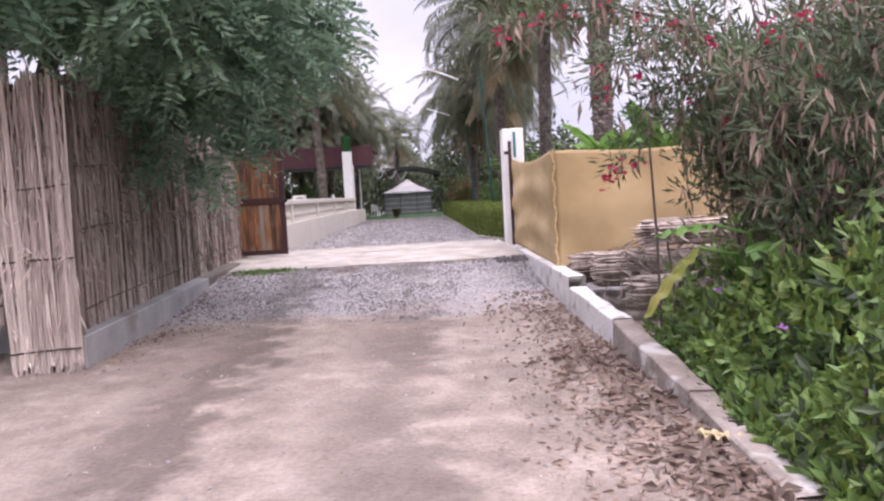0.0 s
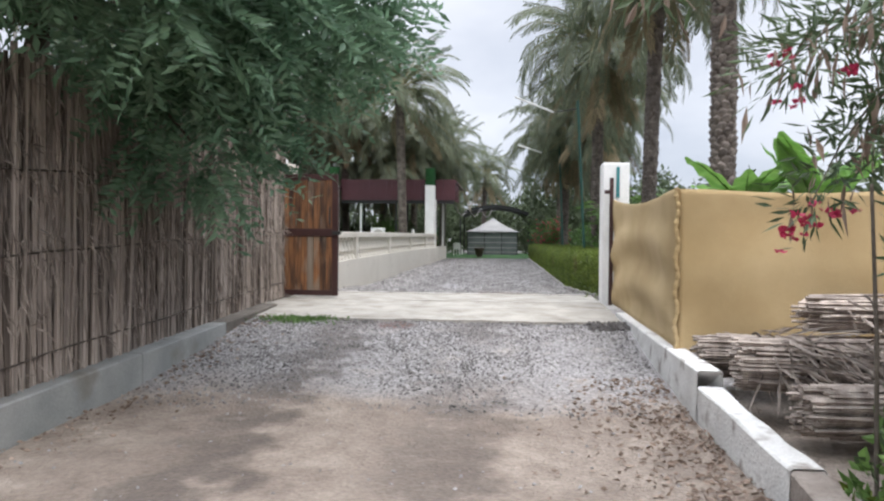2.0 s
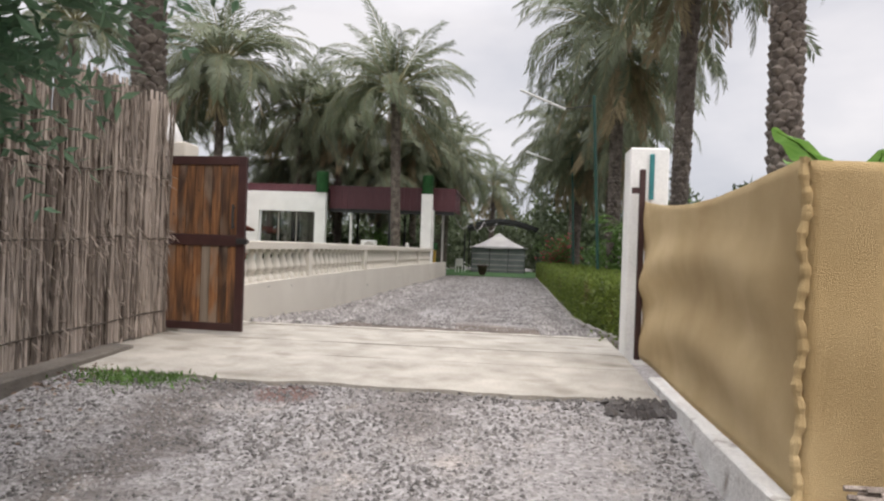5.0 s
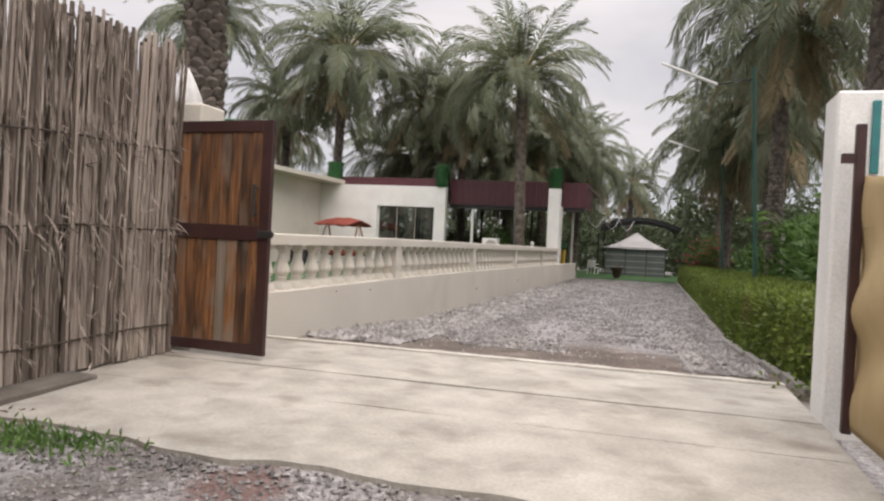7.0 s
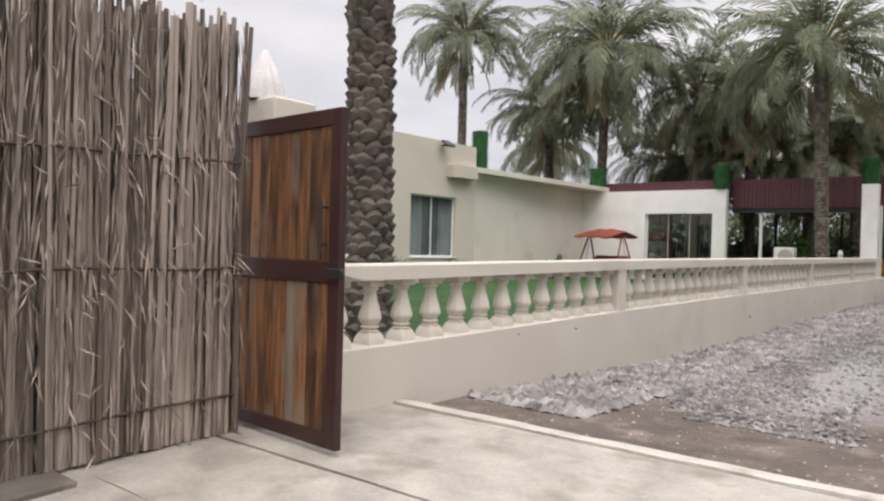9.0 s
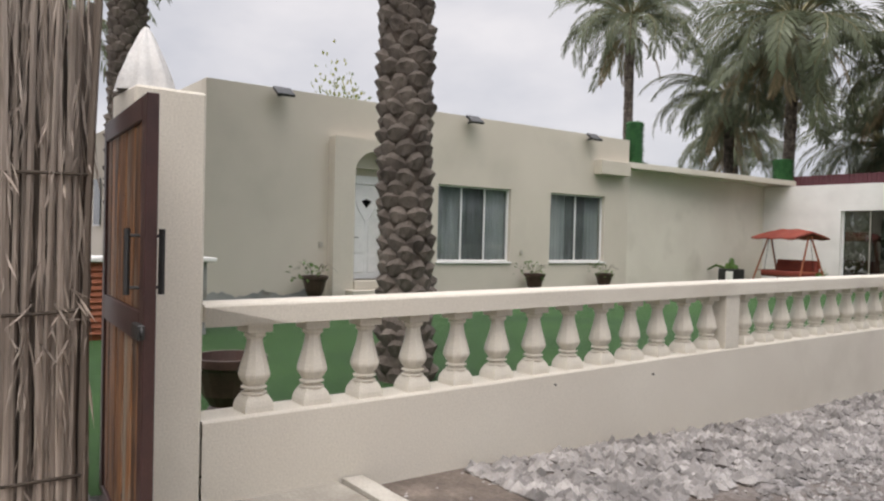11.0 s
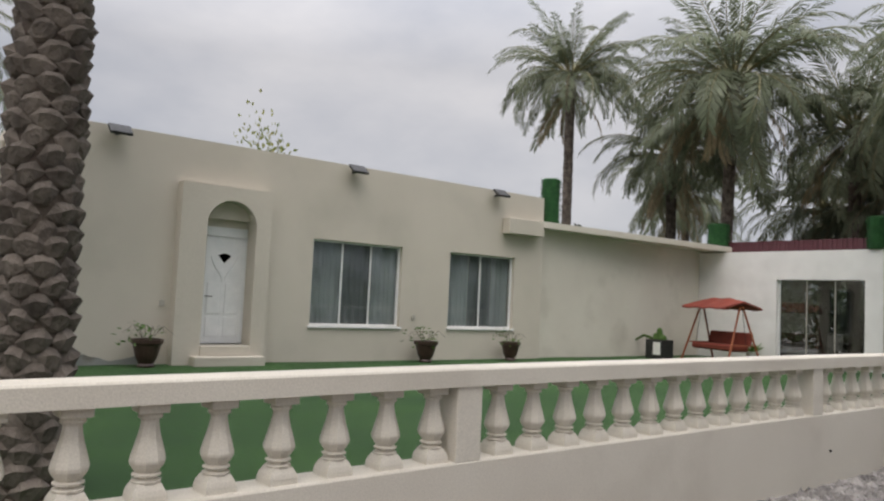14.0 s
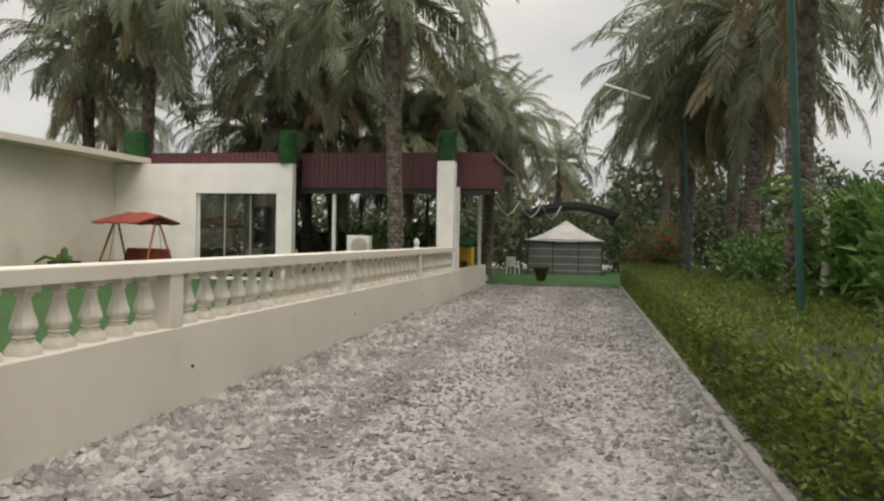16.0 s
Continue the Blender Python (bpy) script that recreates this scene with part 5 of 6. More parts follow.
# near palm on the lawn, its neighbours, the row behind the villa and pavilion, the row beyond the hedge
for i, (x, y, h, kd, nf, sk, sc) in enumerate((
        (-5.85, 17.4, 8.6, 0, 44, 8, 1.05), (-11.2, 16.05, 8.2, 0, 56, 12, 1.0),
        (-5.35, 38.3, 8.1, 1, 60, 8, 1.1), (-15.0, 41.0, 10.2, 1, 66, 26, 1.35), (-22.2, 40.4, 11.9, 1, 60, 6, 1.05), (-18.9, 43.5, 8.4, 1, 54, 14, 1.05), (-11.8, 44.2, 8.6, 1, 44, 12, 1.1),
        (-9.8, 45.5, 8.6, 1, 54, 20, 1.15), (-6.2, 48.5, 7.4, 1, 56, 28, 1.1), (-12.0, 53.0, 9.5, 1, 54, 22, 1.1), (-24.0, 52.0, 8.0, 1, 50, 16, 1.1),
        (-11.4, 46.8, 5.9, 1, 54, 26, 1.1), (-8.0, 47.6, 5.6, 1, 54, 26, 1.1), (-14.6, 48.0, 6.2, 1, 54, 26, 1.1), (-4.6, 50.8, 6.2, 1, 54, 26, 1.05),
        (-6.0, 60.0, 8.5, 1, 50, 22, 1.1), (-2.6, 70.0, 7.0, 1, 50, 16, 1.0), (-9.5, 56.0, 7.0, 1, 50, 22, 1.1),
        (3.2, 31.2, 8.6, 1, 66, 32, 1.12), (3.75, 24.0, 9.4, 1, 54, 20, 1.1), (4.45, 18.7, 9.7, 0, 54, 16, 1.05),
        (3.9, 38.4, 7.2, 1, 60, 28, 1.15), (2.7, 42.0, 6.7, 1, 60, 34, 1.12),
        (5.0, 48.0, 8.0, 1, 52, 26, 1.1), (3.4, 57.0, 7.4, 1, 50, 22, 1.0),
        (-23.0, 16.0, 7.6, 1, 56, 14, 1.1), (-30.0, 13.0, 7.6, 1, 54, 14, 1.1))):
    near = i in (0, 1)
    palm(x, y, 0.3 if x < -5 and y < 39 else 0.0, h, kd, nf, sk, sc, "date palm with a thick scaly trunk on the lawn" if near else "tall date palm with drooping grey-green fronds", (0.8 if i == 0 else 0, -1.0 if i == 0 else random.uniform(-2, 2)), i)


# ---- leafy masses ----
def leafy(name, parent, v, f, mt, label="", kind="stuff"):
    ob = new(name, from_arrays(name, v, f, M[mt]))
    if parent:
        ob.parent = parent
        ob.matrix_parent_inverse = base_of(parent).inverted()
    return tagged(ob, label, kind=kind)


def spray_arrays(places, along, length, pairs=9):
    """Feathery sprays: a midrib with pairs of small narrow leaflets."""
    k = len(places)
    d = unit(along + rng.normal(0, 0.3, (k, 3)))
    s = unit(np.cross(d, rng.normal(0, 0.5, (k, 3)) + [0, 0, 1.0]))
    up = np.cross(s, d)
    ln = length * rng.uniform(0.6, 1.3, k)
    pl, al = [], []
    for i in range(pairs):
        u = (i + 0.6) / pairs
        base = places + d * (ln * u)[:, None] - np.array([0, 0, 1.0]) * (0.22 * ln * u * u)[:, None]
        for sg in (-1, 1):
            pl.append(base)
            al.append(d * 0.75 + s * sg + up * 0.15)
    return leaf_arrays(np.concatenate(pl), np.concatenate(al), length * 0.27, length * 0.085, 0.12, 0.12)


def overhanging_tree():
    ob = thing("tree", -5.4, 9.6, 0.0, "dark feathery-leaved tree hanging over the stalk fence", "tree")
    bm = bmesh.new()
    tube(bm, [(-5.4, 9.6, -0.3), (-5.35, 9.5, 1.4), (-5.1, 9.3, 2.6), (-4.7, 9.1, 3.6)], [0.2, 0.17, 0.14, 0.1], 10)
    part("trunk", bm, M["branch"], ob, smooth=True)
    r = random.Random(5)
    clumps = []
    for i in range(28):
        c = Vector((r.uniform(-7.4, -2.1), r.uniform(5.8, 9.6), 0))
        edge = (c.x + 7.4) / 5.3
        c.z = 3.25 + r.uniform(-0.35, 1.9) - 0.25 * max(0, edge - 0.7) * 3 + 0.45 * max(0, 7.2 - c.y)
        clumps.append(c)
    clumps += [Vector(p) for p in ((-2.6, 7.4, 3.15), (-2.9, 8.3, 2.95), (-2.6, 9.0, 2.9), (-3.1, 7.0, 3.35), (-2.2, 8.2, 3.5), (-2.0, 9.4, 3.6), (-3.2, 9.4, 2.45), (-2.7, 6.4, 3.6), (-3.8, 6.2, 3.55), (-1.9, 8.8, 4.4), (-2.4, 7.4, 4.2), (-3.4, 6.3, 4.2), (-4.6, 5.9, 3.9), (-5.6, 6.0, 3.7), (-6.4, 6.3, 3.7), (-3.2, 9.0, 2.2))]
    for i, c in enumerate(clumps):
        bm = bmesh.new()
        a = Vector((-4.7, 9.1, 3.4))
        tube(bm, [a, (a + c) / 2 + Vector((0, 0, 0.25)), c], [0.05, 0.03, 0.012], 5)
        part("limb", bm, M["branch"], ob)
    pls, als = [], []
    for c in clumps:
        k = 92
        o = unit(rng.normal(0, 1, (k, 3))) * (rng.uniform(0.25, 1.0, k) ** 0.6)[:, None] * np.array([[0.85, 0.85, 0.55]])
        pls.append(np.array(c) + o)
        als.append(unit(o) + np.array([[0.25, -0.2, -0.25]]))
    v, f = spray_arrays(np.concatenate(pls), np.concatenate(als), 0.52)
    leafy("crown", ob, v, f, "dark_leaf", "dark green feathery foliage", "")


overhanging_tree()


def hedge():
    ob = thing("hedge", 2.2, 30, 0.05, "clipped bright green box hedge along the drive", "hedge")

    def front(y):
        return 1.62 - 0.26 * min(1, (y - 15.4) / 3.5) - 0.012 * max(0, y - 19)

    def top(y):
        return 0.98 - 0.06 * min(1, max(0, (y - 16) / 8)) + 0.03 * noise.noise(Vector((y * 0.7, 0, 4)))
    # solid dark block under the leaves stands in for the hedge's shaded inside
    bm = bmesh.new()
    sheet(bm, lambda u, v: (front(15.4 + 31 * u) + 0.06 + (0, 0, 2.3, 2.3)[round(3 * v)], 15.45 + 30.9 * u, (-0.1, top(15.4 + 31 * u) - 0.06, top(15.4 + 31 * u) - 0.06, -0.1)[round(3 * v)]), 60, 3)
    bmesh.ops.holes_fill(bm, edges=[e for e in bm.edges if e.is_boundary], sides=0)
    part("shade_core", bm, M["hedge_core"], ob)
    k = 46000
    y = 15.4 + 31 * rng.uniform(0, 1, k) ** 1.5
    fx, tz = np.array([front(t) for t in y]), np.array([top(t) for t in y])
    which = rng.uniform(0, 1, k)
    w = rng.uniform(0, 1, k)
    on_front, on_end = which < 0.45, which > 0.97
    x = np.where(on_front, fx + rng.normal(0, 0.025, k), fx + 2.35 * w)
    bumpy = np.array([noise.noise(Vector((a * 1.7, c * 1.7, 3))) for a, c in zip(x, y)]) * 0.05
    z = np.where(on_front, 0.1 + (tz - 0.1) * w, tz + rng.normal(0, 0.02, k) + bumpy)
    y = np.where(on_end, 15.4 + rng.normal(0, 0.02, k), y)
    z = np.where(on_end, rng.uniform(0.1, 1, k) * tz, z)
    x = np.where(on_front, x + bumpy, x)
    dr = np.where(on_front[:, None], [[-0.7, 0, 0.5]], np.where(on_end[:, None], [[0, -0.8, 0.4]], [[0, 0, 1.0]]))
    v, f = leaf_arrays(np.stack([x, y, z], axis=1), dr, 0.065, 0.034, 0.2, 0.7)
    leafy("leaves", ob, v, f, "hedge", "small bright green leaves", "")


hedge()


def bush(name, x, y, z, rx, ry, h, k, ln, wd, mt, label, flowers=0, seed=1, flower_mt="flower"):
    ob = thing(name, x, y, z, label, "shrub")
    r = random.Random(seed)
    tips = []
    for i in range(9):
        t = Vector((x + r.uniform(-rx, rx) * 0.75, y + r.uniform(-ry, ry) * 0.75, z + h * r.uniform(0.55, 0.95)))
        b = Vector((x + r.uniform(-0.2, 0.2), y + r.uniform(-0.2, 0.2), z - 0.1))
        bm = bmesh.new()
        tube(bm, [b, (b + t) / 2 + Vector((r.uniform(-0.1, 0.1), r.uniform(-0.1, 0.1), 0.1)), t], [0.03, 0.02, 0.008], 5)
        part("stem", bm, M["branch"], ob)
        tips.append((b, t))
    lob = [(t * 0.8 + b * 0.2, r.uniform(0.3, 0.5)) for b, t in tips] + [(b + (t - b) * 0.5, 0.45) for b, t in tips]
    pls, als = [], []
    for c, s in lob:
        n = k // len(lob)
        o = unit(rng.normal(0, 1, (n, 3))) * (rng.uniform(0.1, 1, n) ** 0.5)[:, None] * np.array([[rx * s * 1.5, ry * s * 1.5, h * 0.34 * s * 2]])
        pls.append(np.array(c) + o)
        als.append(unit(o) + np.array([[0, 0, 0.25]]))
    v, f = leaf_arrays(np.concatenate(pls), np.concatenate(als), ln, wd, 0.2, 0.5)
    leafy("foliage", ob, v, f, mt, "", "")
    if flowers:
        n = flowers
        pl = np.concatenate(pls)
        pick = pl[rng.choice(len(pl), n)]
        vs = []
        for q in range(6):
            a = q * 1.047
            vs.append(leaf_arrays(pick, np.tile([[math.cos(a), math.sin(a) * 0.6, 0.6]], (n, 1)), 0.075, 0.07, 0.1, 0.25))
        v, f = joined(*vs)
        leafy("blossom", ob, v, f, flower_mt, "bright petals", "stuff")
    return ob


bush("flowering_bush", 2.2, 46.2, 0.0, 1.2, 1.0, 2.7, 5000, 0.12, 0.06, "shrub", "leafy bush with scattered red blossom", 420, 3)
bush("shrub", 4.1, 26.6, 0.0, 1.2, 1.9, 2.5, 5200, 0.28, 0.11, "shrub", "dense broad-leaved green garden shrub", 0, 4)
bush("shrub", 4.1, 30.4, 0.0, 1.3, 2.2, 2.6, 5200, 0.28, 0.11, "shrub", "dense broad-leaved green garden shrub", 0, 5)
bush("shrub", 3.9, 35.5, 0.0, 1.3, 2.4, 2.2, 4500, 0.2, 0.1, "shrub", "dense broad-leaved green garden shrub", 0, 6)
def papaya(x, y, z, h, seed):
    """A slim trunk with a whorl of long-stalked palmate leaves."""
    ob = thing("papaya_tree", x, y, z, "papaya tree with a pale trunk and lobed bright leaves", "tree")
    r = random.Random(seed)
    bm = bmesh.new()
    tube(bm, [(x, y, z - 0.2), (x + 0.04, y, z + h * 0.5), (x, y + 0.03, z + h)], [0.085, 0.07, 0.045], 10)
    part("trunk", bm, M["pipe"], ob, "pale ringed trunk", smooth=True)
    for i in range(18):
        a, rise = 2.4 * i + r.uniform(-0.3, 0.3), r.uniform(-0.25, 0.7)
        reach = r.uniform(0.45, 0.85)
        b = Vector((x, y, z + h - 0.02 * i))
        c = b + Vector((reach * math.cos(a), reach * math.sin(a), rise * 0.7))
        bm = bmesh.new()
        tube(bm, [b, (b + c) / 2 + Vector((0, 0, 0.08)), c], [0.014, 0.011, 0.008], 5)
        for q in range(7):
            t = a + (q - 3) * 0.62
            ln = r.uniform(0.30, 0.44) * (1 - 0.08 * abs(q - 3))
            d = Vector((math.cos(t), math.sin(t), -0.38 + r.uniform(-0.1, 0.1)))
            sd = Vector((-math.sin(t), math.cos(t), 0)) * ln * 0.2
            p = [bm.verts.new(v) for v in (c, c + d * ln * 0.45 + sd, c + d * ln * 0.62 + sd * 0.7, c + d * ln, c + d * ln * 0.62 - sd * 0.7, c + d * ln * 0.45 - sd, c + d * ln * 0.5 + Vector((0, 0, -0.03)))]
            for f in ((0, 1, 6), (1, 2, 6), (2, 3, 6), (3, 4, 6), (4, 5, 6), (5, 0, 6)):
                bm.faces.new([p[k] for k in f])
        part("leaf", bm, M["papaya"], ob)


papaya(3.25, 30.0, 0.05, 2.35, 4)
papaya(4.6, 27.5, 0.05, 2.6, 9)
bush("shrub", -6.6, 41.5, 0.3, 0.9, 0.8, 2.2, 2200, 0.16, 0.07, "shrub", "green shrub behind the pavilion glass", 0, 8)


bush("small_tree", -28.8, 28.9, 0.0, 1.4, 1.8, 10.2, 2600, 0.22, 0.12, "banana_old", "thin yellow-green tree rising behind the villa roof", 0, 12)


# ---- oleander border in the foreground ----
def oleander(x, y, z, h, spread, k, seed, flowers):
    ob = thing("oleander", x, y, z, "oleander shrub with narrow leaves and crimson flowers", "shrub", "oleanders behind the kerb")
    r = random.Random(seed)
    pls, als, fl = [], [], []
    for i in range(13):
        bm = bmesh.new()
        b = Vector((x + {1: 0.9, 3: 0.55, 8: 0.75}.get(seed, 0.1) + r.uniform(-0.18, 0.18), y + r.uniform(-0.18, 0.18), z))
        a = r.uniform(0, 6.28)
        t = b + Vector((spread * math.cos(a) * r.uniform(0.3, 1), spread * math.sin(a) * r.uniform(0.3, 1), h * r.uniform(0.6, 1.0)))
        mid = (b + t) / 2 + Vector((-0.15 * spread * math.cos(a), -0.15 * spread * math.sin(a), 0.15 * h))
        pts = [b, mid, t]
        tube(bm, pts, [0.011, 0.008, 0.004], 5)
        for q in range(9):
            u = r.uniform(0.5 if seed in (1, 8) else 0.28, 1)
            c = (1 - u) ** 2 * b + 2 * u * (1 - u) * mid + u * u * t
            c = c + Vector((r.uniform(-0.28, 0.28), r.uniform(-0.28, 0.28), r.uniform(-0.18, 0.25)))
            tube(bm, [(1 - u) ** 2 * b + 2 * u * (1 - u) * mid + u * u * t, c], [0.007, 0.004], 4)
            n = k // (13 * 9)
            o = rng.normal(0, 0.085, (n, 3))
            pls.append(np.array(c) + o)
            als.append(unit(o) + np.array([[0, 0, 0.45]]))
        fl.append(t)
        part("stem", bm, M["branch"], ob)
    if seed == 1:
        # a drooping branch that ends in a cluster of flowers before the cloth
        for q in range(22):
            u = q / 21
            c = Vector((2.35 - 0.82 * u, 6.9 - 0.3 * u, 2.25 + 0.2 * u - 0.98 * u * u))
            o = rng.normal(0, 0.09, (20, 3))
            pls.append(np.array(c) + o)
            als.append(unit(o) + np.array([[-0.3, 0, -0.1]]))
        for c in ((1.50, 6.6, 1.36), (1.42, 6.62, 1.32), (1.60, 6.6, 1.42), (1.72, 6.65, 1.40), (1.36, 6.6, 2.30), (1.45, 6.6, 2.10), (1.75, 6.6, 2.25)):
            fl.insert(0, Vector(c))
        bm = bmesh.new()
        tube(bm, [(2.35 - 0.82 * u, 6.9 - 0.3 * u, 2.25 + 0.2 * u - 0.98 * u * u) for u in (0, 0.25, 0.5, 0.75, 1)], [0.012, 0.010, 0.008, 0.005, 0.003], 5)
        part("stem", bm, M["branch"], ob)
        # a second branch that reaches out above it
        for q in range(30):
            u = q / 29
            c = Vector((2.55 - 1.2 * u, 6.9 - 0.3 * u, 2.75 + 0.15 * u - 0.62 * u * u))
            o = rng.normal(0, 0.13, (30, 3))
            pls.append(np.array(c) + o)
            als.append(unit(o) + np.array([[-0.4, 0, -0.15]]))
        bm = bmesh.new()
        tube(bm, [(2.55 - 1.2 * u, 6.9 - 0.3 * u, 2.75 + 0.15 * u - 0.62 * u * u) for u in (0, 0.25, 0.5, 0.75, 1)], [0.012, 0.010, 0.008, 0.005, 0.003], 5)
        part("stem", bm, M["branch"], ob)
        flowers += 7
    if seed == 3:
        # one long branch arches out over the drive
        for q in range(26):
            u = q / 25
            c = Vector((2.1 - 1.75 * u, 5.6 - 0.1 * u, 2.35 + 1.1 * u - 0.95 * u * u))
            n = 26
            o = rng.normal(0, 0.10, (n, 3))
            pls.append(np.array(c) + o)
            als.append(unit(o) + np.array([[-0.3, 0, 0.1]]))
            if q % 4 == 1:
                fl.insert(0, c + Vector((0, 0, -0.08)))
        bm = bmesh.new()
        tube(bm, [(2.1 - 1.75 * u, 5.6 - 0.1 * u, 2.35 + 1.1 * u - 0.95 * u * u) for u in (0, 0.25, 0.5, 0.75, 1)], [0.014, 0.012, 0.009, 0.006, 0.003], 5)
        part("stem", bm, M["branch"], ob)
        flowers += 6
    v, f = leaf_arrays(np.concatenate(pls), np.concatenate(als), 0.13, 0.024, 0.2, 0.35)
    leafy("foliage", ob, v, f, "oleander", "narrow dark green leaves", "")
    pk = np.concatenate(pls)[::5 if seed in (3, 4) else 9]
    v, f = leaf_arrays(pk, np.tile([[0, 0, -1.0]], (len(pk), 1)), 0.20, 0.034, 0.3, 0.3)
    leafy("dry_leaf", ob, v, f, "dead_leaf", "hanging dry leaves", "stuff")
    for t in fl[:flowers]:
        n = 5
        c = np.array(t) + rng.normal(0, 0.036, (n, 3)) + [0, 0, 0.03]
        v, f = joined(*[leaf_arrays(c, np.tile([[math.cos(q * 1.2566), math.sin(q * 1.2566), 0.45]], (n, 1)), 0.042, 0.042, 0.1, 0.25) for q in range(5)])
        leafy("flower_head", ob, v, f, "flower", "crimson flower cluster", "stuff")


for x, y, h, s, k, sd, fl in ((2.2, 7.0, 3.3, 0.75, 3400, 1, 7), (2.85, 6.4, 3.3, 0.8, 3400, 2, 5), (2.3, 5.6, 3.2, 0.85, 7200, 3, 6), (3.2, 5.2, 3.6, 0.9, 4200, 4, 6), (2.7, 4.5, 3.0, 0.8, 4000, 5, 6), (3.7, 6.9, 3.0, 0.9, 3400, 6, 4), (3.3, 3.8, 3.4, 0.9, 4000, 7, 5), (2.05, 6.55, 3.1, 0.75, 4200, 8, 3)):
    oleander(x, y, -0.25, h, s, k, sd, fl)


def undergrowth():
    """Low leafy border between the kerb and the oleanders, with lilac flowers."""
    ob = thing("border_planting", 2.3, 3.5, -0.25, "low green border plants with small lilac flowers", "plants", kind="stuff")
    for k, ln, lo, mt in ((13000, 0.10, 0.0, "border_leaf"), (3500, 0.14, 0.15, "border_leaf"), (3500, 0.085, 0.55, "hedge"), (3500, 0.12, 0.0, "oleander")):
        x, y = 1.50 + 2.7 * rng.uniform(0, 1, k) ** 1.3, rng.uniform(1.0, 6.4, k)
        hump = np.array([0.6 + 0.8 * noise.noise(Vector((a * 2.1, c * 2.1, 8))) + 0.25 * noise.noise(Vector((a * 6, c * 6, 4))) for a, c in zip(x, y)])
        z = -0.25 + (lo + (1 - lo) * rng.uniform(0, 1, k) ** 0.7) * np.clip(hump * np.clip((x - 1.42) / 0.55, 0.16, 1) + 0.55 * (x - 1.6) - 0.12 * np.maximum(0, y - 4.5), 0.06, 1.6)
        v, f = leaf_arrays(np.stack([x, y, z], axis=1), np.tile([[-0.2, -0.2, 0.7]], (k, 1)), ln, ln * 0.5, 0.2, 0.8)
        leafy("foliage", ob, v, f, mt, "", "stuff")
    pick = np.stack([rng.uniform(1.7, 3, 40), rng.uniform(1.0, 5, 40), rng.uniform(0.0, 0.6, 40)], axis=1)
    v, f = joined(*[leaf_arrays(pick, np.tile([[math.cos(q * 1.2566), math.sin(q * 1.2566), 0.5]], (40, 1)), 0.042, 0.034, 0.1, 0.2) for q in range(5)])
    leafy("blossom", ob, v, f, "lilac", "small lilac flowers", "stuff")


undergrowth()


def banana_leaf(bm, base, tip, width, sag):
    base, tip = Vector(base), Vector(tip)
    d = tip - base
    s = d.cross(Vector((0, 0, 1))).normalized()

    def f(u, v):
        w = width * math.sin(math.pi * (0.06 + 0.92 * u)) ** 0.6
        c = base + d * u + Vector((0, 0, -sag * u * u + 0.25 * sag * u))
        off = (v - 0.5) * w
        return c + s * off + Vector((0, 0, -0.35 * abs(off) + 0.02 * math.sin(u * 26)))
    sheet(bm, f, 18, 4)
    tube(bm, [base + d * t + Vector((0, 0, -sag * t * t + 0.25 * sag * t - 0.012)) for t in (0, 0.25, 0.5, 0.75, 0.97)], [0.022, 0.018, 0.014, 0.009, 0.004], 5)


def banana(x, y, z, h, n, seed, mt="banana"):
    ob = thing("banana_plant", x, y, z, "young banana plant with broad bright green leaves", "plant")
    r = random.Random(seed)
    bm = bmesh.new()
    tube(bm, [(x, y, z - 0.2), (x, y, z + h * 0.6), (x + 0.03, y, z + h)], [0.11, 0.08, 0.05], 9)
    part("stalk", bm, M["banana_old"], ob, smooth=True)
    for i in range(n):
        a = 6.283 * i / n + r.uniform(-0.4, 0.4)
        ln = r.uniform(0.6, 1.05)
        bm = bmesh.new()
        banana_leaf(bm, (x, y, z + h * r.uniform(0.85, 1)), (x + ln * math.cos(a), y + ln * math.sin(a), z + h + r.uniform(0.5, 0.95)), r.uniform(0.26, 0.4), r.uniform(0.25, 0.5))
        part("leaf", bm, M[mt], ob, smooth=True)


banana(2.95, 12.4, 0.0, 1.85, 9, 3)
banana(3.75, 12.1, 0.0, 1.9, 9, 5)
banana(5.2, 23.3, 0.0, 1.9, 7, 6)
ob = thing("banana_sucker", 2.2, 5.3, -0.2, "banana sucker with bent leaves yellowing at the edges", "plant")
for base, tip, width, sag, mt in (((1.76, 5.25, 0.76), (1.31, 5.2, 0.44), 0.21, 0.25, "banana_old"), ((2.06, 5.1, 0.52), (1.73, 5.05, 0.03), 0.22, 0.2, "banana_old"), ((1.95, 5.4, 0.92), (1.46, 5.35, 0.94), 0.22, 0.1, "banana"), ((2.3, 5.3, 0.75), (2.05, 4.8, 0.85), 0.26, 0.2, "banana")):
    bm = bmesh.new()
    banana_leaf(bm, base, tip, width, sag)
    part("leaf", bm, M[mt], ob, smooth=True)
    bm = bmesh.new()
    tube(bm, [(2.25, 5.4, -0.3), (0.5 * (2.25 + base[0]) + 0.1, 5.35, base[2] - 0.08), base], [0.035, 0.022, 0.014], 7)
    part("leaf_stalk", bm, M["banana"], ob, smooth=True)
bm = bmesh.new()
banana_leaf(bm, (1.21, 3.87, -0.18), (1.45, 3.7, -0.17), 0.09, 0.02)
tagged(part("fallen_leaf", bm, M["dead_pale"], None, smooth=True), "large curled straw-yellow dry leaf by the kerb", "leaf")

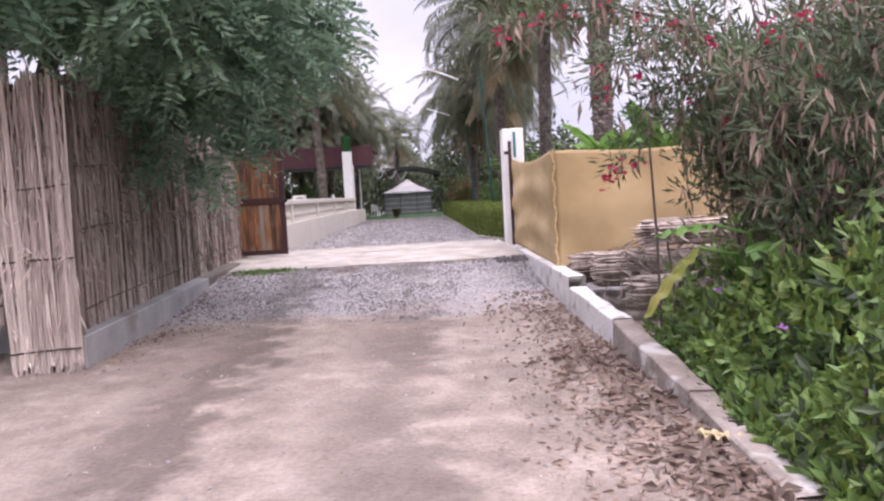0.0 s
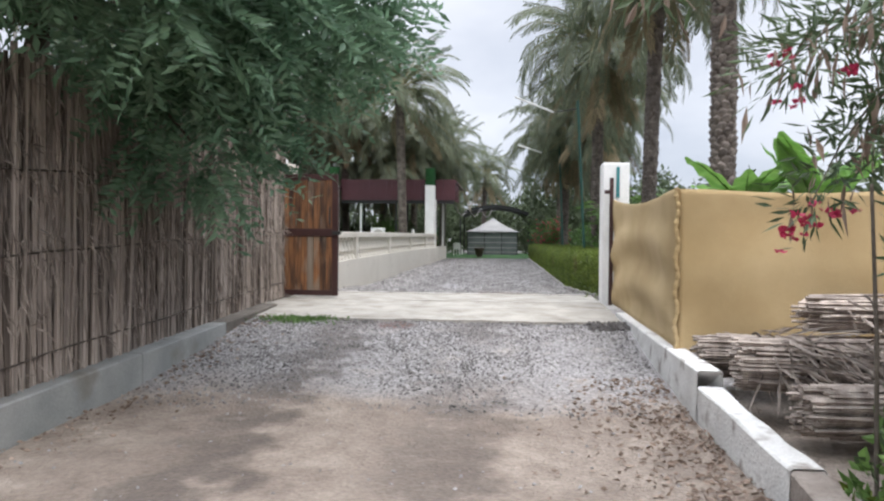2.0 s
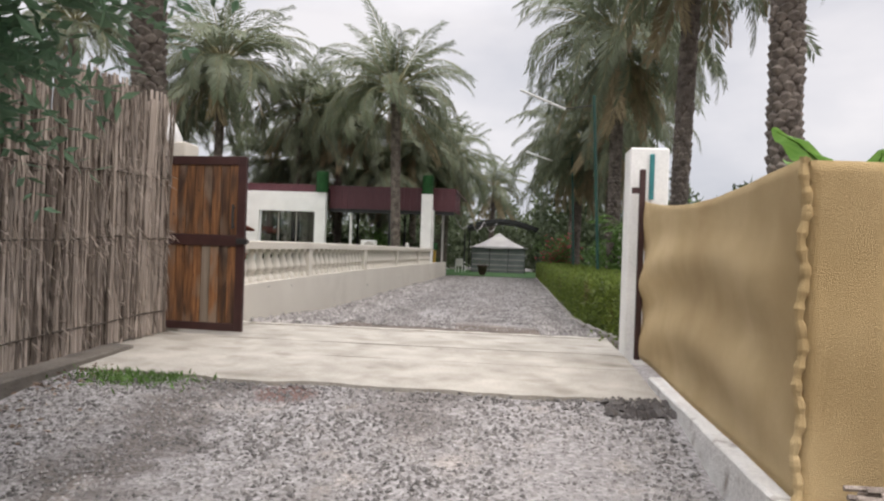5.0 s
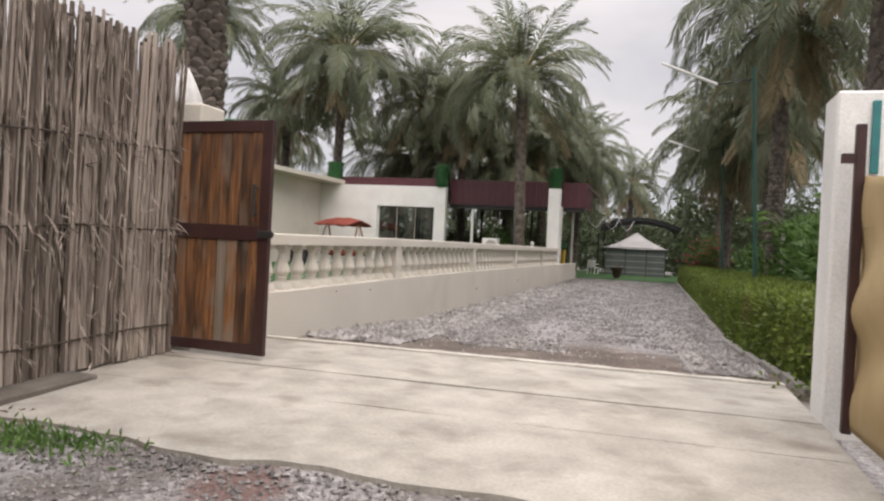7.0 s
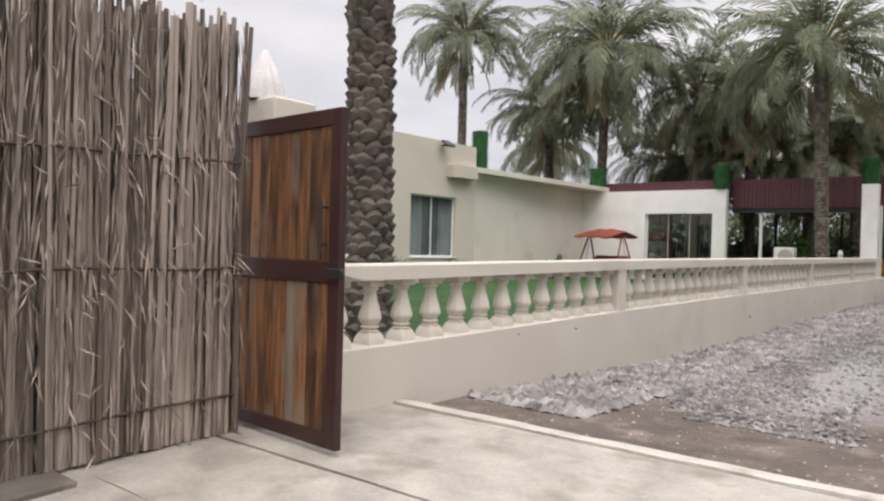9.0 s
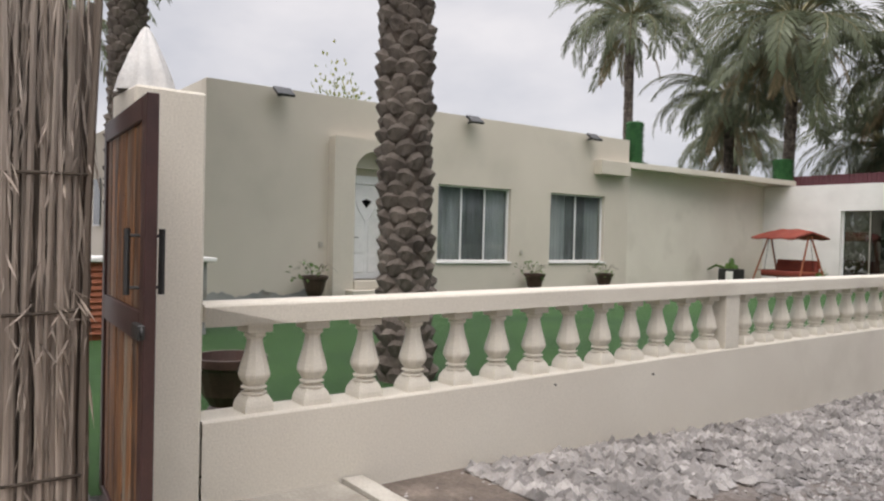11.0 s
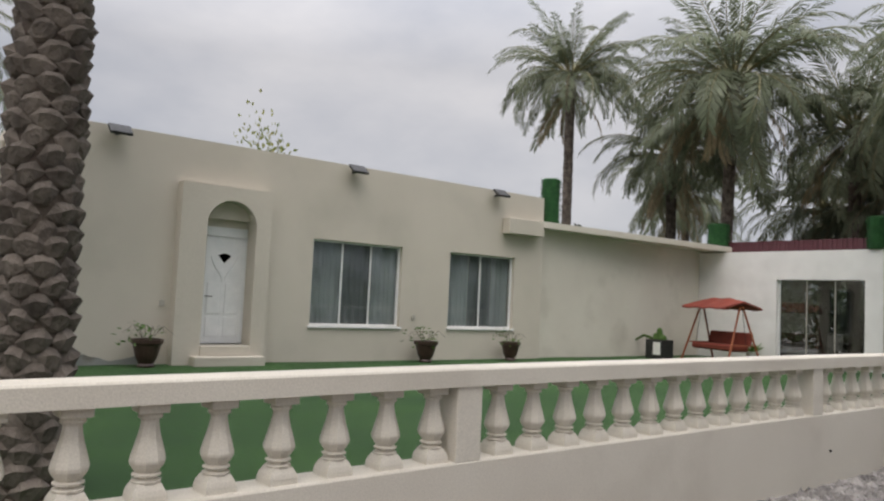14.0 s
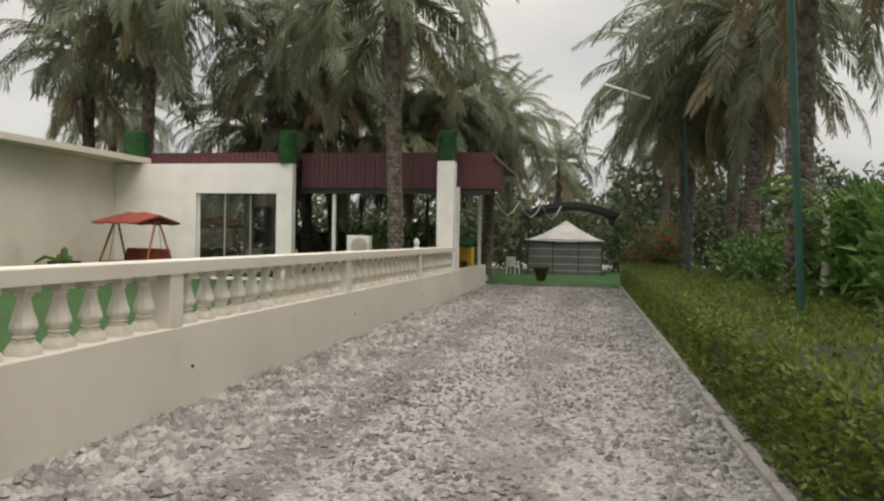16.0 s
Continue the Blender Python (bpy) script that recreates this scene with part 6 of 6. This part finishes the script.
# thin steel prop poles among the oleanders
for x, y, h in ((1.80, 6.3, 1.6), (1.9, 6.2, 0.75)):
    bm = bmesh.new()
    tube(bm, [(x, y, -0.3), (x - 0.02, y, h * 0.5), (x - 0.06, y, h)], [0.013, 0.012, 0.010], 8)
    tagged(part("prop_pole", bm, M["branch"]), "thin dark pole among the shrubs", "pole")


def thicket(x0, x1, y0, y1, h, k, name_label):
    x, y = rng.uniform(x0, x1, k), rng.uniform(y0, y1, k)
    z = rng.uniform(0, 1, k) ** 0.8 * h * np.array([0.7 + 0.5 * noise.noise(Vector((a * 0.35, c * 0.35, 2))) for a, c in zip(x, y)])
    v, f = leaf_arrays(np.stack([x, y, z], axis=1), rng.normal(0, 1, (k, 3)) + [0, 0, 0.4], 0.55, 0.24, 0.2, 0.5)
    ob = leafy("thicket", None, v, f, "thicket", name_label)
    tagged(ob, category="vegetation")


thicket(-34, -4, 58, 66, 6.0, 9000, "dark dense vegetation behind the palms")
thicket(-30, -15.5, 41, 46, 3.8, 4500, "dark green bushes behind the villa")
thicket(1, 16, 58, 68, 7.0, 10000, "dark dense vegetation behind the palms")
thicket(8, 15, 12, 58, 4.5, 8000, "dark green bushes beyond the hedge")
thicket(-12, 6, 72, 82, 7.0, 11000, "dark dense vegetation at the far end")
thicket(-14, -5, 47.5, 49.5, 2.6, 2600, "dark shaded bushes behind the pavilion")
thicket(-24, -17, 33, 38, 5.3, 1500, "tree tops behind the villa roof")


# ---- things on the lawn ----
def urn(x, y, z, r, h, plant, label):
    ob = thing("plant_pot", x, y, z, label, "plant pot", "dark pots along the villa wall")
    bm = bmesh.new()
    lathe(bm, [(r * 0.55, 0), (r * 0.6, 0.03), (r * 0.5, 0.07), (r * 0.72, h * 0.35), (r * 0.93, h * 0.8), (r * 1.08, h * 0.86), (r * 1.1, h), (r * 0.95, h), (r * 0.88, h * 0.82)], 16, (x, y, z))
    part("pot", bm, M["pot"], ob, smooth=False)
    if plant:
        k = plant
        a = rng.uniform(0, 6.283, k)
        rad = rng.uniform(0, r * 1.5, k)
        pl = np.stack([x + rad * np.cos(a), y + rad * np.sin(a) - 0.15, z + h + rng.uniform(-0.05, 0.35, k) - rad * 0.3], axis=1)
        v, f = leaf_arrays(pl, np.stack([np.cos(a), np.sin(a), np.full(k, 0.2)], axis=1), 0.11, 0.045, 0.2, 0.5)
        leafy("plant", ob, v, f, "shrub", "sparse trailing plant", "stuff")
        bm = bmesh.new()
        for q in range(6):
            t = q * 1.05
            tube(bm, [(x, y, z + h * 0.8), (x + r * math.cos(t), y + r * math.sin(t), z + h + 0.25), (x + 1.7 * r * math.cos(t), y + 1.7 * r * math.sin(t), z + h + 0.1)], [0.008, 0.006, 0.004], 4)
        part("stems", bm, M["branch"], ob)


urn(-14.15, 20.6, 0.37, 0.27, 0.52, 60, "dark glazed pot with a leggy plant on the lawn")
urn(-14.15, 27.05, 0.37, 0.27, 0.50, 60, "dark glazed pot with a leggy plant on the lawn")
urn(-14.15, 29.8, 0.37, 0.25, 0.48, 40, "dark glazed pot with a leggy plant on the lawn")
urn(-5.4, 15.45, 0.37, 0.27, 0.45, 0, "large empty dark brown pot on the lawn")
urn(-2.0, 47.6, 0.10, 0.3, 0.6, 12, "black pot standing on the turf patch")
ob = thing("agave_pot", -12.5, 38.75, 0.37, "small white pot with a spiky agave", "plant pot")
bm = bmesh.new()
lathe(bm, [(0.13, 0), (0.2, 0.28), (0.21, 0.3), (0.18, 0.3)], 14, (-12.5, 38.75, 0.37))
part("pot", bm, M["white"], ob)
k = 40
a = rng.uniform(0, 6.283, k)
v, f = leaf_arrays(np.tile([[-12.5, 38.75, 0.66]], (k, 1)), np.stack([np.cos(a), np.sin(a), rng.uniform(0.3, 1.4, k)], axis=1), 0.4, 0.06, 0.3, 0.1)
leafy("plant", ob, v, f, "shrub", "grey-green spikes", "")
ob = thing("planter_box", -13.95, 35.9, 0.37, "dark square planter with a cactus and a white sign", "planter")
part("box", boxes((-14.25, 35.6, 0.37, -13.65, 36.2, 0.95), bevel=0.015), M["black"], ob)
part("sign", boxes((-13.96, 35.585, 0.5, -13.70, 35.598, 0.88)), M["white"], ob, "plain white sign")
bm = bmesh.new()
for dx, h in ((0, 0.42), (-0.13, 0.25), (0.14, 0.2)):
    lathe(bm, [(0.07, 0.9), (0.10, 0.9 + h * 0.4), (0.085, 0.9 + h * 0.85), (0.02, 0.9 + h)], 9, (-13.95 + dx, 35.9, 0))
tube(bm, [(-14.1, 35.9, 0.95), (-14.5, 35.85, 1.05), (-14.85, 35.8, 0.85)], [0.05, 0.045, 0.03], 7)
part("cactus", bm, M["shrub"], ob)


def garden_swing(x, y, z):
    ob = thing("garden_swing", x, y, z, "orange garden swing seat with a sloping fabric canopy", "swing")

    def leg(sx, sy):
        bm = bmesh.new()
        tube(bm, [(x + sx * 1.02, y + sy * 0.62, z), (x + sx * 0.86, y + sy * 0.06, z + 1.68)], 0.03, 8)
        part("leg", bm, M["orange_wood"], ob)
    for sx in (-1, 1):
        for sy in (-1, 1):
            leg(sx, sy)
        bm = bmesh.new()
        tube(bm, [(x + sx * 0.97, y - 0.42, z + 0.55), (x + sx * 0.97, y + 0.42, z + 0.55)], 0.02, 6)
        part("brace", bm, M["orange_wood"], ob)
    bm = bmesh.new()
    tube(bm, [(x - 0.95, y, z + 1.68), (x + 0.95, y, z + 1.68)], 0.03, 8)
    part("top_bar", bm, M["orange_wood"], ob)
    bm = bmesh.new()
    sheet(bm, lambda u, v: (x - 0.98 + 1.96 * u, y - 0.7 + 1.4 * v, z + 1.62 + 0.30 * (1 - abs(2 * v - 1)) ** 0.9 * (1 - 0.35 * abs(2 * u - 1) ** 3) - 0.03 * math.sin(math.pi * u * 3) ** 2), 14, 8)
    g = bmesh.ops.extrude_face_region(bm, geom=bm.faces[:])
    bmesh.ops.translate(bm, vec=(0, 0, 0.05), verts=[e for e in g["geom"] if isinstance(e, bmesh.types.BMVert)])
    part("canopy", bm, M["orange"], ob)
    part("seat", boxes((x - 0.9, y - 0.36, z + 0.36, x + 0.9, y + 0.3, z + 0.56), bevel=0.05), M["orange"], ob)
    a = bmesh.new()
    box(a, -0.9, -0.07, 0, 0.9, 0.07, 0.42, 0.05, pose(x, y + 0.33, z + 0.52, -14, 0, 0))
    part("backrest", a, M["orange"], ob)
    for sx in (-1, 1):
        for sy in (-0.28, 0.3):
            a = bmesh.new()
            tube(a, [(x + sx * 0.78, y + sy, z + 0.5), (x + sx * 0.82, y + sy * 0.2, z + 1.66)], 0.009, 5)
            part("hanger", a, M["black"], ob)
    return ob


garden_swing(-12.75, 37.3, 0.37).matrix_basis = pose(-12.75, 37.3, 0.37, 0, 0, -17)

# barbecue counter on the lawn
ob = thing("barbecue_counter", -10.0, 16.0, 0.37, "louvred red-brown cabinet under a pale counter top", "cabinet")
part("body", boxes((-10.5, 15.1, 0.36, -9.85, 16.6, 1.36), bevel=0.01), M["orange_wood"], ob)
part("end_wall", boxes((-10.5, 16.602, 0.36, -9.85, 16.8, 1.36), bevel=0.01), M["concrete"], ob, "stone-grey end wall")
for i in range(11):
    a = bmesh.new()
    box(a, -0.012, 15.15, -0.035, 0.012, 16.55, 0.035, 0, pose(-9.835, 0, 0.48 + 0.08 * i, 0, -28, 0))
    part("slat", a, M["orange_wood"], ob)
part("counter_top", boxes((-10.6, 15.0, 1.362, -9.75, 16.9, 1.42), bevel=0.01), M["white"], ob)
bm = bmesh.new()
lathe(bm, [(0.22, 0), (0.26, 0.06), (0.16, 0.13), (0.05, 0.17)], 11, (-10.15, 16.2, 1.42))
for v in bm.verts:
    v.co += 0.05 * noise.noise_vector(v.co * 7)
    v.co.z = max(v.co.z, 1.423)
tagged(part("cloth", bm, M["blue"]), "crumpled blue cloth on the counter", "cloth")
ob = thing("gas_bottle", -12.6, 17.4, 0.37, "grey gas bottle with a hose beside the counter", "gas bottle")
bm = bmesh.new()
lathe(bm, [(0.16, 0), (0.17, 0.05), (0.17, 0.62), (0.12, 0.74), (0.05, 0.78), (0.05, 0.86)], 14, (-12.6, 17.4, 0.37))
part("bottle", bm, M["pipe"], ob)
bm = bmesh.new()
tube(bm, [(-12.6, 17.4, 1.2), (-12.4, 17.3, 1.35), (-12.2, 17.2, 1.2)], 0.015, 6)
part("hose", bm, M["black"], ob)
bm = bmesh.new()
sheet(bm, lambda u, v: (-19.8 + 0.9 * u * (0.5 + 0.5 * v), 18.27 + 0.04 * math.sin(u * 9 + v * 4), 1.75 + 1.55 * v - 0.2 * u), 10, 10)
tagged(part("hanging_cloth", bm, M["pink"]), "pink patterned cloth hung on the side wall", "cloth")

# ---- things by the pavilion ----
ob = thing("air_conditioner", -6.85, 39.7, 0.4, "white outdoor air conditioner unit on a stand", "air conditioner")
part("case", boxes((-7.22, 39.45, 1.15, -6.52, 39.8, 1.78), bevel=0.02), M["white"], ob)
bm = bmesh.new()
lathe(bm, [(0.25, 0), (0.25, 0.02), (0.2, 0.02)], 20, (0, 0, 0))
bmesh.ops.transform(bm, matrix=pose(-6.82, 39.445, 1.46, 90, 0, 0), verts=bm.verts)
part("fan_grille", bm, M["pipe"], ob)
for x in (-7.1, -6.62):
    part("stand_leg", boxes((x - 0.03, 39.5, 0.38, x + 0.03, 39.75, 1.149)), M["white"], ob)
bm = bmesh.new()
lathe(bm, [(0.10, 0), (0.12, 0.1), (0.07, 0.28), (0.09, 0.4), (0.05, 0.5), (0.01, 0.53)], 10, (-5.0, 39.15, 1.2))
lathe(bm, [(0.15, 0), (0.13, 0.85)], 8, (-5.0, 39.15, 0.37))
tagged(part("white_ornament", bm, M["white"]), "small white ornament on a pedestal", "ornament")
ob = thing("playhouse", -4.9, 46.8, 0.08, "yellow plastic playhouse with a green roof", "playhouse")
part("body", boxes((-5.2, 46.5, 0.08, -4.6, 47.2, 1.45), bevel=0.02), M["yellow"], ob)
bm = bmesh.new()
sheet(bm, lambda u, v: (-5.3 + 0.8 * u, 46.4 + 0.9 * v, 1.45 + 0.35 * (1 - abs(2 * v - 1))), 2, 2)
g = bmesh.ops.extrude_face_region(bm, geom=bm.faces[:])
bmesh.ops.translate(bm, vec=(0, 0, 0.04), verts=[e for e in g["geom"] if isinstance(e, bmesh.types.BMVert)])
part("roof", bm, M["astro"], ob)
part("door", boxes((-5.0, 46.485, 0.1, -4.75, 46.498, 0.9)), M["fascia"], ob)


def patio_chair(x, y, z, turn):
    ob = thing("patio_chair", x, y, z, "white moulded patio chair", "chair", "white chairs")
    ob.matrix_basis = pose(x, y, z, 0, 0, turn)
    for i, (nm, b) in enumerate((("seat", (-0.24, -0.24, 0.42, 0.24, 0.24, 0.46)), ("backrest", (-0.24, 0.2, 0.46, 0.24, 0.25, 0.88)), ("leg", (-0.24, -0.24, 0, -0.19, -0.19, 0.42)), ("leg", (0.19, -0.24, 0, 0.24, -0.19, 0.42)), ("leg", (-0.24, 0.19, 0, -0.19, 0.24, 0.42)), ("leg", (0.19, 0.19, 0, 0.24, 0.24, 0.42)), ("armrest", (-0.28, -0.2, 0.62, -0.24, 0.22, 0.66)), ("armrest", (0.24, -0.2, 0.62, 0.28, 0.22, 0.66)))):
        piece(nm, mesh_of(nm, boxes(b, bevel=0.012), M["white"]), ob, Matrix.Identity(4))
    return ob


c0 = patio_chair(-3.65, 52.6, 0.1, 160)
for x, y, a in ((-11.2, 41.6, 40), (-10.2, 42.3, 200), (-8.3, 42.0, 120)):
    copy_thing(c0, pose(x, y, 0.4, 0, 0, a))


# ---- tent at the end of the drive ----
def tent():
    ob = thing("tent", -1.35, 55.6, 0.1, "grey striped party tent with a pale peaked roof", "tent")
    x0, x1, y0, y1 = -3.1, 0.4, 54.0, 57.4
    for a in ((x0, y0, x1, y0 + 0.04), (x0, y0 + 0.04, x0 + 0.04, y1), (x1 - 0.04, y0 + 0.04, x1, y1), (x0 + 0.04, y1 - 0.04, x1 - 0.04, y1)):
        part("tent_wall", boxes((a[0], a[1], 0.12, a[2], a[3], 1.82)), M["tent_grey"], ob)
    for z in (0.32, 0.62, 0.98, 1.34):
        part("stripe", boxes((x0 + 0.02, y0 - 0.006, z, x1 - 0.02, y0 - 0.002, z + 0.045)), M["tent_white"], ob, "pale stripe")
    for x in (x0 + 0.02, -1.9, -0.7, x1 - 0.02):
        part("seam", boxes((x - 0.02, y0 - 0.012, 0.12, x + 0.02, y0 - 0.0065, 1.82)), M["shade_net"], ob)
    bm = bmesh.new()

    def f(u, v):
        a, c = 2 * u - 1, 2 * v - 1
        e = max(abs(a), abs(c))
        return ((x0 + x1) / 2 + 1.9 * a, (y0 + y1) / 2 + 1.85 * c, 1.72 + 1.05 * (1 - e) ** 1.35 + 0.06 * (1 - abs(abs(a) - abs(c))) * e)
    sheet(bm, f, 20, 20)
    part("roof", bm, M["tent_white"], ob)


tent()
ob = thing("shade_shelter", -1.5, 60, 0.1, "dark arched shade-net shelter behind the tent", "shelter")
bm = bmesh.new()
sheet(bm, lambda u, v: (-3.9 + 5.2 * u, 58.5 + 5 * v, 2.75 + 0.85 * math.sin(math.pi * (0.1 + 0.8 * u))), 18, 4)
g = bmesh.ops.extrude_face_region(bm, geom=bm.faces[:])
bmesh.ops.translate(bm, vec=(0, 0, 0.25), verts=[e for e in g["geom"] if isinstance(e, bmesh.types.BMVert)])
part("net", bm, M["shade_net"], ob)
for x, y in ((-3.9, 58.6), (1.3, 58.6), (-3.9, 63.4), (1.3, 63.4)):
    bm = bmesh.new()
    tube(bm, [(x, y, 0), (x, y, 3.05)], 0.05, 8)
    part("post", bm, M["shade_net"], ob)

# green lamp pole in the hedge, tube lamps on the palms
bm = bmesh.new()
tube(bm, [(2.42, 27.7, 0.0), (2.1, 27.7, 6.0)], 0.045, 9)
tagged(part("green_pole", bm, M["green_pole"]), "slim dark green steel pole in the hedge", "pole")
for (a, c) in (((-0.03, 27.6, 6.12), (1.3, 27.7, 5.6)), ((0.2, 38.4, 5.85), (1.37, 38.56, 5.48))):
    ob = thing("tube_lamp", *c, "white fluorescent tube lamp hung in the palms", "lamp", "tube lamps over the drive")
    bm = bmesh.new()
    tube(bm, [a, c], 0.035, 8)
    part("tube", bm, M["tube"], ob)
    bm = bmesh.new()
    tube(bm, [c, (c[0] + 0.82, c[1], c[2] + 0.12)], 0.02, 6)
    part("arm", bm, M["black"], ob)

bm = bmesh.new()
tube(bm, [(2.46, 38.56, 0.0), (2.2, 38.56, 5.9)], 0.045, 9)
tagged(part("green_pole", bm, M["green_pole"]), "slim dark green steel pole in the hedge", "pole")

# rope swagged between the pavilion posts
bm = bmesh.new()
tube(bm, [(-3.0 + 0.3 * k / 2, 41 + 0.4 * k, 3.0 - 0.5 * math.sin(math.pi * (k % 4) / 4)) for k in range(13)], 0.02, 5)
tagged(part("rope", bm, M["tent_white"]), "pale rope swagged from the pavilion post", "rope")


# ---- loose ground cover ----
def stones(n_stones, x0, x1, y0, y1, size, mt, label, bias=1.0, keep=None):
    x, y = rng.uniform(x0, x1, n_stones), y0 + (y1 - y0) * rng.uniform(0, 1, n_stones) ** bias
    if keep is not None:
        ok = keep(x, y)
        x, y = x[ok], y[ok]
    k = len(x)
    s = size * rng.uniform(0.5, 1.5, k)
    base = np.array([[1, 0, 0], [-1, 0, 0], [0, 1, 0], [0, -1, 0], [0, 0, 0.75], [0, 0, -0.5]], float)
    v = base[None] * s[:, None, None] * rng.uniform(0.65, 1.3, (k, 6, 3))
    a = rng.uniform(0, 6.283, k)
    c, d = np.cos(a)[:, None], np.sin(a)[:, None]
    v = np.stack([v[..., 0] * c - v[..., 1] * d, v[..., 0] * d + v[..., 1] * c, v[..., 2] + rng.normal(0, 0.15, (k, 6)) * s[:, None]], axis=-1)
    z = np.interp(y, PROFILE_Y, PROFILE_Z)
    v = v + np.stack([x, y, z + 0.2 * s], axis=1)[:, None, :]
    t = np.array([[0, 2, 4], [2, 1, 4], [1, 3, 4], [3, 0, 4], [2, 0, 5], [1, 2, 5], [3, 1, 5], [0, 3, 5]])
    f = (np.arange(k)[:, None, None] * 6 + t[None]).reshape(-1, 3)
    ob = new("gravel", from_arrays("gravel", v.reshape(-1, 3), f, M[mt]))
    tagged(ob, label, "gravel", kind="stuff")


stones(34000, -3.75, 1.35, 17.2, 46, 0.025, "stone", "loose grey gravel on the drive", 2.0, lambda x, y: rng.uniform(0, 1, len(x)) < np.where((np.abs(x + 1.6) < 0.35) | (np.abs(x - 0.05) < 0.4), 0.4, 1.0) * ((y - 17.1) / 3.2 - 0.15 * x - 0.25 + 0.5 * np.sin(x * 2.3 + y)))
stones(5000, -3.75, -2.6, 16.5, 34, 0.045, "stone", "coarser grey stones along the wall foot", 1.5)
stones(2500, 0.5, 1.3, 16.5, 40, 0.035, "stone", "coarser stones along the hedge", 1.5)
stones(14000, -3.6, 1.3, 8.2, 11.9, 0.014, "stone", "fine grey gravel before the gateway slab", 1.0, lambda x, y: rng.uniform(0, 1, len(x)) < (y - 8) / 2.0)
stones(900, -3.7, 1.3, 15.7, 20, 0.013, "stone", "sparse pebbles on bare earth behind the slab")
stones(500, -3.6, 1.3, 0, 9, 0.012, "stone", "scattered pebbles on the dirt")
stones(120, 0.85, 1.33, 11.5, 11.95, 0.035, "clod", "dark gravel clods by the kerb end")


def litter():
    k = 2500
    x = 1.32 - np.abs(rng.normal(0, 0.45, k))
    y = rng.uniform(0.5, 9.5, k)
    x2, y2 = -3.6 + np.abs(rng.normal(0, 0.25, 260)), rng.uniform(6.5, 12.5, 260)
    x, y = np.concatenate([x, x2]), np.concatenate([y, y2])
    z = np.interp(y, PROFILE_Y, PROFILE_Z) + 0.018
    v, f = leaf_arrays(np.stack([x, y, z], axis=1), np.stack([rng.normal(0, 1, len(x)), rng.normal(0, 1, len(x)), np.full(len(x), 0.06)], axis=1), 0.058, 0.03, 0.3, 0.12)
    ob = leafy("leaf_litter", None, v, f, "dead_leaf", "dry brown fallen leaves along the kerb")
    tagged(ob, category="leaf litter")
    k = 520
    x, y = 1.30 - np.abs(rng.normal(0, 0.28, k)), rng.uniform(1.6, 6.5, k)
    z = np.interp(y, PROFILE_Y, PROFILE_Z) + 0.022
    v, f = leaf_arrays(np.stack([x, y, z], axis=1), np.stack([rng.normal(0, 1, k), rng.normal(0, 1, k), np.full(k, 0.12)], axis=1), 0.12, 0.05, 0.4, 0.2)
    tagged(leafy("leaf_litter", None, v, f, "dead_leaf", "larger curled dry leaves heaped by the kerb"), category="leaf litter")
    k = 500
    x, y = -2.95 + rng.normal(0, 0.28, k), 11.75 + rng.normal(0, 0.10, k)
    z = np.interp(y, PROFILE_Y, PROFILE_Z) + 0.01
    v, f = leaf_arrays(np.stack([x, y, z], axis=1), np.tile([[0, -0.1, 0.8]], (k, 1)), 0.07, 0.018, 0.2, 0.7)
    ob = leafy("weeds", None, v, f, "shrub", "low green weeds at the slab edge")
    tagged(ob, category="weeds")


litter()

# pale edging blocks at the foot of the hedge
edge = thing("hedge_edging", 1.25, 30, 0.0, "low pale concrete edging along the hedge", "edging", kind="structure")
EB = mesh_of("edging_block", boxes((-0.04, 0.005, -0.2, 0.04, 0.98, 0.06), bevel=0.012), M["old_concrete"])
for i in range(30):
    y = 15.7 + i
    piece("edging_block", EB, edge, pose(1.62 - 0.26 * min(1, (y - 15.4) / 3.5) - 0.012 * max(0, y - 19) - 0.09 - 1.25, y - 30, gz(y) + random.uniform(-0.015, 0.01), 0, 0, 2.5 if y < 19 else 0.7))
